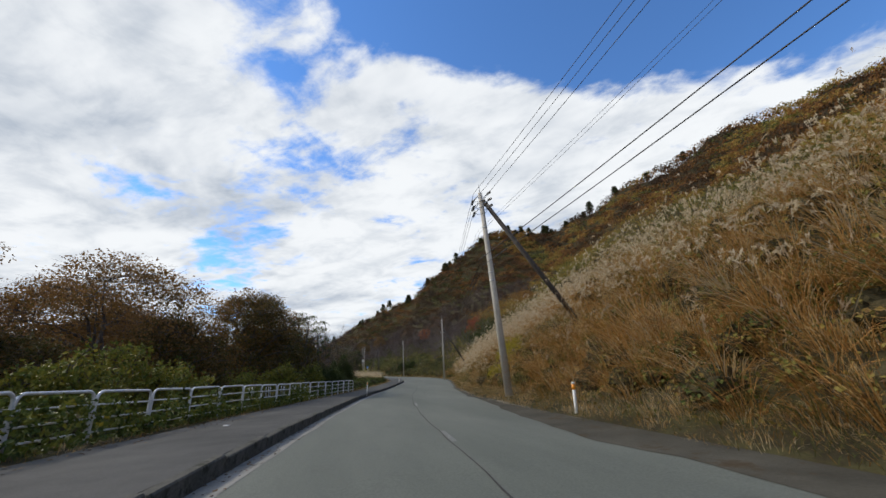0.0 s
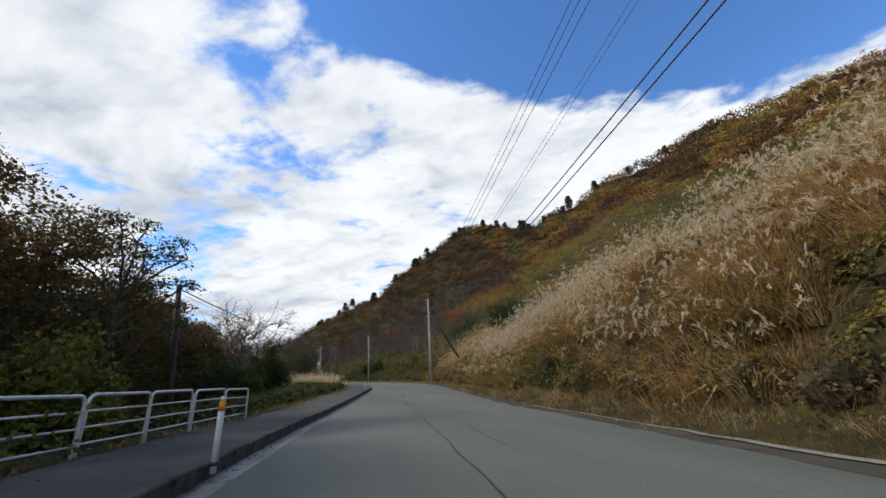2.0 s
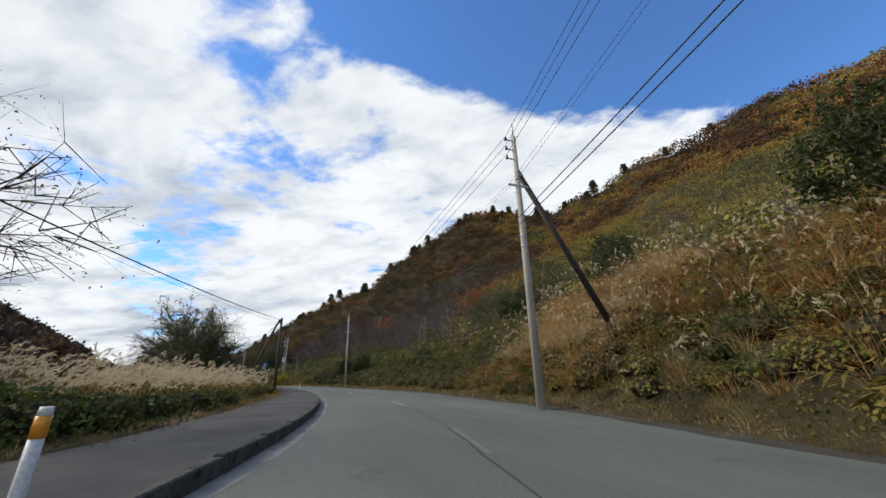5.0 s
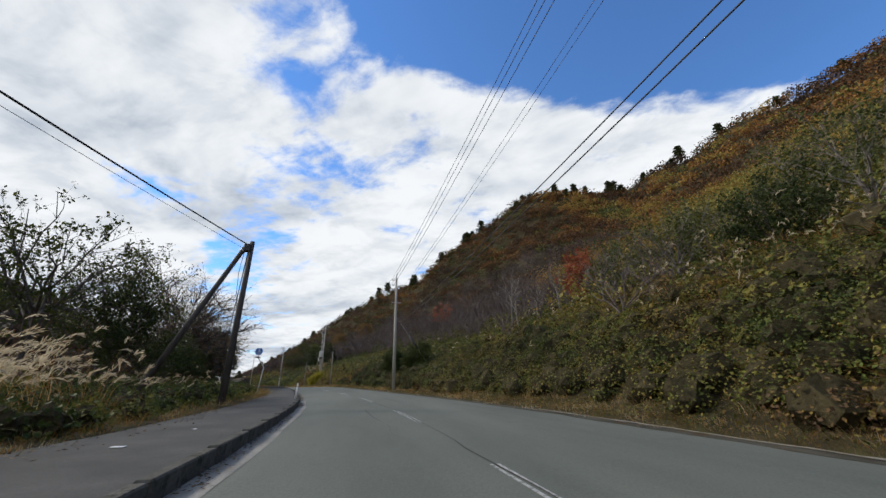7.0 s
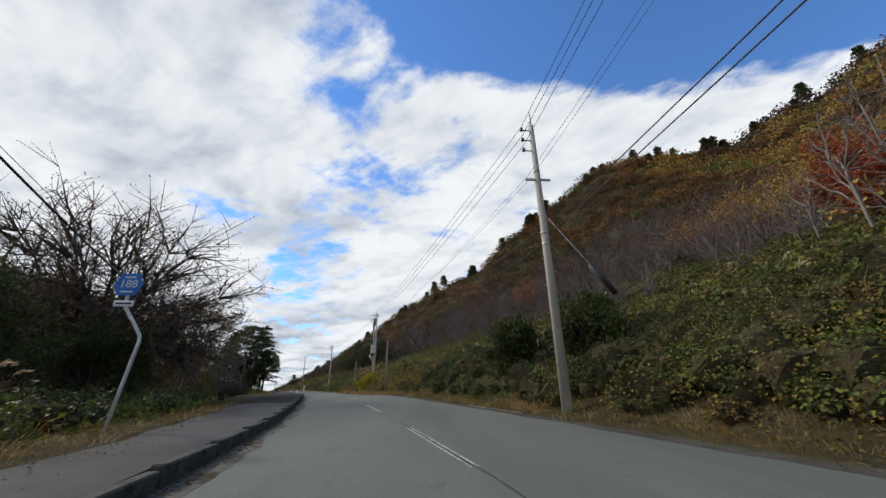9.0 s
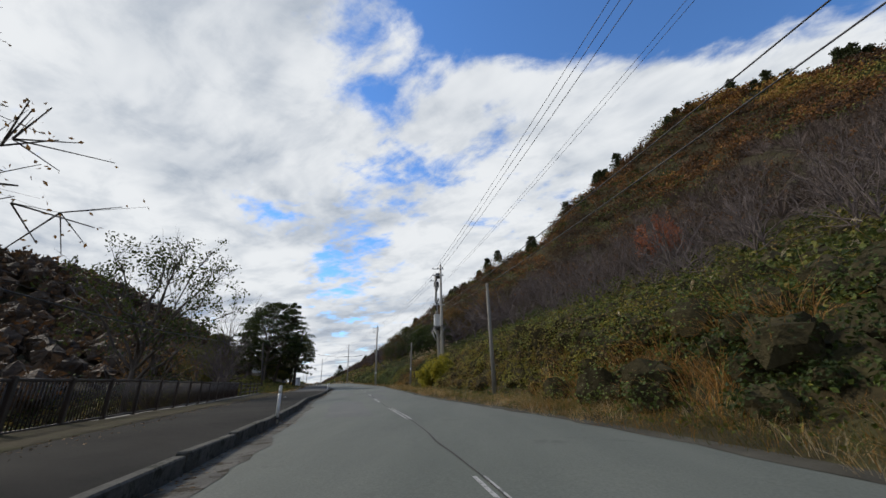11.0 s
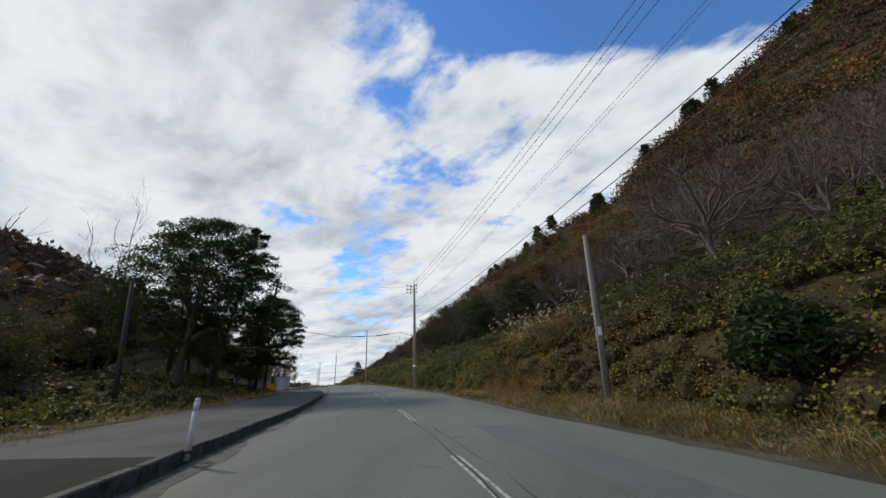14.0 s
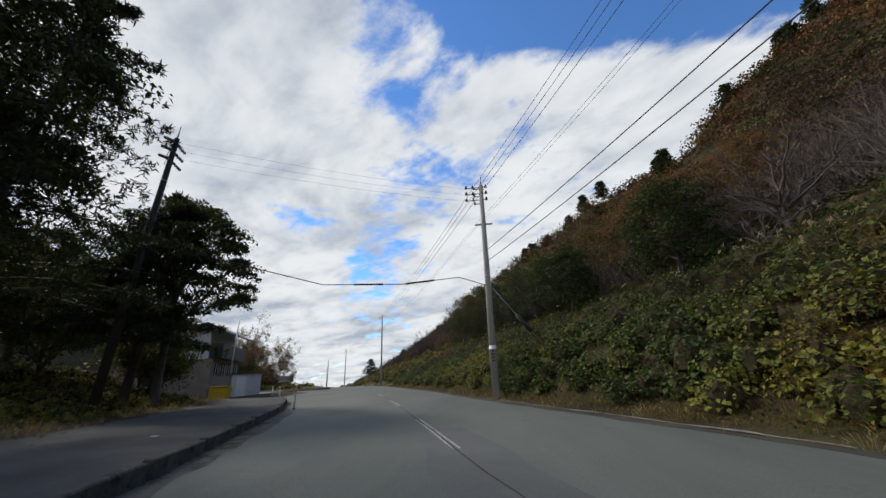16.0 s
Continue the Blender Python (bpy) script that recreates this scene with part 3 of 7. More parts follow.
def rag_at(y):
    return (vnoise(y * 0.7, y * 0, 4) - 0.5) * 0.25


# the middle stretch has tree shade put into its colour
for p0, p1, pmat, plabel in ((-60, 132, PAVING, "dark asphalt pavement beside the kerb"), (132, 181.5, PAVING_SHADED, "blackish asphalt pavement of the bridge with tree shade in its colour"), (181.5, 226, PAVING, "dark asphalt pavement beside the kerb")):
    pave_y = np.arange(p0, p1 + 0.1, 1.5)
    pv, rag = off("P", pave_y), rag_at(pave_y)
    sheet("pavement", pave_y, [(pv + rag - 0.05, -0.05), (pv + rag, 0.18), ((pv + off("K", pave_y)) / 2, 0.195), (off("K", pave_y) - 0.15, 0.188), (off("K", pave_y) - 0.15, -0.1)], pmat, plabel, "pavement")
far_y = np.arange(254, 340, 3.0)
fk = np.full_like(far_y, -3.4)
sheet("pavement", far_y, [(fk - 2.2, -0.1), (fk - 2.2, 0.13), (fk - 0.15, 0.14), (fk - 0.15, -0.1)], PAVING, "dark asphalt pavement beyond the side road", "pavement")
sheet("kerb", far_y, [(fk - 0.15, 0.0), (fk - 0.14, 0.15), (fk, 0.14), (fk + 0.02, -0.1)], KERBSTONE, "weathered concrete kerb beyond the side road", "kerb")
gut_y = np.arange(-40, 112, 0.5)
gk = off("K", gut_y)
gw = 0.38 + (vnoise(gut_y * 0.5, gut_y * 0, 6) - 0.5) * 0.08 - 0.18 * smooth(38, 46, gut_y) * (1 - smooth(62, 70, gut_y)) + (vnoise(gut_y * 2.2, gut_y * 0, 7) - 0.5) * 0.14 * smooth(30, 40, gut_y) * (1 - smooth(70, 76, gut_y))
tagged(new("gutter", mesh_of("gutter", *strip(gut_y, gk - 0.02, gk + gw, np.full_like(gut_y, -0.028), road_top(gut_y, gk + gw) - sz(gut_y) + 0.004), GUTTER)),
       "pale concrete gutter strip at the foot of the kerb", "gutter", kind="structure")
sand_y = np.arange(112, 226, 0.25)
sk = off("K", sand_y)
sw = np.clip(0.12 + fbm(sand_y * 0.4, sand_y * 0, 41) * 0.62 + (vnoise(sand_y * 2.5, sand_y * 0, 43) - 0.5) * 0.12, 0.06, 0.7)
tagged(new("gutter", mesh_of("gutter_sand", *strip(sand_y, sk - 0.02, sk + sw, np.full_like(sand_y, -0.026), road_top(sand_y, sk + sw) - sz(sand_y) + 0.004), SAND)),
       "drifted grey sand and grit along the foot of the kerb", "gutter", kind="structure")
# broken concrete edging and dusty shoulder of the far side
for e0, e1, ew in ((12.5, 19, 0.16), (25, 37, 0.12), (53, 60, 0.14), (88, 103, 0.13), (126, 131, 0.1), (206, 219, 0.14)):
    ey = np.arange(e0, e1, 0.25)
    ed = off("R", ey) + (vnoise(ey * 1.7, ey * 0, 47) - 0.5) * 0.12
    ewid = np.clip((vnoise(ey * 0.9, ey * 0, 48) - 0.45) * 3, 0.02, 1) * ew * 0.8
    tagged(new("road_edging", mesh_of("road_edging", *strip(ey, ed - ewid * 0.5, ed + ewid * 0.5, np.full_like(ey, -0.004), np.full_like(ey, 0.012)), EDGING)),
           "broken pale concrete edging along the verge", "edging", kind="structure")
shy = np.arange(-40, 262, 0.5)
shd = off("R", shy)
shw = 0.12 + fbm(shy * 0.3, shy * 0, 51) * 0.5 + 0.75 * (1 - smooth(8, 20, shy)) + (vnoise(shy * 1.6, shy * 0, 53) - 0.5) * 0.16
tagged(new("road_shoulder", mesh_of("road_shoulder", *strip(shy, shd - shw, shd + 0.1, road_top(shy, shd - shw) - sz(shy) + 0.004, np.full_like(shy, -0.02)), DUST)),
       "dusty brown shoulder where soil washes onto the asphalt", "road shoulder", kind="structure")
apron_y = np.arange(221, 256, 1.0)
fan = np.interp(apron_y, [221, 226, 232, 246, 252, 256], [0, 6, 22, 22, 4, 0])
tagged(new("side_road", mesh_of("side_road", *strip(apron_y, off("K", apron_y) - fan, off("K", apron_y) + 0.3, np.full_like(apron_y, -0.03), np.full_like(apron_y, -0.036)), PATCH)),
       "asphalt mouth of a side road and forecourt", "road", kind="structure")

# kerb stones, each a block of its own
kerb = tagged(new("kerb"), "weathered concrete kerb with dark stained face", "kerb", kind="structure")
kb = bmesh.new()
box(kb, (-0.17, -0.985, -0.12), (0.0, 0.985, 0.2), 0.02)
kerb_mesh = bpy.data.meshes.new("kerb_stone")
kb.to_mesh(kerb_mesh)
kb.free()
kerb_mesh.materials.append(KERBSTONE)
rng = np.random.default_rng(11)
for ky in np.arange(-30, 226, 1.98):
    st = new("kerb_stone", kerb_mesh)
    st.parent = kerb
    d = float(off("K", ky))
    turn = heading(float(ky)) - math.atan((off("K", ky + 1) - off("K", ky - 1)) / 2)
    st.matrix_basis = Matrix.Translation((float(sx(ky) + d / cosh_(ky)), ky, float(sz(ky)) + rng.normal(0, 0.004))) @ Euler((rng.normal(0, 0.006), rng.normal(0, 0.008), turn + rng.normal(0, 0.006))).to_matrix().to_4x4()


# ---- poles and wires ----
def utility_pole(base, top, r0=0.17, r1=0.1, style="line", mat=POLE, label="", facing=0.0):
    """A tapered pole with its fittings; base and top in the world."""
    base, top = Vector(base), Vector(top)
    ob = thing("utility_pole", base, label or "tapered grey concrete utility pole with insulators on the verge", "utility pole", "utility poles along the road")
    up = top - base
    w = up.normalized()
    part("shaft", rod(bmesh.new(), -w * 0.8, up, r0 + 0.01, r1, 18), mat, ob)
    L = up.length
    across = Matrix.Rotation(facing, 3, "Z") @ Vector((1, 0, 0))
    for h in ((0.52, 0.56, 0.8) if style != "bare" else ()):
        p = w * L * h
        r = r0 + (r1 - r0) * h
        part("band", rod(bmesh.new(), p - w * 0.04, p + w * 0.04, r + 0.012, r + 0.012, 16), STEEL, ob)
    if style in ("line", "top"):
        part("tip", rod(bmesh.new(), up, up + w * 0.75, 0.035, 0.02, 8), STEEL, ob, "thin steel earth-wire spike")
        for k, h in enumerate((0.25, 0.75, 1.25)):
            p = up - w * h
            bm = bmesh.new()
            rod(bm, p, p - across * 0.42, 0.03, 0.03, 6)
            part("bracket", bm, STEEL, ob)
            q = p - across * 0.42
            bm = bmesh.new()
            for j in range(3):
                rod(bm, q + Vector((0, 0, 0.05 * j - 0.02)), q + Vector((0, 0, 0.05 * j + 0.02)), 0.075 - 0.012 * j, 0.05, 10)
            tagged(part("insulator", bm, PORCELAIN, ob, "dark porcelain insulator"), kind="stuff")
        p = up - w * 2.6
        bm = bmesh.new()
        box(bm, (-0.5, -0.04, -0.04), (0.5, 0.04, 0.04), 0.006, Matrix.Translation(p) @ Matrix.Rotation(facing, 4, "Z"))
        part("crossarm", bm, STEEL, ob)
    if style == "strain":
        for k, s in enumerate((-1, 1)):
            for j in range(3):
                p = up - w * (0.25 + 0.42 * j)
                q = p + across * (0.28 * s) + Vector((0, -0.5 * s, 0))
                bm = tube(bmesh.new(), [p, p + across * 0.22 * s, q], 0.022, 6)
                part("bracket", bm, STEEL, ob)
                bm = bmesh.new()
                for m in range(4):
                    c = q + Vector((0, -0.11 * s * m, -0.03 * m))
                    rod(bm, c, c + Vector((0, -0.07 * s, -0.015)), 0.075, 0.045, 10)
                tagged(part("insulator", bm, PORCELAIN, ob, "dark strain insulator"), kind="stuff")
        for j in range(3):
            p = up - w * (0.25 + 0.42 * j)
            part("jumper", tube(bmesh.new(), [p + across * 0.3 + Vector((0, -0.5, 0)), p + across * 0.05 + Vector((0, -0.3, -0.35)), p - across * 0.25 + Vector((0, 0.1, -0.3)), p - across * 0.3 + Vector((0, 0.5, 0))], 0.014, 5), CABLE, ob)
        part("tip", rod(bmesh.new(), up, up + w * 0.6, 0.03, 0.02, 8), STEEL, ob)
    if style != "bare":
        bm = bmesh.new()
        for j in range(14):
            h = 0.2 + 0.045 * j
            p = w * L * h
            r = r0 + (r1 - r0) * h
            a = across * (1 if j % 2 else -1)
            rod(bm, p + a * r * 0.9, p + a * (r + 0.13), 0.009, 0.009, 5)
        tagged(part("step_bolts", bm, STEEL, ob), kind="stuff")
    return ob


def strut(a, b, r, mat, label):
    ob = thing("pole_brace", b, label, "pole brace")
    bm = bmesh.new()
    d = Vector(a) - Vector(b)
    rod(bm, -d.normalized() * 0.6, d, r, r * 0.82, 16)
    part("shaft", bm, mat, ob)
    bm = bmesh.new()
    w = d.normalized()
    rod(bm, d - w * 0.28, d - w * 0.18, r * 0.86 + 0.012, r * 0.86 + 0.012, 16)
    part("band", bm, STEEL, ob)
    return ob


PA, PA_T = (7.3, 17.56, -0.3), (7.09, 18.5, 11.1)
PB, PB_T = (17.5, 74.0, 0.0), (17.53, 73.98, 11.4)
PE, PE_T = (16.01, 124.54, 0.4), (15.92, 124.5, 11.5)
PF, PF_T = (4.9, 177.4, 1.6), (4.95, 177.5, 13.9)
PF2, PF2_T = (4.5, 180.35, 1.5), (4.2, 180.26, 13.5)
PI_, PI_T = (-10.94, 219.52, 0.9), (-10.92, 219.51, 12.9)
PK, PK_T = (-31.35, 269.6, 1.2), (-31.45, 269.56, 14.0)
PO, PO_T = (9.0, -33, 0.6), (9.0, -33, 12.0)
PN, PN_T = (-62, 330, 0.5), (-62, 330, 13.0)
utility_pole(PO, PO_T)
utility_pole(PA, PA_T, 0.19, 0.12, "strain", label="leaning concrete utility pole with strain insulators on the verge")
strut((7.2, 18.4, 10.6), (12.2, 17.6, 2.6), 0.15, OLDWOOD, "dark timber brace leaning against a utility pole")
utility_pole(PB, PB_T)
strut((17.7, 74.2, 9.7), (21.6, 74.6, 3.6), 0.15, OLDWOOD, "dark timber brace leaning against a utility pole")
utility_pole(PE, PE_T)
utility_pole(PK, PK_T)
utility_pole(PN, PN_T)
utility_pole((8.25, 157.79, 0.6), (8.24, 157.93, 6.75), 0.12, 0.075, "bare", GREYPOLE, "short slim weathered pole, darkened as backlit, on the dry grass verge")
utility_pole((0.22, 188.52, 0.7), (0.37, 188.56, 6.5), 0.115, 0.08, "bare", GREYPOLE, "short slim weathered pole, darkened as backlit, on the dry grass verge")
utility_pole((-22.6, 194.72, 0.9), (-23.2, 194.6, 7.7), 0.13, 0.09, "bare", OLDWOOD, "short weathered timber pole in the bushes beside the pavement")
for x, y, z in ((0.2, 188.4, 3.1),):
    tag = thing("pole_tag", (x, y, z), "small white number tag strapped round a pole", "pole tag")
    part("plate", box(bmesh.new(), (0.02, 0.0, -0.14), (0.14, 0.03, 0.14), 0.008), SIGNWHITE, tag)
# pole with a leaning brace on the other side
utility_pole((6.86, 105.7, 0.5), (6.72, 106.4, 7.9), 0.15, 0.11, "bare", OLDWOOD, "dark timber pole leaning beside the pavement")
strut((6.45, 106.3, 7.55), (4.1, 104.9, 0.9), 0.13, OLDWOOD, "dark timber brace of a leaning pole among the bushes")
utility_pole((-3.5, 44.45, -1.0), (-4.03, 44.45, 5.7), 0.15, 0.11, "bare", OLDWOOD, "dark timber pole with vines behind the railing")
utility_pole((-25.6, 212.5, 2.2), (-24.2, 211.8, 12.3), 0.16, 0.1, "strain", OLDWOOD, "dark timber utility pole among the roadside trees", 1.4)
utility_pole((-34.2, 231.5, 1.0), (-34.1, 231.5, 7.6), 0.07, 0.05, "bare", STEEL, "slim steel pole beside the forecourt")
utility_pole((-78, 352, -0.2), (-78, 352, 11), 0.17, 0.1)
utility_pole((-96, 392, -1.5), (-96, 392, 10), 0.17, 0.1)


def wire(a, b, sag, r, label="thin black overhead wire between utility poles", group="overhead wires"):
    """A hanging wire between two places."""
    a, b = Vector(a), Vector(b)
    n = max(12, int((b - a).length / 2.5))
    pts = [a.lerp(b, i / n) - Vector((0, 0, sag * 4 * (i / n) * (1 - i / n))) for i in range(n + 1)]
    bm = tube(bmesh.new(), pts, r, 5)
    ob = part("overhead_wire", bm, CABLE)
    return tagged(ob, label, "overhead wire", group)


def span(t0, t1, cables=()):
    """Three high wires, two thin low ones and a pair of thick cables (sideways, below the top)."""
    t0, t1 = Vector(t0), Vector(t1)
    for k, h in enumerate((0.2, 0.65, 1.15)):
        o = Vector((-0.42, 0, -h + 0.12))
        wire(t0 + o, t1 + o, 0.55, 0.011)
    for dx in (-0.4, -0.22):
        o = Vector((dx, 0, -2.5))
        wire(t0 + o, t1 + o, 0.7, 0.006)
    for dx, h in cables:
        o = Vector((dx, 0, -h))
        wire(t0 + o, t1 + o, 0.65, 0.017, "thick black telephone cable between utility poles")


span(PO_T, PA_T, ((-0.4, 4.15), (-0.2, 4.46)))
span(PA_T, PB_T, ((-0.36, 4.38), (-0.24, 4.58)))
span(PB_T, PE_T, ((0.4, 4.43), (0.5, 4.66)))
span(PE_T, PF_T, ((0.0, 4.66), (0.14, 5.2)))
span(PF2_T, PI_T, ((0.0, 4.25), (0.14, 4.8)))
span(PI_T, PK_T)
span(PK_T, PN_T)
for k in range(2):
    wire((6.6, 106.4, 7.7 - 0.3 * k), (-4.0, 44.4, 5.5 - 0.2 * k), 0.9, 0.028 if k == 0 else 0.008, "black cable to a leaning timber pole")
    wire((6.6, 106.4, 7.5 - 0.3 * k), (-13.0, 168 + 6 * k, 5.2), 1.6, 0.03 if k == 0 else 0.008, "black cable sagging through the trees")
wire((-13.0, 168, 5.2), (-23.2, 194.6, 7.4), 0.4, 0.02, "black cable sagging through the trees")
wire((-23.2, 194.6, 7.5), (-24.3, 211.8, 8.0), 0.3, 0.016, "black cable sagging through the trees")
for k in range(3):
    wire((-11.3, 219.5, 12.6 - 0.4 * k), (-24.2, 211.8, 12.1 - 0.4 * k), 0.25, 0.004, "thin wire crossing over the road")
hang = [Vector((-10.95, 219.4, 6.6)), Vector((-12.5, 219.3, 7.15)), Vector((-15.5, 218.5, 6.75)), Vector((-19.5, 217.4, 6.7)), Vector((-24.9, 212.2, 7.6))]
tagged(part("overhead_wire", tube(bmesh.new(), hang, 0.022, 6), CABLE), "thick black cable hanging across the road", "overhead wire", "overhead wires")
for a, b in ((0.25, 0.62), (0.3, 0.75)):
    p = hang[2].lerp(hang[3], a) if b < 0.7 else hang[1].lerp(hang[2], 0.45)
    q = hang[2].lerp(hang[3], b) if b < 0.7 else hang[1].lerp(hang[2], 0.95)
    tagged(part("cable_sleeve", rod(bmesh.new(), p, q, 0.05, 0.05, 8), CABLE), "black protective sleeve on a hanging cable", "cable sleeve")


# loose cable end coiled down a leaning timber pole
loose = thing("loose_cable", (6.72, 106.3, 7.4), "loose black cable hanging from a leaning timber pole", "cable")
part("cable", tube(bmesh.new(), [(0, 0, 0.3), (-0.22, -0.12, 0.0), (-0.3, -0.15, -1.2), (-0.2, -0.2, -2.4), (-0.05, -0.18, -3.1)], 0.014, 6), CABLE, loose)
part("clamp", box(bmesh.new(), (-0.3, -0.16, -0.08), (0.02, 0.1, 0.32), 0.03), DARKMETAL, loose, "dark clamp at the pole top")


def guy_wire(top, foot, label):
    ob = thing("guy_wire", foot, label, "guy wire")
    d = Vector(top) - Vector(foot)
    part("stay", rod(bmesh.new(), (0, 0, 0), d, 0.012, 0.012, 6), STEEL, ob)
    part("guard", rod(bmesh.new(), d * 0.3, d * 0.55, 0.1, 0.1, 10), DARKMETAL, ob, "black plastic guard sleeve")
    return ob


guy_wire((16.1, 124.6, 7.4), (19.2, 124.4, 3.0), "steel guy wire with black guard on the slope")
guy_wire((-10.8, 219.5, 6.6), (-8.0, 219.9, 3.0), "steel guy wire with black guard on the slope")

# twin poles with a transformer platform
tp = thing("transformer_pole", (4.4, 178.9, 2.0), "twin concrete poles carrying a grey transformer on a steel platform", "transformer pole")
org = Vector((4.4, 178.9, 2.0))
for b0, t0, r0 in ((PF, PF_T, 0.2), (PF2, PF2_T, 0.18)):
    a, b = Vector(b0) - org, Vector(t0) - org
    part("shaft", rod(bmesh.new(), a - Vector((0, 0, 0.6)), b, r0, 0.11, 18), POLE, tp)
    part("tip", rod(bmesh.new(), b, b + Vector((0, 0, 0.55)), 0.03, 0.02, 8), STEEL, tp)
ax = (Vector(PF2) - Vector(PF))
ax.z = 0
ax.normalize()
pm = Matrix.Translation((0.05, -0.05, 5.05)) @ Matrix.Rotation(math.atan2(ax.y, ax.x), 4, "Z")
for k in range(-3, 4):
    part("platform_beam", box(bmesh.new(), (-2.3, k * 0.17 - 0.035, -0.06), (2.3, k * 0.17 + 0.035, 0.02), 0.006, pm), DARKMETAL, tp)
for sx_ in (-1.5, -0.5, 0.5, 1.5):
    part("platform_bearer", box(bmesh.new(), (sx_ - 0.05, -0.75, -0.16), (sx_ + 0.05, 0.75, -0.065), 0.006, pm), DARKMETAL, tp)
for s in (-1, 1):
    for y_ in (-0.55, 0.55):
        part("platform_brace", rod(bmesh.new(), pm @ Vector((s * 1.45, y_ * 0.2, -1.25)), pm @ Vector((s * 0.7, y_, -0.15)), 0.028, 0.028, 6), STEEL, tp)
        part("platform_brace", rod(bmesh.new(), pm @ Vector((s * 1.45, y_ * 0.2, -1.25)), pm @ Vector((s * 2.1, y_, -0.15)), 0.028, 0.028, 6), STEEL, tp)
tank = part("tank", box(bmesh.new(), (-0.66, -0.4, 0.05), (0.66, 0.4, 1.38), 0.05, pm), TRANSFORMER, tp, "pale grey transformer tank")
for k in range(5):
    part("cooling_fin", box(bmesh.new(), (-0.56 + 0.26 * k, -0.53, 0.2), (-0.5 + 0.26 * k, -0.405, 1.22), 0.01, pm), TRANSFORMER, tank)
for k in range(3):
    part("bushing", rod(bmesh.new(), pm @ Vector((-0.42 + 0.42 * k, 0.1, 1.38)), pm @ Vector((-0.42 + 0.42 * k, 0.1, 1.8)), 0.07, 0.035, 10), PORCELAIN, tank, "dark porcelain bushing")
part("tank_lid", box(bmesh.new(), (-0.7, -0.45, 1.382), (0.7, 0.45, 1.45), 0.02, pm), TRANSFORMER, tank)
part("control_box", box(bmesh.new(), (0.85, -0.3, 0.05), (1.2, 0.3, 0.9), 0.03, pm), TRANSFORMER, tp, "small grey control box")
for h in (2.9, 4.3, 5.6):
    part("crossarm", box(bmesh.new(), (-1.9, -0.045, h - 0.045), (1.9, 0.045, h + 0.045), 0.008, pm), DARKMETAL, tp)
    bm = bmesh.new()
    for k in range(-3, 4):
        rod(bm, pm @ Vector((k * 0.42, 0, h + 0.045)), pm @ Vector((k * 0.42, 0, h + 0.2)), 0.05, 0.035, 8)
    tagged(part("insulator_row", bm, PORCELAIN, tp), kind="stuff")
for k in range(6):
    u = -1.0 + 0.4 * k
    part("lead", tube(bmesh.new(), [pm @ Vector((u, 0.05, 5.7)), pm @ Vector((u + 0.15, 0.3, 5.0)), pm @ Vector((u - 0.05, 0.1, 4.3)), pm @ Vector((u * 0.8, 0.25, 3.4)), pm @ Vector((u * 0.6, 0.1, 1.9))], 0.012, 5), CABLE, tp)
for s, h, mt in ((-0.95, 5.7, "fuse_switch"), (1.95, 5.45, "fuse_switch")):
    c = pm @ Vector((s, -0.1, h))
    part(mt, box(bmesh.new(), c + Vector((-0.3, -0.34, -0.26)), c + Vector((0.3, 0.34, 0.26)), 0.06), DARKMETAL, tp, "dark switch box near the pole top")
for s, h in ((-1.5, 6.35), (-1.5, 5.6), (1.5, 5.75), (-1.5, 2.3)):
    part("crossarm", box(bmesh.new(), (s - 0.1, -0.65, h - 0.04), (s, 0.65, h + 0.04), 0.006, pm), STEEL, tp)
    bm = bmesh.new()
    for k in (-0.55, 0.0, 0.55):
        rod(bm, pm @ Vector((s - 0.05, k, h + 0.04)), pm @ Vector((s - 0.05, k, h + 0.2)), 0.055, 0.035, 8)
    tagged(part("insulator_row", bm, PORCELAIN, tp), kind="stuff")

# pole at the far bend carries brackets to one side
pi_ob = utility_pole(PI_, PI_T, 0.2, 0.12, "top", label="concrete utility pole with insulator brackets and a painted band")
w_ = Vector(PI_T) - Vector(PI_)
for k in range(3):
    p = w_ - Vector((0, 0, 0.15 + 0.42 * k))
    part("bracket", rod(bmesh.new(), p + Vector((-0.95, 0, 0)), p + Vector((0.3, 0, 0)), 0.028, 0.028, 6), STEEL, pi_ob)
    bm = bmesh.new()
    for q in (-0.9, -0.5, 0.28):
        rod(bm, p + Vector((q, 0, -0.02)), p + Vector((q, 0, 0.16)), 0.085, 0.05, 10)
    tagged(part("insulator", bm, PORCELAIN, pi_ob), kind="stuff")
part("painted_band", rod(bmesh.new(), w_ * 0.13, w_ * 0.21, 0.192, 0.187, 18), SIGNWHITE, pi_ob, "white notice band with dark marks")
bm = bmesh.new()
for k in range(4):
    box(bm, (-0.06, -0.2, 1.72 + 0.16 * k), (0.06, -0.195, 1.8 + 0.16 * k))
part("painted_marks", bm, DARKMETAL, pi_ob)


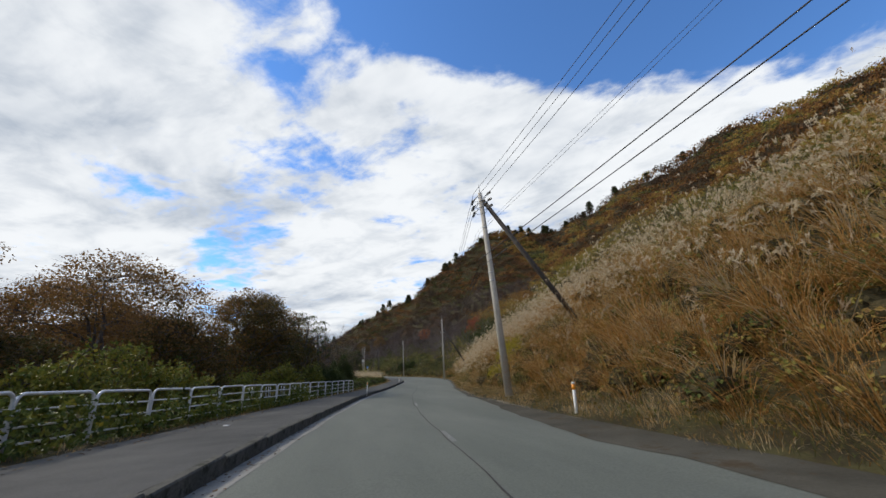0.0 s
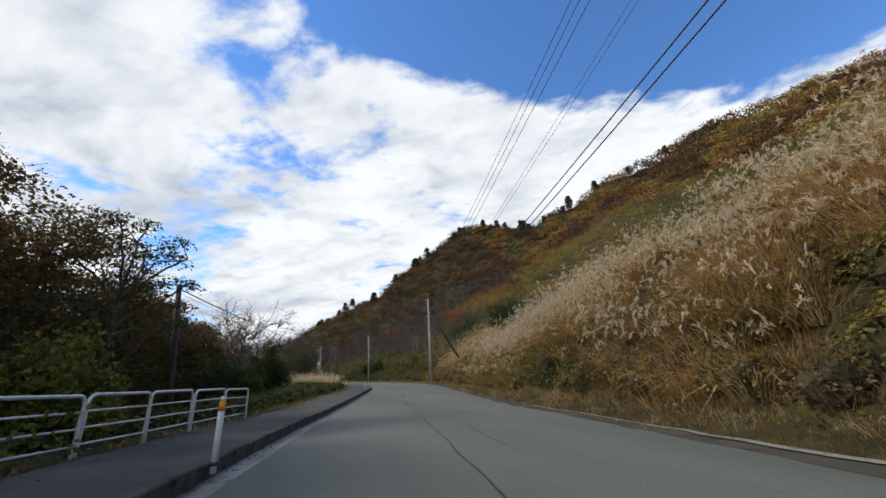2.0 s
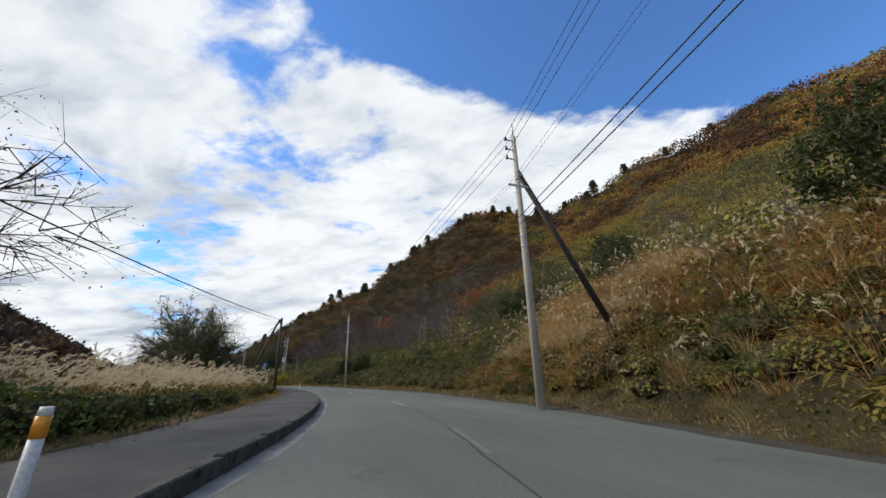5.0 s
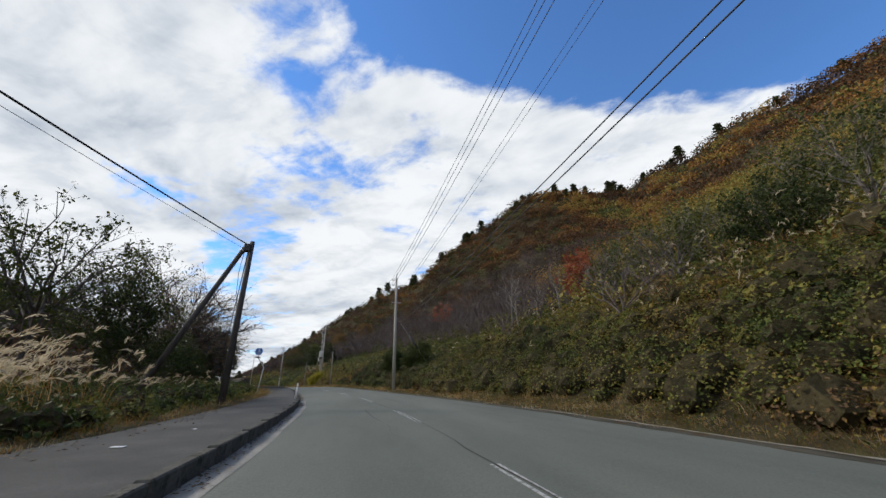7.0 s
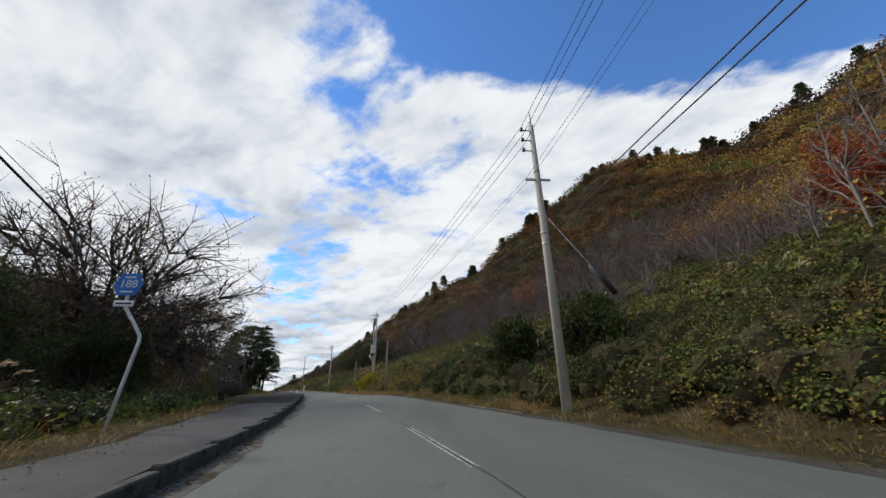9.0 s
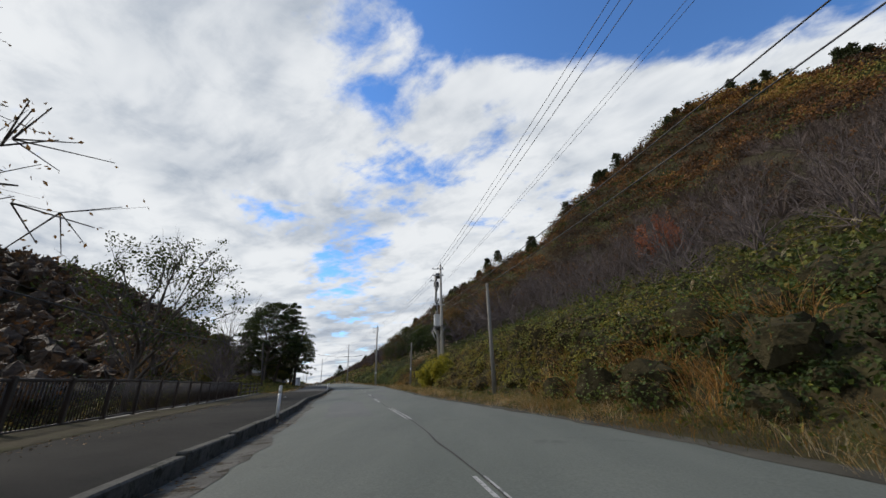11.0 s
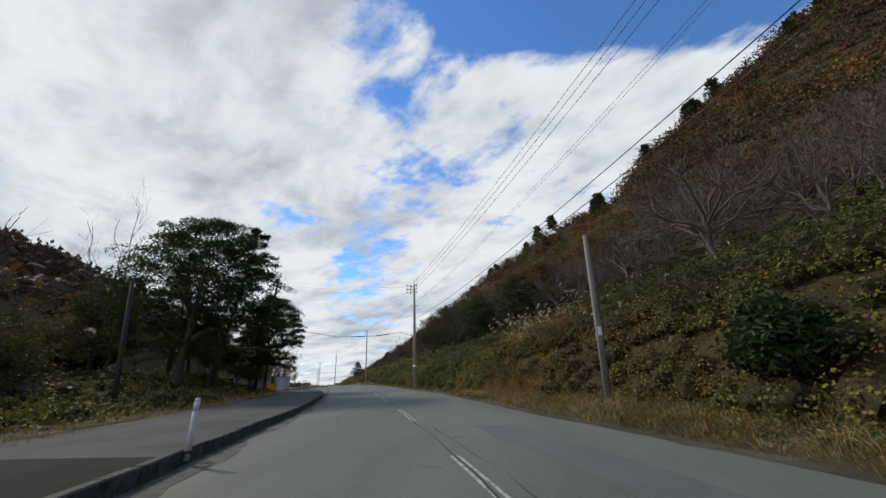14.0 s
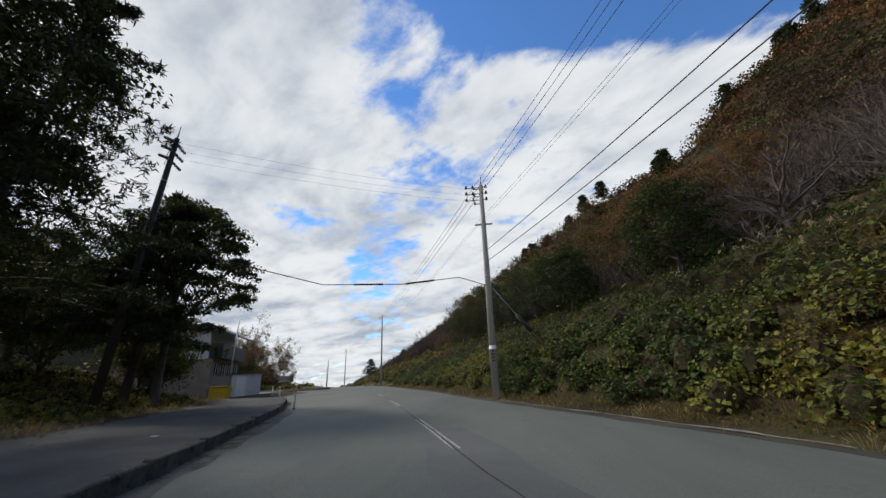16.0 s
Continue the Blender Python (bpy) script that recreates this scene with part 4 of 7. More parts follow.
# ---- roadside furniture ----
def delineator(at, h=0.86, lean=(0, 0), label="white road delineator post with orange reflector beside the kerb", faded=False):
    ob = thing("delineator_post", at, label, "delineator", "delineator posts")
    ob.matrix_basis = Matrix.Translation(at) @ Euler((lean[0], lean[1], 0)).to_matrix().to_4x4()
    part("post", rod(bmesh.new(), (0, 0, -0.12), (0, 0, h - 0.2), 0.043, 0.043, 14), WHITE, ob)
    part("reflector", rod(bmesh.new(), (0, 0, h - 0.2), (0, 0, h - 0.06), 0.045, 0.045, 14), WHITE if faded else ORANGE, ob, "faded reflective band" if faded else "orange reflective band")
    part("cap", rod(bmesh.new(), (0, 0, h - 0.06), (0, 0, h), 0.044, 0.036, 14), WHITE, ob)
    part("foot", rod(bmesh.new(), (0, 0, -0.02), (0, 0, 0.03), 0.075, 0.06, 14), DARKMETAL, ob)
    return ob


for x, y, z, h, ln in ((5.89, 9.65, -0.27, 0.94, (0.02, 0.02)), (1.09, 30.56, -0.2, 0.88, (0.02, 0.02)), (7.62, 65.4, -0.26, 0.86, (0, 0.02)), (9.28, 109.77, 0.2, 0.88, (0.02, 0.03)),
                       (1.45, 148.7, 0.9, 0.84, (0.0, 0.02)), (-8.46, 182.04, 0.82, 0.8, (0.0, 0.02)), (-19.3, 215.2, 0.92, 0.8, (0.0, 0.05)), (-25.3, 224.5, 0.95, 0.82, (0, -0.03)), (-28.8, 229.5, 1.0, 0.82, (0, 0.02)), (-39.5, 262, 1.2, 0.8, (0, 0))):
    if 100 < y < 200:
        delineator((x, y, z), h, ln, "white road delineator post with faded band beside the kerb", True)
    else:
        delineator((x, y, z), h, ln)

# white railing of separate hooped panels
FENCE = ([-24, 10.4, 24.8, 40.6], [-6.7, -6.35, -5.6, -4.85])


def rail_panel(old, mat=RAILWHITE):
    """A hooped panel two posts wide with three rails, 1.86 long along x."""
    ob = new("railing_panel")
    L, H, r = 1.84, 1.06, 0.16
    arc = [(r - r * math.cos(a), 0, H - r + r * math.sin(a)) for a in np.linspace(0, math.pi / 2, 6)]
    pts = [(0, 0, -0.3), (0, 0, 0.4)] + arc + [(L - p[0], 0, p[2]) for p in arc[::-1]] + [(L, 0, 0.4), (L, 0, -0.3)]
    part("hoop", tube(bmesh.new(), pts, 0.033, 10), mat, ob)
    for h in (0.78, 0.5, 0.22):
        part("rail", rod(bmesh.new(), (0.02, 0, h), (L - 0.02, 0, h), 0.02, 0.02, 8), mat, ob)
    if old:
        for u in (0.55, 0.85, 1.05):
            part("bar", rod(bmesh.new(), (u, 0, 0.5), (u - 0.06, 0, 0.98), 0.014, 0.014, 6), mat, ob, "bent vertical bar")
    return tagged(ob, "white-painted tubular steel railing panel beside the pavement" if not old else "old weathered tubular railing panel overgrown by vines", "railing", "railing panels")


first = {False: rail_panel(False), True: rail_panel(True)}
used = {False: False, True: False}
fy = 40.55
k = 0
while fy > -22:
    step = 1.92
    fd = float(np.interp(fy, *FENCE))
    p1 = spot(fy, fd)
    y0 = fy - step * math.cos(heading(fy) - 0.05)
    p0 = spot(y0, float(np.interp(y0, *FENCE)))
    old = 17.5 < y0 < 26.5
    az = math.atan2(p1.y - p0.y, p1.x - p0.x)
    z0 = float(sz(y0)) + 0.175
    m = Matrix.Translation((p0.x, p0.y, z0)) @ Euler((0.02 * math.sin(k * 2.3), -math.atan((float(sz(fy)) - float(sz(y0))) / step) + 0.012 * math.sin(k * 5.1), az)).to_matrix().to_4x4()
    if used[old]:
        copy_thing(first[old], m)
    else:
        first[old].matrix_basis = m
        used[old] = True
    fy = y0
    k += 1


BALUSTER = bpy.data.meshes.new("baluster")
bar_bm = rod(bmesh.new(), (0, 0, 0.17), (0, 0, 1.19), 0.016, 0.016, 6)
bar_bm.to_mesh(BALUSTER)
bar_bm.free()
BALUSTER.materials.append(BROWNRAIL)


def bar_fence(y0, y1, d0, d1, label, bars):
    """A dark railing along the drop beside the pavement, with upright bars or plain rails."""
    n = max(1, round((y1 - y0) / 2.0))
    for i in range(n):
        a = y0 + (y1 - y0) * i / n
        b = y0 + (y1 - y0) * (i + 1) / n
        pa, pb = spot(a, d0 + (d1 - d0) * i / n), spot(b, d0 + (d1 - d0) * (i + 1) / n)
        za = float(sz(a)) + 0.02
        ob = thing("guard_rail", (pa.x, pa.y, za), label, "guard rail", "dark guard rail panels", math.atan2(pb.y - pa.y, pb.x - pa.x))
        L = math.hypot(pb.x - pa.x, pb.y - pa.y)
        part("post", box(bmesh.new(), (-0.06, -0.06, -0.5), (0.06, 0.06, 1.3), 0.01), BROWNRAIL, ob)
        for h in ((1.22, 0.14) if bars else (1.1, 0.74, 0.38)):
            part("rail", box(bmesh.new(), (0.06, -0.03, h - 0.035), (L - 0.06, 0.03, h + 0.035), 0.01), BROWNRAIL, ob)
        if bars:
            m = int(L / 0.14)
            for j in range(1, m):
                bar = part("baluster", BALUSTER, BROWNRAIL, ob)
                bar.location = (L * j / m, 0, 0)


bar_fence(134, 172, -6.2, -10.0, "dark brown railing with upright bars along a bridge", True)
bar_fence(174, 184.5, -10.3, -10.7, "dark brown three-rail fence in the weeds", False)
wy_ = np.arange(133, 186, 1.5)
wd = np.interp(wy_, [133, 172, 186], [-6.2, -10.0, -10.8])
sheet("bridge_edge", wy_, [(wd - 0.2, -1.2), (wd - 0.2, 0.1), (wd + 0.2, 0.1), (wd + 0.2, -0.2)], CONCRETE, "concrete edge beam under the dark railing", "edge beam")
sheet("pavement", wy_, [(wd + 0.19, 0.11), (off("P", wy_) + 0.2, 0.165)], PAVING_SHADED, "dark littered asphalt beside the railing, tree shade in its colour", "pavement")

# route sign
sg = thing("route_sign", (4.7, 121.43, 0.62), "blue hexagonal route sign 188 on a bent white pole", "road sign")
part("pole", tube(bmesh.new(), [(0, 0, -0.3), (0.14, 0.0, 1.0), (0.22, 0.0, 1.72), (0.2, 0.0, 1.86), (0.0, 0, 2.14), (-0.16, 0, 2.34), (-0.28, 0, 2.52), (-0.31, 0, 2.66), (-0.31, 0, 3.3)], 0.038, 10), WHITE, sg)
bm = bmesh.new()
hexa = [(0.31, 0.0), (0.2, 0.26), (-0.2, 0.26), (-0.31, 0.0), (-0.2, -0.26), (0.2, -0.26)]
lo = [bm.verts.new((x, 0.012, z)) for x, z in hexa]
hi = [bm.verts.new((x, -0.012, z)) for x, z in hexa]
bm.faces.new(lo)
bm.faces.new(hi[::-1])
for i in range(6):
    bm.faces.new((lo[i], hi[i], hi[(i + 1) % 6], lo[(i + 1) % 6]))
bmesh.ops.recalc_face_normals(bm, faces=bm.faces)
bmesh.ops.translate(bm, vec=(-0.31, -0.06, 3.05), verts=bm.verts)
part("plate", bm, SIGNBLUE, sg, "blue hexagonal plate")
for nm, txt, size, z in (("number", "188", 0.27, 2.97),):
    fc = bpy.data.curves.new(nm, "FONT")
    fc.body, fc.size, fc.extrude, fc.align_x = txt, size, 0.002, "CENTER"
    fc.materials.append(SIGNWHITE)
    tx = new(nm, fc)
    tx.parent = sg
    tx.matrix_basis = pose(-0.31, -0.076, z, 90, 0, 0)
bm = bmesh.new()
for z, w in ((3.22, 0.24), (2.87, 0.28)):
    box(bm, (-0.31 - w / 2, -0.078, z - 0.018), (-0.31 + w / 2, -0.074, z + 0.018))
part("small_lettering", bm, SIGNWHITE, sg, "unreadable small white lettering")
part("name_plate", box(bmesh.new(), (-0.53, -0.065, 2.52), (-0.09, -0.045, 2.66), 0.008), SIGNWHITE, sg, "small white plate under the sign")
bm = bmesh.new()
box(bm, (-0.48, -0.069, 2.57), (-0.14, -0.066, 2.61))
part("plate_lettering", bm, DARKMETAL, sg)


# ---- plants ----
def unit(v):
    return v / (np.linalg.norm(v, axis=-1, keepdims=True) + 1e-9)


def leaf_arrays(p, size, rng, droop=0.0, aspect=0.6, out=None):
    """Folded leaves: four corners and two triangles each."""
    n = len(p)
    size = np.broadcast_to(size, n) * rng.uniform(0.65, 1.35, n)
    d = rng.normal(size=(n, 3))
    if out is not None:
        d = unit(d) + out
    d[:, 2] -= droop
    d = unit(d)
    s = unit(np.cross(d, rng.normal(size=(n, 3))))
    f = np.cross(d, s)
    L, W = size[:, None], (size * aspect * 0.5)[:, None]
    m = p + d * L * 0.45 + f * L * 0.12
    v = np.stack([p, m + s * W, p + d * L, m - s * W], 1).reshape(-1, 3)
    i = np.arange(n)[:, None] * 4
    t = np.concatenate([i + [[0, 1, 2]], i + [[0, 2, 3]]], 1).reshape(-1, 3)
    return v, t


def leaf_faced(p, size, rng, out, aspect=0.85, up=0.55, mess=0.5, droop=0.5):
    """Broad leaves that spread their upper sides outwards and to the light."""
    n = len(p)
    size = np.broadcast_to(size, n) * rng.uniform(0.6, 1.3, n)
    f = unit(out * 0.65 + np.array([0, 0, up]) + rng.normal(0, mess, (n, 3)))
    d = rng.normal(size=(n, 3)) + out * 0.5
    d[:, 2] -= droop
    d = unit(d - f * np.sum(d * f, 1, keepdims=True))
    s = np.cross(f, d)
    L, W = size[:, None], (size * aspect * 0.5)[:, None]
    m = p + d * L * 0.42 + f * L * 0.1
    v = np.stack([p, m + s * W, p + d * L - f * L * 0.06, m - s * W], 1).reshape(-1, 3)
    i = np.arange(n)[:, None] * 4
    return v, np.concatenate([i + [[0, 1, 2]], i + [[0, 2, 3]]], 1).reshape(-1, 3)


def blade_arrays(p, length, width, out, rng, bend=0.6, steps=2):
    """Arching grass blades that taper to a tip; out: level direction and strength of their lean."""
    n = len(p)
    L = np.broadcast_to(length, n)[:, None]
    s = unit(np.stack([-out[:, 1], out[:, 0], rng.normal(0, 0.25, n)], 1) + rng.normal(0, 0.25, (n, 3))) * np.broadcast_to(width, n)[:, None] * 0.5
    up = np.array([0, 0, 1.0])
    fall = bend * rng.uniform(0.3, 1.2, (n, 1)) * np.linalg.norm(out, axis=1, keepdims=True)
    rows = []
    for k in range(steps + 1):
        u = k / steps
        c = p + up * L * (u - 0.75 * fall * u**2.4) + out * L * (0.45 * u + 0.55 * u * u)
        rows.append((c, 1 - 0.25 * u))
    pts = []
    for c, w in rows[:-1]:
        pts += [c - s * w, c + s * w]
    pts.append(rows[-1][0])
    m = 2 * steps + 1
    v = np.stack(pts, 1).reshape(-1, 3)
    t = []
    for k in range(steps - 1):
        t += [[2 * k, 2 * k + 1, 2 * k + 3], [2 * k, 2 * k + 3, 2 * k + 2]]
    t.append([m - 3, m - 2, m - 1])
    f = (np.arange(n)[:, None, None] * m + np.array(t)[None]).reshape(-1, 3)
    return v, f, rows[-1][0]


class Heap:
    """Gathers many small pieces for one mesh."""

    def __init__(self):
        self.v, self.f, self.t, self.n = [], [], [], 0

    def add(self, v, f, tint):
        self.v.append(v)
        self.f.append(f + self.n)
        self.t.append(np.broadcast_to(tint, len(v)) if np.ndim(tint) == 0 else np.repeat(tint, len(v) // len(tint)))
        self.n += len(v)

    def mesh(self, name, mat):
        return mesh_of(name, np.concatenate(self.v), np.concatenate(self.f), mat, np.concatenate(self.t))


def field(rng, y0, y1, t0, t1, n, side=1):
    """Evenly scattered places beyond the road's edge (side 1) or the pavement's (side -1)."""
    g = math.sqrt((y1 - y0) * (t1 - t0) / n)
    a, b = max(1, round((y1 - y0) / g)), max(1, round((t1 - t0) / g))
    i, j = np.meshgrid(np.arange(a), np.arange(b), indexing="ij")
    y = y0 + (i.ravel() + rng.uniform(0, 1, a * b)) * (y1 - y0) / a
    t = t0 + (j.ravel() + rng.uniform(0, 1, a * b)) * (t1 - t0) / b
    d = off("R", y) + t if side > 0 else off("P", y) - t
    x = sx(y) + d / cosh_(y)
    return x, y, t


def bush_shell(c, r, n_leaf, rng, squash=0.75):
    """Places over the lumpy upper shell of bushes at centres c."""
    k = len(c)
    d = unit(rng.normal(size=(k, n_leaf, 3)))
    d[:, :, 2] = np.abs(d[:, :, 2]) * 1.1 - 0.3
    rr = r[:, None, None] * rng.uniform(0.58, 1.08, (k, n_leaf, 1)) * (0.85 + 0.25 * np.sin(d[:, :, :1] * 4 + d[:, :, 1:2] * 5 + c[:, None, :1]))
    p = c[:, None, :] + d * rr * np.array([1, 1, squash])
    return p.reshape(-1, 3), d.reshape(-1, 3)


ICO = np.array([(math.cos(k * 1.2566), math.sin(k * 1.2566), 0.5) for k in range(5)] + [(math.cos(k * 1.2566 + 0.6283), math.sin(k * 1.2566 + 0.6283), -0.5) for k in range(5)] + [(0, 0, 1.118), (0, 0, -1.118)]) / 1.118
ICO_F = np.array([(k, (k + 1) % 5, 10) for k in range(5)] + [(5 + (k + 1) % 5, 5 + k, 11) for k in range(5)] + [(k, 5 + k, (k + 1) % 5) for k in range(5)] + [(5 + k, 5 + (k + 1) % 5, (k + 1) % 5) for k in range(5)])


mids, fine_f = {}, []
pts = [tuple(p) for p in ICO]


def middle(a, b):
    k = (min(a, b), max(a, b))
    if k not in mids:
        q = np.array(pts[a]) + np.array(pts[b])
        mids[k] = len(pts)
        pts.append(tuple(q / np.linalg.norm(q)))
    return mids[k]


for a, b, c in ICO_F.tolist():
    ab, bc, ca = middle(a, b), middle(b, c), middle(c, a)
    fine_f += [(a, ab, ca), (ab, b, bc), (ca, bc, c), (ab, bc, ca)]
ICO2, ICO2_F = np.array(pts), np.array(fine_f)


def lumps(c, r, rng, squash, size=0.5):
    """Lumps with a finer uneven surface, filling the bushes beside the road."""
    n, m = len(c), len(ICO2)
    a = rng.uniform(0, math.tau, (n, 1))
    x, y = ICO2[:, 0] * np.cos(a) - ICO2[:, 1] * np.sin(a), ICO2[:, 0] * np.sin(a) + ICO2[:, 1] * np.cos(a)
    d = np.stack([x, y, np.broadcast_to(ICO2[:, 2], x.shape)], 2)
    w = 0.85 + 0.25 * np.sin(d[:, :, :1] * 4 + d[:, :, 1:2] * 5 + c[:, None, :1])
    d = d * w * rng.uniform(0.86, 1.08, (n, m, 1)) * size * r[:, None, None]
    v = (c[:, None, :] + d * np.array([1, 1, squash])).reshape(-1, 3)
    return v, (np.arange(n)[:, None, None] * m + ICO2_F[None]).reshape(-1, 3)


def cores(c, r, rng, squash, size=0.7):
    """Uneven lumps under the leaves, filling the inside of bushes and crowns."""
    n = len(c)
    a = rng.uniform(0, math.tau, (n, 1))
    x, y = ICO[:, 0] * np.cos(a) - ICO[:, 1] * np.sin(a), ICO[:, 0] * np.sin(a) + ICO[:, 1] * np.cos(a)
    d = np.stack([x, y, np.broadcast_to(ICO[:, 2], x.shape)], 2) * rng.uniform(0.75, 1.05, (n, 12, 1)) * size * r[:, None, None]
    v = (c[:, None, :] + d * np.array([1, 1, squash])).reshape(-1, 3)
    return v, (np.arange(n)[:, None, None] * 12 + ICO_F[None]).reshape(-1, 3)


def bushes(rng, places, r, n_leaf, leaf, mat_heap, tint, squash=0.8, droop=0.2, aspect=0.8):
    x, y = places
    z = ground_z(x, y)
    close = n_leaf >= 100
    c = np.stack([x, y, z + r * (0.22 if close else -0.05)], 1)
    if close and aspect > 0.3:  # fine leaves beside the road
        n_leaf, leaf = int(n_leaf * 1.1), leaf * 0.78
    p, d = bush_shell(c, r, n_leaf, rng, squash)
    if aspect > 0.3:
        v, f = leaf_faced(p, leaf, rng, d, aspect, 0.5, 0.5)
    else:
        v, f = leaf_arrays(p, leaf, rng, droop, aspect, d * 0.7)
    mat_heap.add(v, f, np.repeat(tint, n_leaf))
    # dark lumps that show between the leaves as shaded hollows
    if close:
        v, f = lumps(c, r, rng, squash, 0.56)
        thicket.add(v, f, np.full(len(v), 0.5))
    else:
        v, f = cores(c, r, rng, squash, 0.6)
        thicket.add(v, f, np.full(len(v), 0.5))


# gathers the dark shade lumps inside the bushes
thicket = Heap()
# woods of the mountain: leafy crowns up to the crest
rng = np.random.default_rng(5)
woods = Heap()
gy_, gx_ = np.meshgrid(np.arange(-70, 560, 3.7), np.arange(-130, 335, 3.7), indexing="ij")
gx_ = gx_ + rng.uniform(-2.8, 2.8, gx_.shape)
gy_ = gy_ + rng.uniform(-2.8, 2.8, gy_.shape)
wx_, wy2 = np.concatenate([gx_.ravel(), rng.uniform(-60, 130, 2600)]), np.concatenate([gy_.ravel(), rng.uniform(150, 370, 2600)])
wt = (wx_ - sx(wy2)) * cosh_(wy2) - off("R", wy2)
wdr, _, wfar = crest(wx_, wy2)
start = np.interp(wy2, [-60, 40, 70, 90, 125, 140, 180, 230, 300, 400], [46, 44, 30, 17, 17, 34, 34, 20, 13, 12])
keep = (np.hypot(wx_ - 41, wy2 - 129) > 5.5) & (wx_ < 2.1 * wy2 + 120) & (wt > start) & (~wfar | (wdr < 1)) & ((wt < 60) | (rng.random(len(wt)) < 0.93))
wx_, wy2, wt, wdr = wx_[keep], wy2[keep], wt[keep], wdr[keep]
wz_ = ground_z(wx_, wy2) - 0.9 * (1 - smooth(2, 9, wdr))
wr = rng.uniform(2.0, 3.9, len(wx_))
patch = fbm(wx_ * 0.02, wy2 * 0.02, 21)
fleck = fbm(wx_ * 0.075, wy2 * 0.075, 27)
high = np.clip(wt / (wt + wdr), 0, 1)
late = smooth(110, 165, wy2) * (1 - smooth(80, 130, wx_))
low_green = (1 - smooth(150, 188, wy2)) * (1 - smooth(0.56, 0.72, high)) * np.where(wy2 > 128, smooth(36, 52, wt), 1.0)
wtint = 0.2 + 0.6 * high**0.8 + (patch - 0.5) * 1.2 + (fleck - 0.5) * 1.1 + rng.normal(0, 0.12, len(wx_))
wtint = wtint + late * (0.93 - 0.08 * smooth(0.4, 0.9, high) + (patch - 0.5) * 0.25 + (fleck - 0.5) * 0.3 + rng.normal(0, 0.08, len(wx_)) - wtint) * 0.85
wtint = wtint + low_green * (0.22 + (fleck - 0.5) * 0.38 + (patch - 0.5) * 0.35 + rng.normal(0, 0.07, len(wx_)) - wtint) * 0.9
evergreen = (rng.random(len(wx_)) < 0.05 + 0.12 * late) & (high > 0.45)
wtint = np.clip(np.where(evergreen, rng.uniform(0.0, 0.1, len(wx_)), wtint), 0.02, 0.98)
low = low_green > 0.5
wr = wr * (1 + 0.15 * smooth(90, 140, wt)) * np.where(low, 1.3, 1.0)
near = wt < 75
bare = (late > 0.5) & (high < 0.54) & ~low & (rng.random(len(wx_)) < 0.85)
tall_low = low & (wy2 > 84) & (wt < 70)
for sel, n_leaf, leaf, sq in ((low & ~tall_low, 100, 0.46, 0.35), (tall_low, 150, 0.36, 0.8), (near & ~bare & ~low, 120, 0.48, 0.6), (~near & (wt < 130) & ~bare & ~low, 84, 0.66, 0.5), ((wt >= 130) & ~bare & ~low, 60, 0.95, 0.5)):
    c = np.stack([wx_[sel], wy2[sel], wz_[sel] + wr[sel] * rng.uniform(0.1, 0.45, sel.sum())], 1)
    p, d = bush_shell(c, wr[sel] * 1.22, n_leaf, rng, sq)
    v, f = leaf_faced(p + rng.normal(0, 0.22, p.shape), leaf, rng, d, 0.8, 0.35, 0.6, 0.3)
    woods.add(v, f, np.repeat(wtint[sel], n_leaf))
# leafless trees between them: sprays of twigs over short stems
sprays = Heap()
bx_, by_, bz_, br_ = wx_[bare], wy2[bare], wz_[bare], wr[bare]
q = 60
a = rng.uniform(0, math.tau, (len(bx_), q))
e = rng.uniform(0.15, 1.45, (len(bx_), q))
d = np.stack([np.cos(a) * np.cos(e), np.sin(a) * np.cos(e), np.sin(e)], 2).reshape(-1, 3)
root = np.repeat(np.stack([bx_, by_, bz_], 1), q, 0) + d * rng.uniform(0.0, 1.6, (len(d), 1)) * np.array([1, 1, 0.9])
L = np.repeat(br_, q)[:, None] * rng.uniform(0.5, 1.25, (len(d), 1))
tip = root + d * L + rng.normal(0, 0.25, d.shape)
wide = unit(np.cross(d, rng.normal(size=d.shape))) * rng.uniform(0.025, 0.06, (len(d), 1))
v = np.stack([root - wide, root + wide, tip], 1).reshape(-1, 3)
sprays.add(v, np.arange(len(v)).reshape(-1, 3), np.repeat(rng.uniform(0, 1, len(bx_)), q))
tagged(new("bare_woods", sprays.mesh("bare_woods", TWIGHAZE)), "leafless grey-brown trees crowding the mountainside", "woods", kind="stuff")
# trees standing close along the far crest
u = rng.uniform(5, 14.5, 420)
i = u.astype(int)
p = RIDGE[i] + (RIDGE[i + 1] - RIDGE[i]) * (u - i)[:, None]
cx, cy = p[:, 0] + rng.uniform(-5, 3, 420), p[:, 1] + rng.uniform(-6, 3, 420)
cr = rng.uniform(1.3, 2.6, 420)
cz = np.min([ground_z(cx + a, cy + b) for a, b in ((0, 0), (3, 0), (-3, 0), (0, 3), (0, -3))], axis=0)
c = np.stack([cx, cy, cz + cr * 0.3], 1)
p, d = bush_shell(c, cr, 80, rng, 1.15)
v, f = leaf_faced(p, 0.75, rng, d, 0.8, 0.4, 0.7, 0.2)
ct = np.where(rng.random(420) < 0.3, rng.uniform(0.0, 0.2, 420), rng.uniform(0.55, 0.95, 420))
woods.add(v, f, np.repeat(ct, 80))
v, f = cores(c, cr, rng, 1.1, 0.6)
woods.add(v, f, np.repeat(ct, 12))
tagged(new("autumn_woods", woods.mesh("autumn_woods", WOODS)), "dense autumn woods in rust, ochre and green covering the mountainside", "woods", kind="stuff")

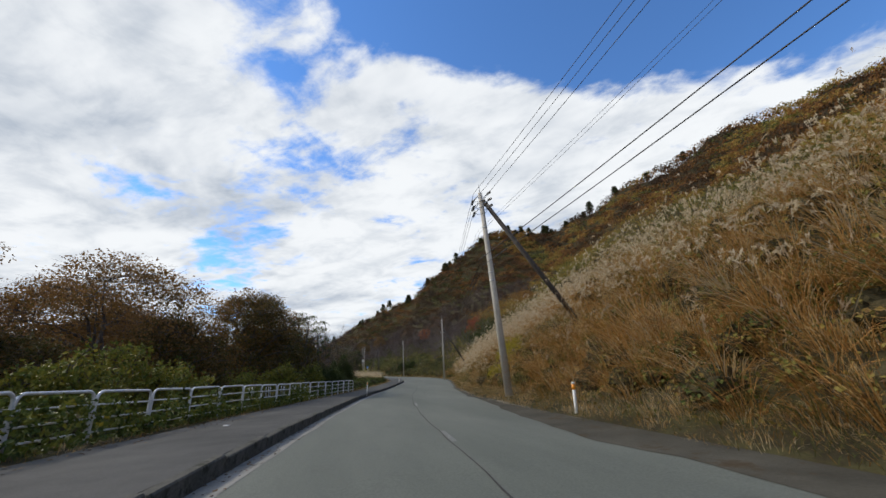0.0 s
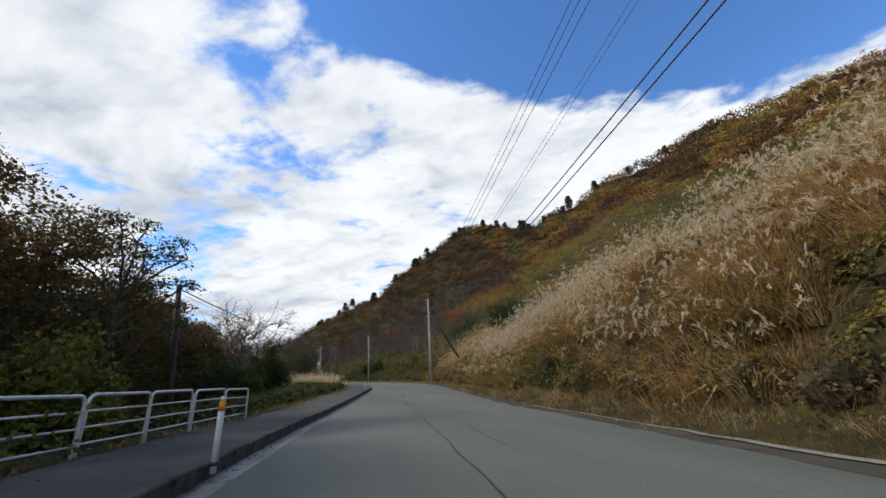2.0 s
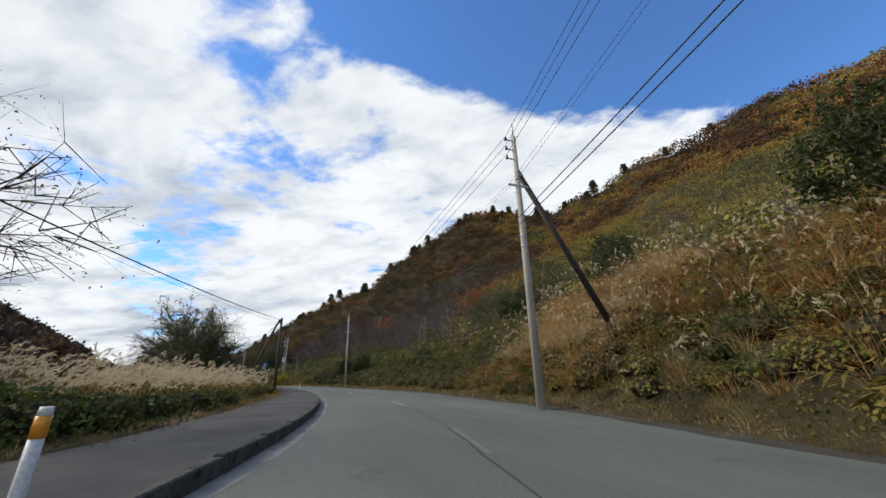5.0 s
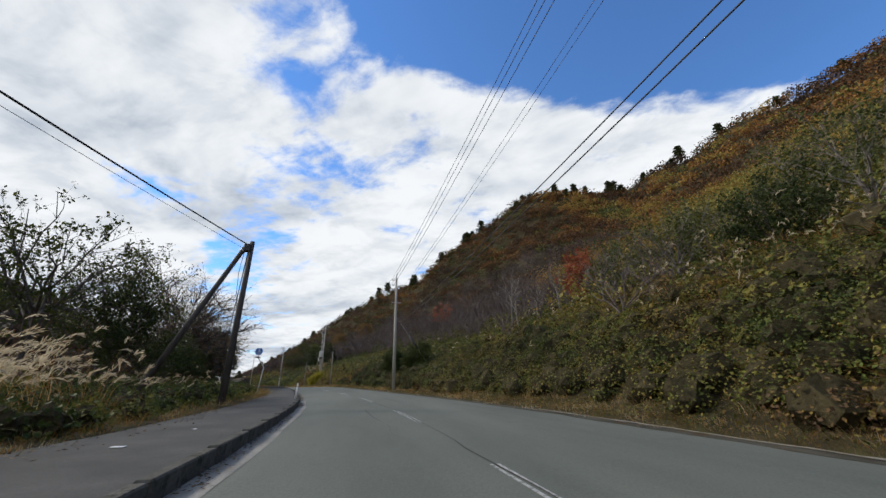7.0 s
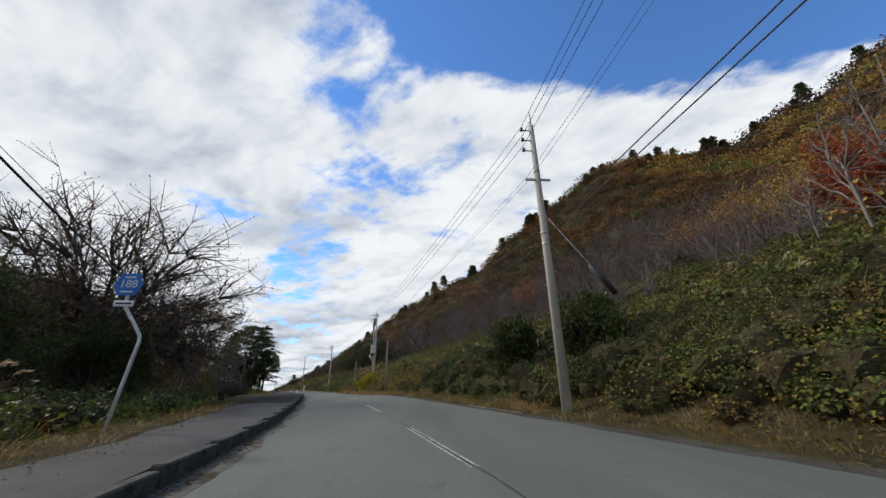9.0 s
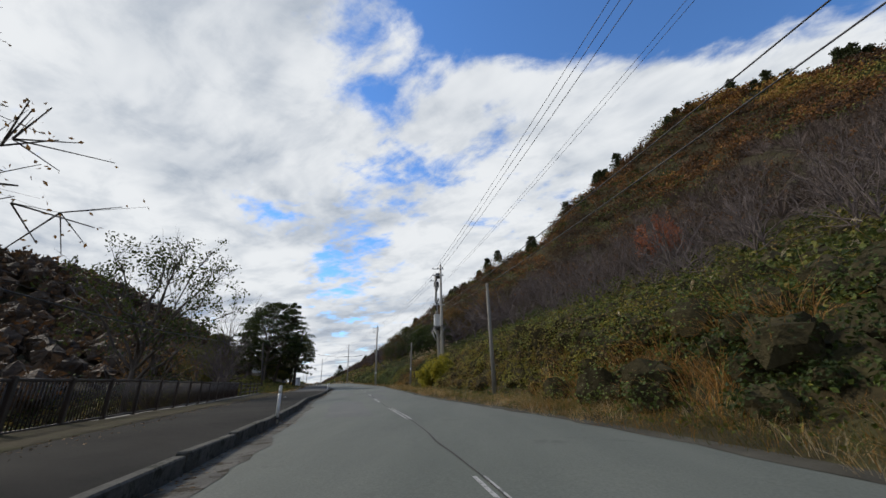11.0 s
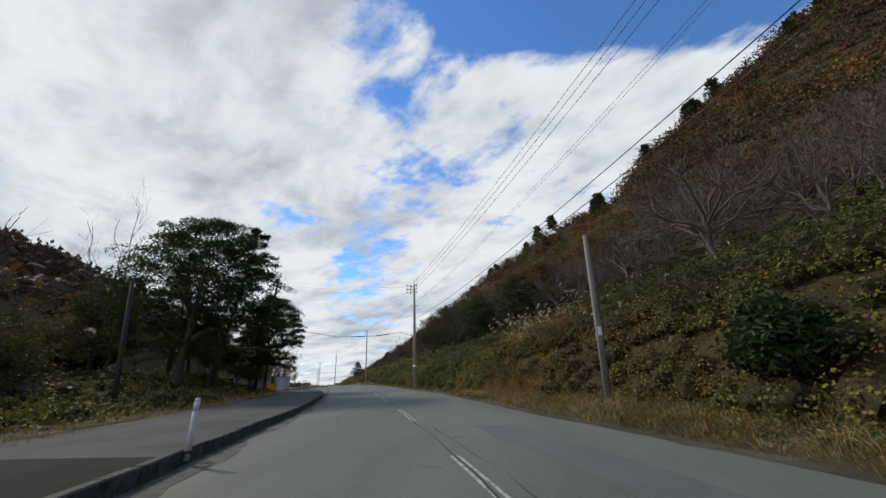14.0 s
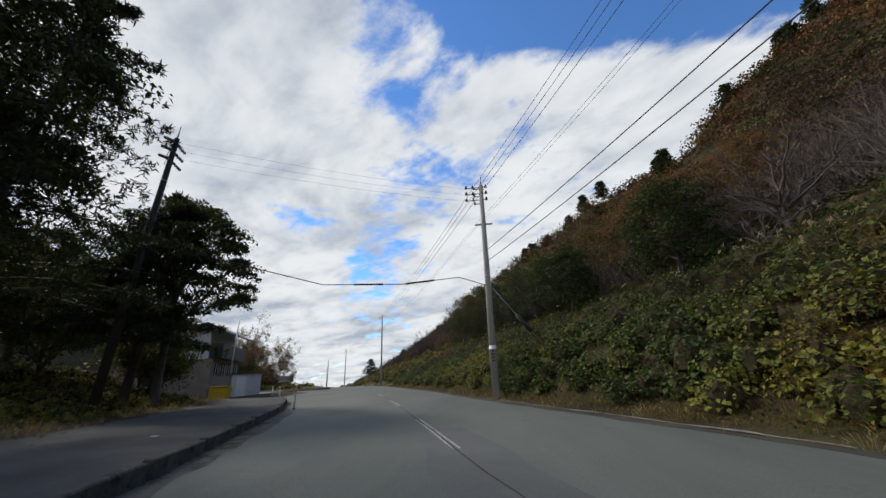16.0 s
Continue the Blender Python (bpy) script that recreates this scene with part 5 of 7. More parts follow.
# woods of the hill across the valley
far_w = Heap()
hx = np.concatenate([rng.uniform(-190, -38, 2000), rng.uniform(-290, -62, 350)])
hy = np.concatenate([rng.uniform(135, 335, 2000), rng.uniform(-30, 380, 350)])
hs_ = off("P", hy) - (hx - sx(hy)) * cosh_(hy)
keep = hs_ > np.where((hy > 216) & (hy < 262), 34, 18)
hx, hy = hx[keep], hy[keep]
hz_ = ground_z(hx, hy)
hr = rng.uniform(2.2, 3.6, len(hx))
p, d = bush_shell(np.stack([hx, hy, hz_ + hr * 0.9], 1), hr, 30, rng, 1.1)
v, f = leaf_arrays(p, 1.2, rng, 0.1, 0.75, d * 0.6)
far_w.add(v, f, np.repeat(np.clip(rng.normal(0.97, 0.07, len(hx)), 0, 1), 30))
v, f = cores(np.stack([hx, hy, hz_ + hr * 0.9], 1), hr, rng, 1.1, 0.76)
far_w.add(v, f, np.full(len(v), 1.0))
tagged(new("far_woods", far_w.mesh("far_woods", WOODS)), "brown autumn woods on the hill across the valley", "woods", kind="stuff")

# scrub of the lower slope, and the vines and bushes of the bank
scrub = Heap()
vines = Heap()
for y0, y1, t0, t1, n, r0, r1, n_leaf, leaf, h, ta, tb, sq in (
        (-25, 60, 9, 46, 640, 0.9, 1.9, 38, 0.42, scrub, 0.35, 0.62, 0.75),
        (55, 105, 6, 40, 560, 0.9, 2.0, 84, 0.25, scrub, 0.35, 0.8, 0.85),
        (100, 150, 6, 34, 560, 0.8, 1.7, 84, 0.24, scrub, 0.3, 0.65, 0.75),
        (150, 184, 6, 34, 300, 0.8, 1.9, 80, 0.24, scrub, 0.12, 0.6, 0.85),
        (182, 262, 6, 24, 420, 0.7, 1.6, 99, 0.17, vines, 0.05, 0.45, 0.8),
        (182, 240, 22, 34, 130, 0.8, 1.8, 70, 0.26, vines, 0.0, 0.36, 0.8),
        (260, 420, 2, 22, 420, 1.2, 2.4, 50, 0.6, scrub, 0.3, 0.8, 0.8),
        (-12, 40, 1.4, 4.5, 110, 0.45, 0.95, 170, 0.125, scrub, 0.3, 0.95, 0.9),
        (-12, 56, 2.6, 11, 120, 0.6, 1.3, 150, 0.17, scrub, 0.25, 0.9, 0.95),
        (41, 64, 1.3, 11, 200, 0.7, 1.25, 230, 0.18, scrub, 0.45, 0.9, 0.95),
        (50, 80, 1.3, 6.5, 130, 0.5, 1.15, 200, 0.15, scrub, 0.25, 0.8, 0.8),
        (78, 90, 1.1, 4.2, 55, 0.4, 0.85, 200, 0.13, scrub, 0.2, 1.0, 0.85),
        (89, 128, 1.2, 8, 270, 0.5, 1.35, 270, 0.115, scrub, 0.3, 0.8, 0.95),
        (86, 128, 1.6, 8, 100, 0.6, 1.2, 240, 0.12, vines, 0.1, 0.5, 0.85),
        (118, 152, 1.3, 7, 180, 0.5, 1.4, 300, 0.115, vines, 0.0, 0.45, 0.95),
        (149, 182, 2.0, 3.6, 110, 0.5, 0.95, 260, 0.115, vines, 0.5, 1.15, 1.0),
        (150, 182, 3.2, 5.8, 100, 0.7, 1.3, 320, 0.115, vines, 0.35, 1.05, 1.0),
        (150, 182, 4.5, 9.0, 120, 0.7, 1.5, 300, 0.12, vines, 0.1, 0.7, 1.0),
        (181, 209, 1.9, 5.5, 210, 0.45, 0.9, 200, 0.11, scrub, 0.45, 1.1, 0.9),
        (182, 209, 4.0, 10.5, 250, 0.6, 1.2, 210, 0.13, scrub, -0.1, 0.55, 0.9),
        (21, 36, 1.3, 6.5, 95, 0.5, 1.0, 200, 0.11, scrub, 0.2, 1.1, 0.95),
        (30, 62, 1.3, 5.5, 190, 0.5, 0.95, 190, 0.11, scrub, 0.15, 0.6, 0.95),
        (203, 262, 1.1, 4.5, 250, 0.5, 1.2, 220, 0.18, vines, 0.15, 0.6, 1.0),
        (200, 262, 4.5, 13, 230, 0.6, 1.5, 200, 0.14, vines, 0.05, 0.5, 0.9)):
    x, y, t = field(rng, y0, y1, t0, t1, n)
    n = len(x)
    r = rng.uniform(r0, r1, n)
    bushes(rng, (x, y), r, n_leaf, leaf, h, np.clip(rng.uniform(ta, tb, n) + (fbm(x * 0.16, y * 0.16, 31) - 0.5) * 1.1, 0, 1), sq)
# bamboo grass with long pale leaves among the bushes
x, y, t = field(rng, 38, 66, 1.3, 9, 90)
r = rng.uniform(0.7, 1.3, len(x))
bushes(rng, (x, y), r, 110, 0.36, scrub, rng.uniform(0.55, 0.8, len(x)), 1.0, 0.5, 0.16)
# low leafy cover between the bushes
for y0, y1, t0, t1, n, leaf, h, ta, tb in ((-20, 60, 0.7, 12, 44000, 0.09, scrub, 0.2, 0.95), (56, 130, 0.4, 11, 40000, 0.1, scrub, 0.25, 1.0), (126, 184, 0.4, 9, 30000, 0.1, vines, 0.1, 0.6), (182, 265, 0.3, 9, 40000, 0.1, scrub, 0.1, 1.0),
                                          (-20, 120, 12, 40, 24000, 0.26, scrub, 0.3, 0.6), (120, 205, 9, 34, 22000, 0.24, scrub, 0.1, 0.6), (205, 300, 9, 20, 14000, 0.24, scrub, 0.1, 0.6)):
    x, y, t = field(rng, y0, y1, t0, t1, n)
    v, f = leaf_arrays(np.stack([x, y, ground_z(x, y) + rng.uniform(0.02, 0.45, len(x)) * smooth(0.6, 3, t)], 1), leaf, rng, -0.1, 0.7)
    h.add(v, f, rng.uniform(ta, tb, len(x)))
for y0, y1, t0, t1, n, leaf, h, ta, tb in ((-20, 76, 0.5, 14, 15000, 0.19, vines, 0.05, 0.45), (76, 135, 0.8, 12, 10000, 0.19, scrub, 0.2, 0.6), (180, 224, 0.8, 18, 10000, 0.19, scrub, 0.2, 0.7)):
    x, y, t = field(rng, y0, y1, t0, t1, n, -1)
    v, f = leaf_arrays(np.stack([x, y, ground_z(x, y) + rng.uniform(0.02, 0.35, len(x)) * smooth(0.3, 2, t)], 1), leaf, rng, -0.1, 0.7)
    h.add(v, f, rng.uniform(ta, tb, len(x)))
# ---- grasses ----
straw = Heap()
plume = Heap()


def tussocks(rng, x, y, blades, h0, h1, tint0, tint1, plumes=0.0, spread=0.32, lean=1.3, width=0.021, bend=0.85, plume_tint=0.5, steps=2):
    """Clumps of arching grass, some stems ending in soft plumes."""
    n = len(x)
    z = ground_z(x, y)
    lumpy = fbm(x * 0.3, y * 0.3, 17)
    size = rng.uniform(0.7, 1.15, n) * (0.45 + 1.1 * lumpy)

    def clump(m, k_lean):
        a = rng.uniform(0, math.tau, n * m)
        r = np.sqrt(rng.uniform(0, 1, n * m))
        o = np.stack([np.cos(a), np.sin(a), np.zeros(n * m)], 1) * r[:, None]
        b = np.repeat(np.stack([x, y, z - 0.05], 1), m, 0) + o * spread
        o = (o + rng.normal(0, 0.25, (n * m, 3)) * [1, 1, 0]) * lean * k_lean + np.array([-0.28 if h1 > 1.3 else 0.05, 0.05, 0])
        return b, o

    b, o = clump(blades, 1.0)
    k = len(b)
    L = np.repeat(rng.uniform(h0, h1, n) * size, blades) * rng.uniform(0.45, 1.0, k)
    v, f, tip = blade_arrays(b, L, width * rng.uniform(0.6, 1.3, k), o, rng, bend, steps)
    tn = rng.uniform(tint0, tint1, n) + (fbm(x * 0.22, y * 0.22, 23) - 0.5) * 0.7
    if h1 < 0.7:
        tn = np.where(rng.random(n) < 0.55 - 0.5 * (tint0 + tint1 - 0.8), rng.uniform(0.0, 0.22, n), rng.uniform(0.72, 1.0, n))
    straw.add(v, f, np.clip(np.repeat(tn, blades) + rng.normal(0, 0.13, k), 0, 1))
    if plumes:
        m = max(1, int(blades * plumes))
        b, o = clump(m, 0.45)
        k = len(b)
        L = np.minimum(np.repeat(rng.uniform(h0, h1, n) * size, m), 2.2) * rng.uniform(0.8, 1.2, k)
        v, f, tip = blade_arrays(b, L, 0.012, o, rng, 0.2, 2)
        straw.add(v, f, np.full(k, 0.6))
        # each plume: a drooping feather of fine side hairs
        q = 13
        wind = np.array([0.35, 0.2, 0.8]) + rng.normal(0, 0.22, (k, 1, 3))
        u = np.linspace(0.0, 1.0, q)[None, :, None] + rng.uniform(-0.04, 0.04, (k, q, 1))
        big = rng.uniform(0.3, 0.48, (k, 1, 1))
        pp = tip[:, None, :] + (wind * u - np.array([0, 0, 0.5]) * u * u) * big + rng.normal(0, 0.015, (k, q, 3))
        along = np.repeat(wind[:, 0], q, 0) * 1.4 - np.array([0, 0, 1.0]) * u.reshape(-1, 1)
        v, f = leaf_arrays(pp.reshape(-1, 3), np.repeat(big[:, 0, 0], q) * 0.33, rng, 0.2, 0.14, along * 3.2)
        plume.add(v, f, np.repeat(np.clip(rng.normal(plume_tint, 0.15, k), 0, 1), q))


# pampas grass on the slope, with open plumes higher up
for y0, y1, t0, t1, n, nb, h0, h1, a, b, pl, pt in (
        (-12, 23, 1.2, 4.2, 170, 110, 0.9, 2.0, 0.15, 0.75, 0.015, 0.2),
        (-12, 40, 4, 12, 400, 56, 1.2, 2.2, 0.35, 0.95, 0.2, 0.65),
        (28, 60, 1.2, 4.5, 150, 100, 1.0, 2.0, 0.0, 0.15, 0.04, 0.65),
        (28, 60, 1.2, 4.5, 170, 100, 1.0, 2.0, 0.6, 0.9, 0.06, 0.7),
        (34, 62, 3.0, 7.5, 170, 80, 1.2, 2.1, 0.5, 0.9, 0.14, 0.8),
        (26, 62, 4, 12, 320, 60, 1.3, 2.2, 0.3, 0.8, 0.28, 0.75),
        (-12, 28, 12, 26, 260, 32, 1.3, 2.1, 0.35, 0.9, 0.36, 0.75),
        (28, 62, 12, 26, 200, 24, 1.3, 2.1, 0.1, 0.55, 0.45, 0.8),
        (-12, 66, 26, 46, 300, 16, 1.3, 2.0, 0.05, 0.4, 0.06, 0.4),
        (48, 76, 1.5, 6, 90, 60, 1.0, 1.8, 0.15, 0.7, 0.05, 0.6),
        (75, 90, 3.6, 12, 190, 74, 1.7, 2.6, 0.72, 0.95, 0.035, 1.0),
        (75, 92, 1.3, 4.2, 110, 80, 0.7, 1.4, 0.25, 0.75, 0.0, 0.6),
        (138, 154, 1.4, 4.0, 90, 70, 0.72, 1.3, 0.2, 0.5, 0.0, 0.6),
        (60, 76, 5, 10, 70, 54, 1.5, 2.3, 0.4, 0.75, 0.08, 0.85),
        (88, 104, 6, 12, 30, 40, 1.2, 1.9, 0.05, 0.35, 0.12, 0.75),
        (94, 126, 5, 13, 40, 30, 1.0, 1.5, 0.1, 0.5, 0.08, 0.5),
        (126, 150, 3, 9, 40, 30, 1.0, 1.5, 0.1, 0.5, 0.05, 0.6),
        (187, 206, 2.4, 9, 26, 34, 0.9, 1.4, 0.1, 0.4, 0.04, 0.6),
        (202.5, 207, 4.5, 9.5, 34, 60, 1.6, 2.2, 0.6, 0.85, 0.06, 0.7),
        (205, 216, 6.5, 13, 45, 40, 1.2, 1.7, 0.0, 0.3, 0.07, 0.3),
        (194, 209, 1.3, 3.4, 90, 60, 0.75, 1.2, 0.0, 0.5, 0.0, 0.5),
        (226, 262, 6, 14, 30, 26, 1.0, 1.6, 0.15, 0.4, 0.03, 0.4)):
    x, y, t = field(rng, y0, y1, t0, t1, n)
    keep = fbm(x * 0.25, y * 0.25, 57) < 0.66
    x, y = x[keep], y[keep]
    tussocks(rng, x, y, nb, h0, h1, a, b, pl, plume_tint=pt, steps=3 if t0 < 2 else 2, width=0.012 if t0 < 2 else 0.019 if t0 < 10 else 0.045, spread=0.36, lean=0.95 if t0 < 2 else 1.15, bend=0.9)

# left-hand pampas by the bend
x, y, t = field(rng, 75, 101, 1.4, 9, 280, -1)
tussocks(rng, x, y, 36, 1.1, 1.8, -0.4, 0.0, 0.2, plume_tint=0.9, width=0.022)
x, y, t = field(rng, 72, 100, 0.9, 5.5, 110, -1)
bushes(rng, (x, y), rng.uniform(0.5, 1.0, len(x)), 150, 0.16, scrub, rng.uniform(0.0, 0.5, len(x)), 0.9)
x, y, t = field(rng, 98, 122, 2.0, 7, 60, -1)
tussocks(rng, x, y, 40, 0.9, 1.4, 0.15, 0.5, 0.03, plume_tint=0.5)
# dry grass verges
for y0, y1, t0, t1, n, h0, h1, a, b, side in ((-15, 60, 0.03, 1.5, 900, 0.18, 0.5, 0.1, 0.6, 1), (-15, 60, 0.8, 3.0, 1300, 0.3, 0.69, 0.4, 0.75, 1), (60, 130, 0.05, 1.6, 950, 0.15, 0.5, 0.1, 0.5, 1), (126, 152, 0.02, 1.6, 520, 0.2, 0.5, 0.0, 0.2, 1), (148, 203, 0.05, 2.3, 1300, 0.25, 0.6, 0.15, 0.5, 1),
                                               (180, 262, 0.05, 1.7, 1200, 0.15, 0.45, 0.0, 0.25, 1), (-15, 46, 0.0, 0.9, 300, 0.15, 0.4, 0.05, 0.5, -1), (44, 80, 0.0, 1.2, 240, 0.15, 0.45, 0.0, 0.4, -1), (78, 132, 0.0, 1.6, 460, 0.2, 0.5, 0.0, 0.2, -1), (178, 226, 0.0, 2.6, 520, 0.15, 0.5, 0.1, 0.7, -1), (255, 330, 0, 3, 200, 0.2, 0.6, 0.3, 0.8, -1), (262, 360, 0, 2, 300, 0.2, 0.6, 0.3, 0.8, 1)):
    x, y, t = field(rng, y0, y1, t0, t1, n, side)
    tussocks(rng, x, y, 34, h0, h1, a, b, 0, 0.3, 1.0, 0.0065, 0.6, steps=2)
# weeds in the foot of the kerb
ky_ = rng.uniform(-5, 226, 240)
kx_ = sx(ky_) + (off("K", ky_) + rng.uniform(0.0, 0.12, 240)) / cosh_(ky_)
tussocks(rng, kx_, ky_, 9, 0.06, 0.16, 0.1, 0.6, 0, 0.07, 0.9, 0.009, 0.4, steps=2)
tagged(new("dry_grass", straw.mesh("dry_grass", STRAW)), "tall dry pampas grass and straw-coloured verge grass", "grass", kind="stuff")
tagged(new("grass_plumes", plume.mesh("grass_plumes", PLUME)), "pale feathery seed plumes of pampas grass", "grass", kind="stuff")

# fallen leaves along the foot of the kerb and on the pavement
lit = Heap()
for y0, y1, n, side in ((84, 132, 3600, 1), (132, 226, 5200, 1), (-10, 84, 1500, 1), (-10, 226, 5200, -1)):
    y = rng.uniform(y0, y1, n)
    if side > 0:
        w = np.clip(fbm(y * 0.35, y * 0, 9) * 2.2 - 0.55, 0.05, 1)
        d = off("K", y) + np.abs(rng.normal(0, 0.16, n)) * w
        z = road_top(y, d) + 0.012
        ok = rng.random(n) < w + 0.1
    else:
        d = off("P", y) + np.abs(rng.normal(0, 0.45, n))
        z = sz(y) + 0.2
        ok = d < off("K", y) - 0.2
    p = np.stack([sx(y) + d / cosh_(y), y, z], 1)[ok]
    v, f = leaf_arrays(p, 0.07, rng, 0.0, 0.7)
    v[:, 2] = np.repeat(p[:, 2], 4) + (v[:, 2] - np.repeat(p[:, 2], 4)) * 0.25
    lit.add(v, f, rng.uniform(0, 1, len(p)))
tagged(new("fallen_leaves", lit.mesh("fallen_leaves", LITTER)), "brown fallen leaves drifted along the kerb", "leaf litter", kind="stuff")

# left-hand bushes
for y0, y1, t0, t1, n, r0, r1, n_leaf, leaf, h, ta, tb in (
        (-20, 40, 1.6, 6, 130, 0.5, 1.0, 110, 0.2, scrub, 0.1, 0.6), (-20, 64, 5, 16, 190, 0.9, 1.8, 80, 0.3, scrub, 0.2, 0.75),
        (48, 75, 2.6, 7.5, 60, 1.1, 1.6, 260, 0.2, vines, 0.2, 0.55),
        (42, 76, 1.3, 5, 137, 0.7, 1.2, 220, 0.165, vines, 0.15, 0.5), (44, 78, 4, 14, 120, 0.9, 1.7, 100, 0.26, vines, 0.05, 0.4),
        (100, 134, 1.7, 6, 120, 0.55, 1.1, 180, 0.155, vines, 0.05, 0.42), (96, 140, 5, 14, 130, 1.0, 1.9, 90, 0.28, scrub, 0.1, 0.5),
        (56, 104, 9, 42, 170, 1.0, 2.2, 40, 0.42, scrub, 0.05, 0.7),
        (134, 188, 5.5, 28, 330, 1.0, 2.0, 60, 0.36, scrub, 0.1, 0.95), (172, 192, 4, 9, 50, 0.5, 0.9, 130, 0.18, scrub, 0.2, 0.7),
        (184, 222, 1.8, 9, 190, 0.4, 0.75, 120, 0.18, scrub, 0.15, 0.7), (186, 224, 8, 26, 120, 0.9, 1.9, 70, 0.32, scrub, 0.2, 0.6),
        (258, 330, 3, 14, 90, 1.0, 2.2, 50, 0.5, scrub, 0.3, 0.8)):
    x, y, t = field(rng, y0, y1, t0, t1, n, -1)
    n = len(x)
    r = rng.uniform(r0, r1, n)
    bushes(rng, (x, y), r, n_leaf, leaf, h, rng.uniform(ta, tb, n), 0.8)
tagged(new("bank_scrub", scrub.mesh("bank_scrub", SCRUB)), "tangled scrub and bushes in olive, brown and green on the slope", "scrub", kind="stuff")
tagged(new("bush_hollow_shade", thicket.mesh("bush_hollow_shade", STEM_SHADE)), "dark stem-brown lumps inside the bushes, painted as their shaded hollows", "thicket", kind="stuff")
tagged(new("climbing_vines", vines.mesh("climbing_vines", KUDZU)), "leafy green and yellow climbing vines over the bank", "vines", kind="stuff")

# vines hanging on the railing
fv = Heap()
for y0, y1, n in ((-18, 8, 700), (8, 17, 2400), (17, 27, 2600), (27, 33, 350)):
    y = rng.uniform(y0, y1, n)
    d = np.interp(y, *FENCE) + rng.normal(0.0, 0.14, n)
    clump = vnoise(y * 0.9, y * 0, 14)
    z = sz(y) + 0.1 + rng.uniform(0, 1, n) ** 1.2 * 1.1 * np.clip(clump * 1.5, 0.25, 1)
    v, f = leaf_arrays(np.stack([sx(y) + d / cosh_(y), y, z], 1), 0.125, rng, 0.5, 0.8)
    fv.add(v, f, np.clip(rng.normal(0.35, 0.15, n), 0, 1))
tagged(new("railing_vines", fv.mesh("railing_vines", KUDZU)), "green vines climbing over the white railing", "vines", kind="stuff")


# ---- trees ----
def seg_arrays(a, b, ra, rb, sides=5):
    """Tapered bars for many branch pieces at once."""
    n = len(a)
    w = unit(b - a)
    ref = np.where(np.abs(w[:, 2:3]) > 0.9, np.array([[1.0, 0, 0]]), np.array([[0, 0, 1.0]]))
    u = unit(np.cross(w, ref))
    v = np.cross(w, u)
    an = np.arange(sides) * math.tau / sides
    ring = u[:, None, :] * np.cos(an)[None, :, None] + v[:, None, :] * np.sin(an)[None, :, None]
    pts = np.concatenate([a[:, None, :] + ring * ra[:, None, None], b[:, None, :] + ring * rb[:, None, None]], 1).reshape(-1, 3)
    k = np.arange(sides)
    quad = np.stack([k, (k + 1) % sides, sides + (k + 1) % sides, sides + k], 1)
    return pts, (np.arange(n)[:, None, None] * 2 * sides + quad[None]).reshape(-1, 4)


def grow(rng, height, spread, counts, r0, lean, first, droop, level=0.75, reach=1.0):
    """Branch pieces and twig ends of one tree at the origin, its crown a rough dome."""
    segs, ends = [], []

    def bend(p, q, lift, n, ra, rb, level, wob):
        """Pieces along an arched branch from p to q; gives the places on it."""
        ctrl = (p + q) / 2 + np.array([0, 0, lift]) + rng.normal(0, wob, 3)
        out, last = [p], p
        for i in range(1, n + 1):
            u = i / n
            c = (1 - u) ** 2 * p + 2 * u * (1 - u) * ctrl + u * u * q + (rng.normal(0, wob * 0.35, 3) if i < n else 0)
            a_, b_ = ra + (rb - ra) * (i - 1) / n, ra + (rb - ra) * u
            segs.append((last, c, a_, b_, level))
            out.append(c)
            last = c
        return out

    fork = height * first
    stem_top = np.array([lean[0] * fork * 1.3, lean[1] * fork * 1.3, fork * 1.3])
    stem = bend(np.zeros(3), stem_top, 0, 6, r0, r0 * 0.6, 0, height * 0.012)
    mid = np.array([lean[0] * height, lean[1] * height, fork])
    n1 = counts[0]
    for i in range(n1):
        a = i * 2.4 + rng.uniform(-0.5, 0.5)
        el = math.asin(min(0.98, ((i + 0.5) / n1) ** level))
        k = rng.uniform(0.82, 1.08)
        q = mid + np.array([math.cos(a) * math.cos(el) * spread, math.sin(a) * math.cos(el) * spread, math.sin(el) * (height - fork) + (1 - math.sin(el)) * (height - fork) * 0.12]) * k
        p = stem[rng.integers(3, 7)]
        ln = np.linalg.norm(q - p)
        limb = bend(p, q, ln * 0.14 * math.cos(el), 6, r0 * 0.5, 0.014, 1, ln * 0.06)
        for j in range(counts[1]):
            u = rng.uniform(0.25, 1.0)
            s_ = limb[min(6, int(u * 6))]
            d = unit(q - p) * 0.6 + unit(s_ - mid + np.array([0, 0, -0.3 * fork])) * 0.5 + rng.normal(0, 0.5, 3)
            d[2] -= droop * 0.5
            l2 = ln * rng.uniform(0.22, 0.42) * reach * (1.15 - 0.5 * u)
            e = s_ + unit(d) * l2
            sub = bend(s_, e, l2 * 0.08 - droop * l2 * 0.1, 3, 0.02 + 0.05 * r0, 0.008, 2, l2 * 0.08)
            for m in range(counts[2]):
                t_ = sub[rng.integers(1, 4)]
                d3 = unit(e - s_) * 0.7 + rng.normal(0, 0.55, 3)
                d3[2] += 0.15 - droop * 0.7
                e3 = t_ + unit(d3) * l2 * rng.uniform(0.3, 0.6)
                segs.append((t_, e3, 0.009, 0.004, 3))
                ends.append((t_ + e3) / 2)
                ends.append(e3)
    return segs, np.array(ends)


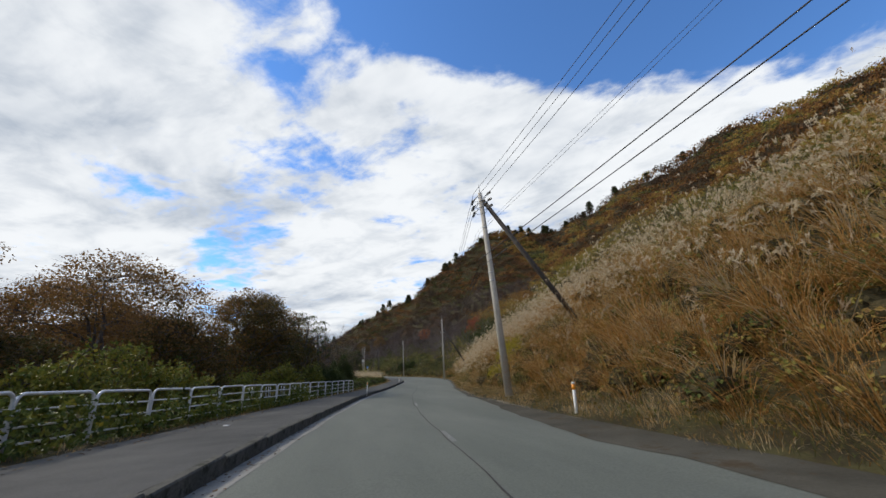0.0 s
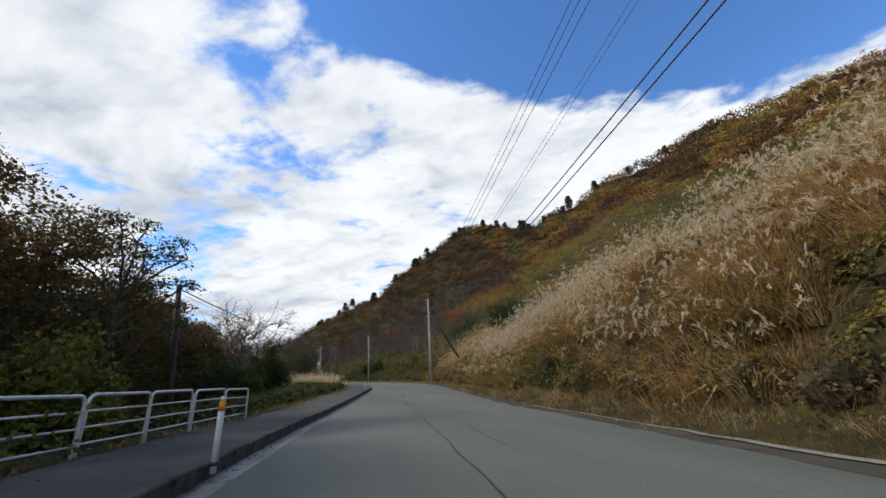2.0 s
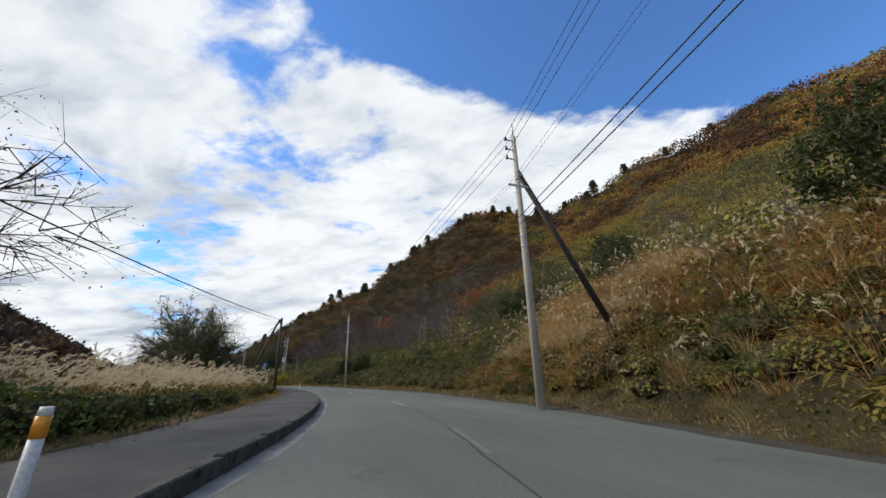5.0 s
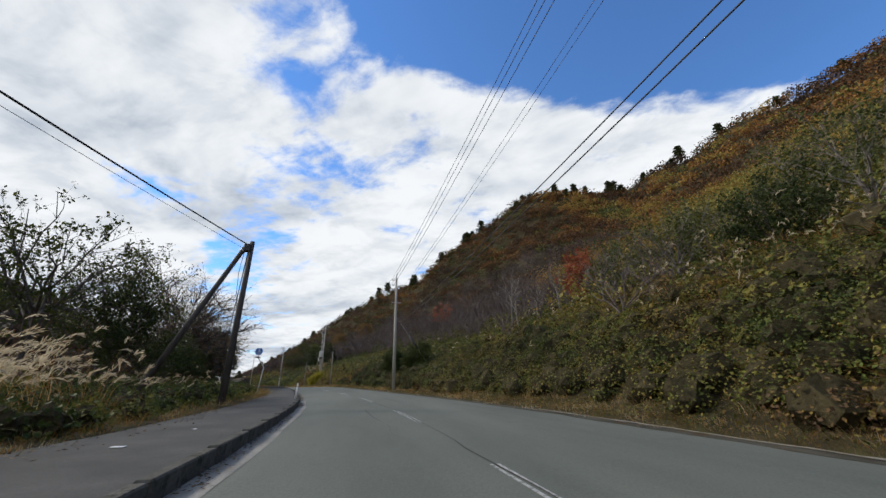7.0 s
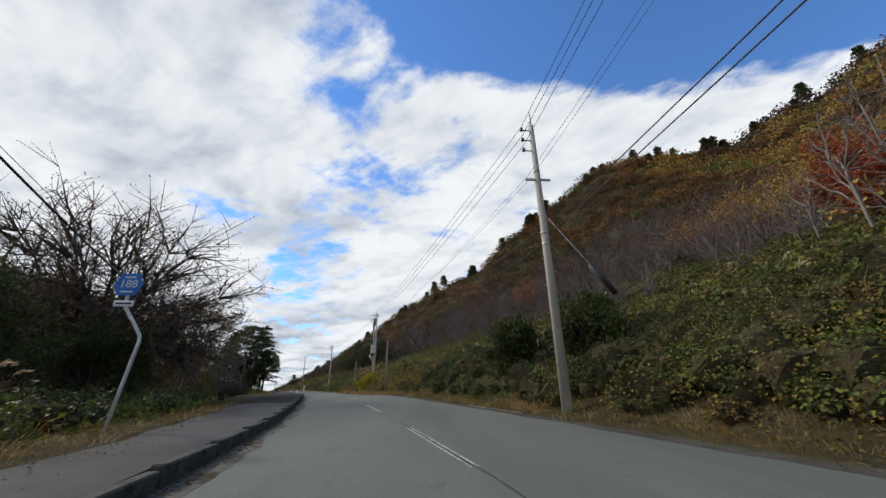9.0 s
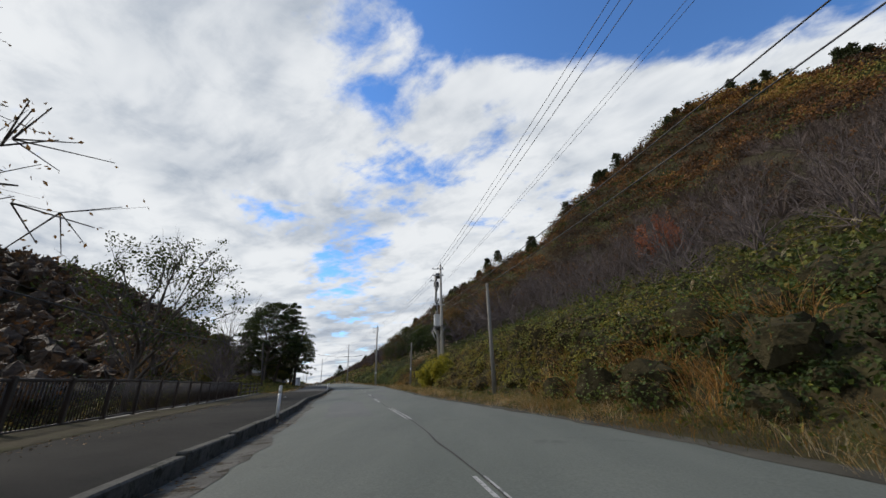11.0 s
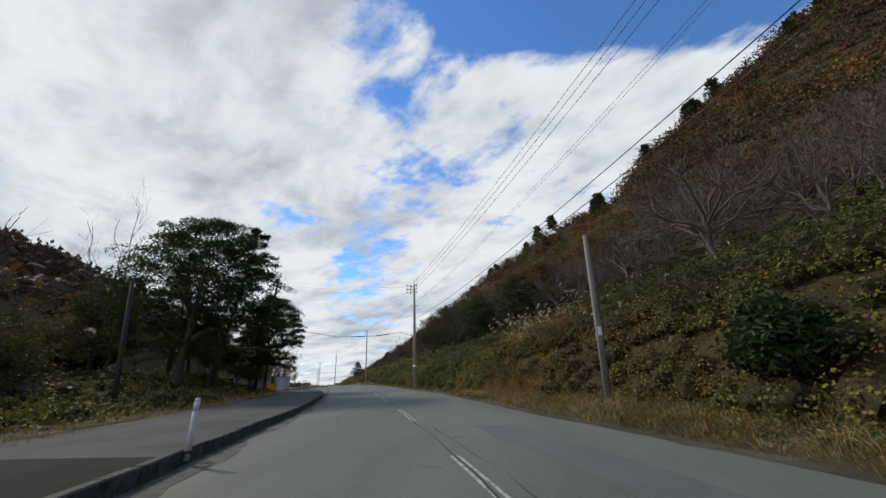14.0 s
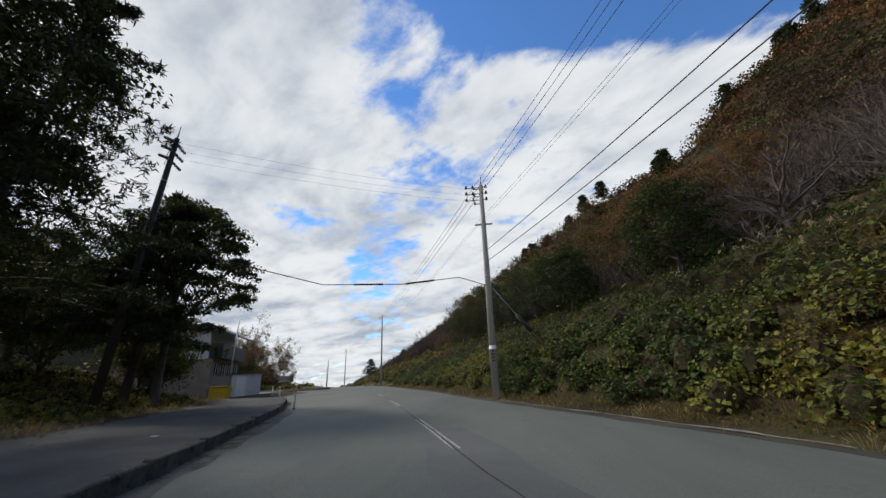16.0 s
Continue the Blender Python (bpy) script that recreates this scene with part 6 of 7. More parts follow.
def tree(name, at, height, spread, counts, r0, leaf_mat, label, per_end=0, leaf=0.2, seed=1, bark=BARK, tint=0.5, droop=0.0, lean=(0, 0), first=0.28, jitter=0.22, keep=1.0, group="roadside trees", leaf_droop=0.3, sides=6, fine=1.0, level=0.75, reach=1.0):
    """A tree with trunk and limbs and, where it has leaves, a crown."""
    rng = np.random.default_rng(seed)
    ob = thing(name, at, label, "tree", group)
    segs, ends = grow(rng, height, spread, counts, r0, lean, first, droop, level, reach)
    a, b = np.array([s[0] for s in segs]), np.array([s[1] for s in segs])
    ra, rb = np.array([s[2] for s in segs]), np.array([s[3] for s in segs])
    lv = np.array([s[4] for s in segs])
    a[0] -= np.array([0, 0, 0.5])
    big = lv <= 1
    part("trunk", mesh_of("trunk", *seg_arrays(a[big], b[big], ra[big], rb[big], sides), bark, flat=False), bark, ob)
    thin = lv >= 2
    e_, g_, w_ = a[thin], b[thin], ra[thin][:, None] * 2 * fine
    s_ = unit(np.cross(g_ - e_, rng.normal(size=e_.shape))) * w_ * 0.5
    v3 = np.stack([e_ - s_, e_ + s_, g_ + s_ * 0.5, g_ - s_ * 0.5], 1).reshape(-1, 3)
    f3 = np.arange(len(v3)).reshape(-1, 4)
    tagged(part("twigwork", mesh_of("twigwork", v3, f3, bark), bark, ob), kind="stuff")
    if per_end:
        e = ends[rng.random(len(ends)) < keep]
        p = np.repeat(e, per_end, 0) + np.clip(rng.normal(0, 1, (len(e) * per_end, 3)), -1.3, 1.3) * jitter
        v, f = leaf_arrays(p, leaf, rng, leaf_droop, 0.55)
        part("crown", mesh_of("crown", v, f, leaf_mat, np.repeat(np.clip(rng.normal(tint, 0.12, len(p)), 0, 1), 4)), leaf_mat, ob)
    return ob


def layered_tree(name, at, height, spread, r0, leaf_mat, label, pads=60, per=100, leaf=0.13, seed=1, tint=0.5, base=0.34, lean=(0, 0), pad=0.25, flat=0.3, stems=1, group="roadside trees", warm=0.25, bark=BARK):
    """A broad tree whose leaves lie in flat layers on a dome of spreading limbs."""
    rng = np.random.default_rng(seed)
    ob = thing(name, at, label, "tree", group)
    slant = np.array([lean[0], lean[1], 0.0])
    A, B, RA, RB = [], [], [], []
    knots = []

    def arm(p, q, lift, ra, rb, n, wob):
        ctrl = (p + q) / 2 + np.array([0, 0, lift]) + rng.normal(0, wob, 3)
        last, out = p, []
        for i in range(1, n + 1):
            u = i / n
            c = (1 - u) ** 2 * p + 2 * u * (1 - u) * ctrl + u * u * q + (rng.normal(0, wob * 0.3, 3) if i < n else 0)
            A.append(last), B.append(c), RA.append(ra + (rb - ra) * (i - 1) / n), RB.append(ra + (rb - ra) * u)
            out.append(c)
            last = c
        return out

    low = height * base
    for k in range(stems):
        foot = np.array([0, 0, -0.5]) + (rng.normal(0, 0.5, 3) * [1, 1, 0] if stems > 1 else 0)
        crown_top = slant * height + np.array([rng.normal(0, 0.1) * spread, rng.normal(0, 0.1) * spread, height * rng.uniform(0.75, 0.88)])
        stem = arm(foot, crown_top, 0, r0, 0.035, 9, height * 0.02)
        knots += stem[3:]
        m = max(4, 11 // stems)
        for i in range(m):
            a = i * 2.4 + rng.uniform(-0.4, 0.4) + k
            z = rng.uniform(0.1, 0.8)
            q = slant * height + np.array([math.cos(a), math.sin(a), 0]) * spread * math.sqrt(1 - z * z) * rng.uniform(0.7, 0.9) + np.array([0, 0, low + (height - low) * z])
            p = stem[min(8, 2 + int(z * 5))]
            knots += arm(p, q, np.linalg.norm(q - p) * 0.13, r0 * 0.5, 0.03, 6, np.linalg.norm(q - p) * 0.06)
    n_main = len(A)
    knots = np.array(knots)
    z = (np.arange(pads) + rng.uniform(0, 1, pads)) / pads * 0.94 + 0.05
    a = np.arange(pads) * 2.4 + rng.uniform(-0.5, 0.5, pads)
    rad = spread * np.sqrt(1 - z**2.4) * np.sqrt(rng.uniform(0.3, 1.0, pads)) * (0.9 + 0.16 * np.sin(a * 3 + seed))
    c = slant * height + np.stack([np.cos(a) * rad, np.sin(a) * rad, low + (height - low) * z * rng.uniform(0.93, 1.04, pads)], 1)
    pr = spread * pad * rng.uniform(0.7, 1.25, pads)
    for i in range(pads):
        gap = c[i] - knots
        cost = np.linalg.norm(gap, axis=1) + np.where(gap[:, 2] < 0, -gap[:, 2] * 1.5, 0)
        p = knots[np.argmin(cost)]
        arm(p, c[i], 0.1 * np.linalg.norm(c[i] - p), 0.028, 0.012, 4, 0.08 * np.linalg.norm(c[i] - p))
        for j in range(9):
            b = rng.uniform(0, math.tau)
            e = c[i] + np.array([math.cos(b), math.sin(b), rng.uniform(-0.2, 0.25)]) * pr[i] * rng.uniform(0.6, 1.05)
            A.append(c[i] + (p - c[i]) * rng.uniform(0, 0.4)), B.append(e), RA.append(0.011), RB.append(0.005)
    A, B, RA, RB = np.array(A), np.array(B), np.array(RA), np.array(RB)
    part("trunk", mesh_of("trunk", *seg_arrays(A[:n_main], B[:n_main], RA[:n_main], RB[:n_main], 7), bark, flat=False), bark, ob)
    tagged(part("twigwork", mesh_of("twigwork", *seg_arrays(A[n_main:], B[n_main:], RA[n_main:], RB[n_main:], 3), bark), bark, ob), kind="stuff")
    a = rng.uniform(0, math.tau, (pads, per))
    u = np.sqrt(rng.uniform(0, 1, (pads, per)))
    lobe = 0.8 + 0.25 * np.sin(a * 3 + np.arange(pads)[:, None])
    out = np.stack([np.cos(a), np.sin(a), np.zeros_like(a)], 2)
    p = c[:, None, :] + out * (u * lobe * pr[:, None])[:, :, None]
    p[:, :, 2] += (np.clip(rng.normal(0, 0.5, (pads, per)), -0.6, 0.6) * flat - 0.35 * u * u + 0.1) * pr[:, None]
    v, f = leaf_faced(p.reshape(-1, 3), leaf, rng, (out * u[:, :, None] * 0.5).reshape(-1, 3), 0.6, 0.6, 0.55, 0.5)
    tn = np.repeat(tint + warm * (z - 0.5) + rng.normal(0, 0.08, pads), per) + rng.normal(0, 0.06, pads * per)
    part("crown", mesh_of("crown", v, f, leaf_mat, np.repeat(np.clip(tn, 0, 1), 4)), leaf_mat, ob)
    return ob


def put(y, d):
    return spot(y, d, -0.1)


# brown autumn trees behind the railing
for i, (y, d, h, s, ti) in enumerate(((4, -22, 11.2, 6.2, 0.8), (13, -18, 10.6, 5.8, 0.75), (21, -23.5, 12.2, 6.8, 0.75), (27.5, -17.2, 11.2, 7.4, 0.75), (33, -24, 11.0, 6.8, 0.75),
                                    (36.5, -13.4, 10.6, 5.0, 0.6), (45.5, -15.5, 9, 4.6, 0.4), (53, -15.5, 8.4, 4.4, 0.4), (61, -16.5, 7.6, 4.2, 0.45), (42, -26, 10.5, 6, 0.7), (14, -28, 13, 6, 0.8))):
    layered_tree("autumn_tree", put(y, d), h, s, 0.2, LEAFBROWN, "spreading autumn tree with layers of thin brown leaves behind the railing", 110, 190, 0.18, 40 + i, ti - 0.12, 0.2, stems=1 + i % 2, pad=0.27, flat=0.42)
for i, (y, d, h, s) in enumerate(((34.5, -11.6, 9.4, 4.2), (41.5, -12.2, 9.4, 4.4), (48.5, -14.0, 8.6, 4.2), (55.5, -16, 7.6, 3.8), (26, -13.5, 7.0, 3.6), (18, -15, 5.6, 3.6), (10, -14.5, 5.0, 3.4))):
    layered_tree("dark_tree", put(y, d), h, s, 0.15, LEAFBROWN, "dense dark brown-leaved tree overhanging the railing", 90, 170, 0.155, 60 + i, 0.2, 0.16, pad=0.3, flat=0.4)
layered_tree("dark_tree", put(41, -9.8), 8.8, 3.0, 0.12, LEAFGREEN, "slender tree with sparse green-brown leaves beside the pavement", 34, 90, 0.14, 69, 0.35, 0.45, pad=0.24, flat=0.3)
for i, (y, d, h, s) in enumerate(((63.5, -11.2, 4.6, 1.7), (58, -11.5, 3.6, 2.2), (69, -12.5, 3.2, 2.2), (52.5, -9.8, 3.0, 2.0))):
    tree("ivy_tree", put(y, d), h, s, (14, 10, 5), 0.1, LEAFGREEN, "stump overgrown by dark green ivy and vines", 14, 0.14, 75 + i, BARK, 0.25, first=0.1, jitter=0.26)
# nearly bare spreading trees
for i, (y, d, h, s, n) in enumerate(((73.7, -17.6, 10.6, 8.0, 2), (82, -23, 9.5, 6.0, 2), (66, -24, 10, 6, 2))):
    tree("bare_tree", put(y, d), h, s, (26, 16, 10), 0.19, LEAFBROWN, "nearly bare spreading tree with a few brown leaves", 2, 0.1, 80 + i, BARK, 0.75, first=0.2, keep=0.6, jitter=0.1, level=1.35, reach=1.25, fine=1.8, droop=0.35)
tree("ivy_tree", put(113.5, -13.3), 8.8, 4.2, (14, 10, 5), 0.15, LEAFGREEN, "small tree with sparse green leaves above the bushes", 5, 0.16, 90, BARK, 0.45, keep=0.7)
tree("ivy_tree", put(107.5, -13.6), 9.0, 4.6, (16, 10, 5), 0.14, LEAFGREEN, "small tree with bare upper twigs and green leaves", 5, 0.18, 91, BARK, 0.4, keep=0.5, jitter=0.1)
tree("dark_tree", put(111, -11.4), 6.0, 3.1, (12, 9, 5), 0.12, LEAFGREEN, "dense dark green small tree beside a timber pole", 7, 0.15, 92, BARK, 0.2, first=0.1)
tree("cherry_tree", Vector((-8.6, 137.0, -0.3)), 13.8, 8.2, (40, 18, 10), 0.3, LEAFBROWN, "wide cherry tree with mostly bare arching branches", 2, 0.12, 95, BARK, 0.75, first=0.2, keep=0.8, jitter=0.07, droop=0.45, fine=2.6, level=1.5, reach=1.2)
tree("dark_tree", put(126, -12.5), 5.0, 2.8, (12, 9, 5), 0.12, LEAFGREEN, "dense dark green small tree above the bushes", 7, 0.15, 96, BARK, 0.25, first=0.1)
tree("dark_tree", put(133, -12), 4.6, 2.6, (12, 9, 5), 0.12, LEAFGREEN, "dense dark green small tree above the bushes", 7, 0.15, 97, BARK, 0.25, first=0.1)
tree("walnut_tree", Vector((-19.8, 168.3, -2.6)), 18.5, 7.4, (15, 10, 5), 0.26, LEAFGREEN, "tall open tree with drooping clusters of green leaves", 6, 0.28, 98, BARK, 0.35, keep=0.48, first=0.35, jitter=0.28, leaf_droop=0.8, fine=1.5)
tree("walnut_tree", Vector((-26, 178, -2.6)), 11.5, 5.6, (13, 9, 5), 0.22, LEAFBROWN, "tall open tree with brown leaves beyond the guard rail", 3, 0.17, 99, BARK, 0.6, keep=0.7)
for i, (x, y, h) in enumerate(((-17, 175, 7.5), (-20, 181, 8.5), (-24, 187, 9.5), (-35.7, 206.1, 16), (-30, 191, 9))):
    tree("bare_tree", (x, y, float(ground_z(x, y)[0]) - 0.1), h, h * 0.4, (11, 9, 5), 0.12, LEAFBROWN, "bare pale-branched tree beside the guard rail", 0, 0.12, 110 + i, TWIG, 0.6, first=0.25)
# dense stand of trees beside the far bend
for i, (x, y, h, s, ti) in enumerate(((-27.6, 204.4, 14.2, 6.2, 0.2), (-37.5, 206.5, 8.0, 3.8, 0.6), (-36.5, 217, 8.0, 4.0, 0.5), (-26.9, 216.4, 10.4, 4.3, 0.4))):
    layered_tree("dark_tree", (x, y, float(ground_z(x, y)[0]) - 0.1), h, s, 0.34 if i == 0 else 0.24, LEAFGREEN, "tall dark-leaved roadside tree with spreading limbs", 150 if i == 0 else 80, 260, 0.18, 120 + i, ti, 0.34 if i == 0 else 0.46 if i == 3 else 0.2, pad=0.23, flat=0.2, lean=(0.05, 0) if i == 0 else (0, 0), warm=0.15)
for i, (x, y, r, ti) in enumerate(((-33, 196, 2.6, 0.55), (-29.5, 193, 2.2, 0.6), (-37, 199, 3.2, 0.5), (-32.5, 215.5, 3.0, 0.5), (-31.5, 221.0, 2.6, 0.5), (-34.5, 223.0, 2.8, 0.4))):
    tree("autumn_tree", (x, y, float(ground_z(x, y)[0]) - 0.1), r * 2.1, r, (12, 9, 5), 0.1, LEAFGREEN, "leafy yellow-green sapling thicket beside the pavement", 6, 0.18, 130 + i, BARK, 0.7, first=0.1)


def conifer(at, height, spread, seed, label, lean=(0, 0), bare=0.3, mat=NEEDLES, name="larch_tree", dens=1.0, tuft=3, needle=0.26, taper=0.75):
    """A straight trunk with whorls of long drooping limbs and tufts of needles."""
    rng = np.random.default_rng(seed)
    ob = thing(name, at, label, "tree", "conifers")
    top = np.array([lean[0] * height, lean[1] * height, height])
    part("trunk", rod(bmesh.new(), (0, 0, -0.5), top, height * 0.017 + 0.04, 0.02, 10), BARK, ob)
    A, B, RA, RB, T = [], [], [], [], []
    h = height * bare
    while h < height * 0.98:
        k = h / height
        reach = spread * (1 - (k - bare) / (1 - bare)) ** taper * rng.uniform(0.75, 1.1) + 0.25
        for j in range(rng.integers(3, 6)):
            a = rng.uniform(0, math.tau)
            p = top * k
            d = np.array([math.cos(a), math.sin(a), rng.uniform(-0.05, 0.3)])
            n = 6
            for i in range(n):
                d = d + np.array([rng.normal(0, 0.1), rng.normal(0, 0.1), -0.05])
                d /= np.linalg.norm(d)
                q = p + d * reach / n
                r = 0.03 * (1 - i / n) * (reach / spread + 0.3) + 0.006
                A.append(p), B.append(q), RA.append(r), RB.append(r * 0.8)
                for _ in range(2):
                    sd_ = np.cross(d, [0, 0, 1.0]) * rng.choice([-1, 1]) + d * 0.5 + np.array([0, 0, -0.15])
                    t = q + sd_ / np.linalg.norm(sd_) * reach * rng.uniform(0.12, 0.3) * (1 - 0.5 * i / n)
                    A.append(q), B.append(t), RA.append(0.009), RB.append(0.005)
                    for u in np.linspace(0.2, 1, 4):
                        T.append(q + (t - q) * u)
                p = q
        h += height * rng.uniform(0.028, 0.05)
    tagged(part("twigwork", mesh_of("twigwork", *seg_arrays(np.array(A), np.array(B), np.array(RA) * (1 if needle < 0.5 else 2), np.array(RB), 3), BARK), BARK, ob), kind="stuff")
    T = np.array(T)
    T = T[rng.random(len(T)) < dens]
    p = np.repeat(T, tuft, 0) + rng.normal(0, 0.05, (len(T) * tuft, 3))
    v, f = leaf_arrays(p, needle, rng, 0.15, 0.22 if needle < 0.5 else 0.5)
    part("needle_crown", mesh_of("needle_crown", v, f, mat, np.repeat(np.clip(rng.normal(0.4, 0.15, len(p)), 0, 1), 4)), mat, ob)
    return ob


conifer((-27.6, 208.4, float(ground_z(-27.6, 208.4)[0])), 15.0, 6.0, 140, "tall dark larch with drooping limbs leaning over the verge", (0.2, -0.02), 0.2, tuft=6)
conifer((-27.6, 215.4, float(ground_z(-27.6, 215.4)[0])), 10.5, 3.6, 141, "dark larch with layered limbs beside the bend", (0.1, 0.0), 0.28, tuft=6)
conifer((-34.0, 211.0, float(ground_z(-34.0, 211.0)[0])), 13.0, 3.6, 142, "tall dark larch in the roadside stand", (0.03, 0.0), 0.2, tuft=6)

# pines along the crest
rng = np.random.default_rng(77)
pine = conifer((107, 274, 104), 8.0, 2.9, 150, "dark pine with an open crown on the mountain crest", (0.05, 0), 0.14, NEEDLES, "ridge_pine", 0.42, 1, 0.7, 0.4)
for k in range(46):
    u = rng.uniform(1.6, 13.6)
    i = int(u)
    p = RIDGE[1 + i] + (RIDGE[2 + i] - RIDGE[1 + i]) * (u - i)
    x, y = p[0] + rng.uniform(-9, 2), p[1] + rng.uniform(-6, 3)
    s = rng.uniform(0.6, 1.05) * (1.0 if i < 9 else 0.75)
    copy_thing(pine, Matrix.Translation((x, y, float(ground_z(x, y)[0]) - 0.9)) @ Matrix.Rotation(rng.uniform(0, 6.3), 4, "Z") @ Matrix.Scale(s, 4))

# bare grey trees of the lower mountainside
kinds = []
for i, (h, s, cnt, bk) in enumerate(((6.0, 2.8, (8, 6, 5), TWIG), (6.8, 3.2, (9, 6, 5), TWIG), (5.2, 3.2, (8, 6, 5), TWIG), (7.0, 1.8, (8, 5, 4), PALEBARK))):
    kinds.append(tree("bare_tree", (0, 0, 0), h, s, cnt, 0.1, LEAFBROWN, "bare grey-brown tree on the mountainside", 0, 0.1, 160 + i, bk, 0.6, first=0.14 if i < 3 else 0.4, group="bare trees on the slope", sides=4))
first_used = [False] * 4


def bare_at(x, y, kind, s):
    m = Matrix.Translation((x, y, float(ground_z(x, y)[0]) - 0.15)) @ Matrix.Rotation(rng.uniform(0, 6.3), 4, "Z") @ Matrix.Scale(s, 4)
    if first_used[kind]:
        copy_thing(kinds[kind], m)
    else:
        kinds[kind].matrix_basis = m
        first_used[kind] = True


for y0, y1, t0, t1, n in ((112, 150, 16, 44, 52), (150, 200, 16, 44, 85), (196, 240, 15, 40, 50), (240, 330, 12, 30, 36), (66, 112, 14, 34, 12), (40, 70, 30, 46, 8)):
    x, y, t = field(rng, y0, y1, t0, t1, n)
    for a, b in zip(x, y):
        bare_at(float(a), float(b), int(rng.choice(4, p=(0.32, 0.3, 0.28, 0.1) if b < 140 else (0.34, 0.34, 0.32, 0))), rng.uniform(0.75, 1.15))
for x, y, k, s in ((13.4, 214.3, 2, 1.1), (4.1, 220.4, 2, 1.0), (22.5, 219, 0, 1.15), (27.3, 121.3, 3, 1.1), (29, 124, 3, 1.0), (25, 118, 0, 0.9), (33, 122, 3, 1.1), (26, 104, 2, 1.2), (30, 106, 2, 1.15)):
    bare_at(x, y, k, s)
for i, (x, y, h, w) in enumerate(((10.1, 208.7, 7.0, 4.6), (11.9, 199.7, 8.4, 6.2), (6.4, 221.3, 7.0, 4.6), (14.5, 203.5, 7.5, 5.0), (4.3, 229.0, 7.0, 4.4))):
    tree("bare_tree", (x, y, float(ground_z(x, y)[0]) - 0.2), h, w, (12, 10, 6), 0.2, LEAFBROWN, "wide leafless tree with thick grey limbs on the slope", 0, 0.1, 260 + i, TWIG, 0.6, first=0.24, group="bare trees on the slope", level=0.9, reach=1.2, fine=1.4)
layered_tree("leafy_bush", spot(195.9, float(off("R", 195.9)) + 4.2, 0), 1.3, 1.0, 0.03, LEAFBROWN, "low bush with orange-brown leaves on the bank", 16, 90, 0.1, 270, 0.9, 0.15, group="", pad=0.4, flat=0.5)
tree("red_tree", (44.6, 133.4, float(ground_z(44.6, 133.4)[0]) - 0.1), 7.6, 3.4, (12, 8, 5), 0.12, LEAFRED, "small tree with red autumn leaves on the slope", 8, 0.24, 170, PALEBARK, 0.5, first=0.15)
tree("red_tree", (42.6, 131.0, float(ground_z(42.6, 131.0)[0]) - 0.1), 6.2, 2.6, (12, 8, 5), 0.1, LEAFRED, "small tree with red autumn leaves on the slope", 8, 0.24, 171, PALEBARK, 0.6, first=0.15)
tree("red_tree", spot(186, 40, -0.1), 6.5, 3.4, (12, 8, 5), 0.12, LEAFRED, "tree with sparse orange-red leaves on the slope", 4, 0.24, 172, PALEBARK, 0.9, first=0.15)
for i, (y, t, h, ti, m, lb) in enumerate(((176.5, 1.9, 2.4, 0.5, LEAFYELLOW, "bush with large yellow-green leaves below the transformer pole"), (173.5, 2.6, 2.2, 0.5, LEAFYELLOW, "bush with large yellow-green leaves below the transformer pole"), (179.3, 2.3, 1.8, 0.5, LEAFYELLOW, "bush with large yellow-green leaves below the transformer pole"), (25.3, 3.4, 1.6, 0.6, LEAFYELLOW, "sprawling bush with bright yellow leaves in dry grass"), (22.6, 2.7, 1.4, 0.6, LEAFYELLOW, "sprawling bush with bright yellow leaves in dry grass"), (24.1, 1.8, 0.9, 0.6, LEAFYELLOW, "sprawling bush with bright yellow leaves in dry grass"), (26.1, 2.9, 1.1, 0.6, LEAFYELLOW, "sprawling bush with bright yellow leaves in dry grass"),
                                       (184, 2.6, 1.6, 0.1, LEAFGREEN, "dense dark green bush on the bank"), (133.0, 3.5, 3.0, 0.25, LEAFGREEN, "dense dark green bush on the bank"), (128.5, 4.5, 3.0, 0.3, LEAFGREEN, "dense dark green bush on the bank"), (66, 9, 4.5, 0.2, LEAFGREEN, "dark evergreen tree among pale grass"), (85, 15, 5.0, 0.15, LEAFGREEN, "dark evergreen tree on the slope"), (101, 15, 5.0, 0.15, LEAFGREEN, "dark evergreen tree on the slope"), (259.2, 30, 8, 0.15, LEAFGREEN, "dark round-crowned tree on the slope"), (252, 15, 8, 0.2, LEAFGREEN, "dark round-crowned tree on the slope"), (262, 12, 8, 0.3, LEAFGREEN, "dark round-crowned tree on the slope"))):
    p = spot(y, float(off("R", y)) + t, -0.1)
    tree("leafy_bush" if h < 4 else "evergreen_tree", p, h, h * 0.52, (12, 9, 5), 0.04 + h * 0.008, m, lb, 2 if ti == 0.6 else 5, 0.13 if ti == 0.6 else 0.19, 180 + i, BARK, ti, first=0.08, jitter=0.2, group="")
for i, (y, t, h, ti) in enumerate(((98, 17, 7.5, 0.5), (103, 22, 8, 0.6), (108, 16, 7, 0.55), (112, 24, 8, 0.6), (117, 19, 7, 0.5), (95, 26, 8, 0.55), (122, 27, 8, 0.6), (90, 20, 7, 0.5))):
    tree("slope_tree", spot(y, float(off("R", y)) + t, -0.1), h, h * 0.5, (12, 9, 5), 0.12, LEAFGREEN, "slender olive-leaved tree with pale limbs on the slope", 3, 0.22, 220 + i, PALEBARK, ti, first=0.2, keep=0.75, group="trees on the slope")
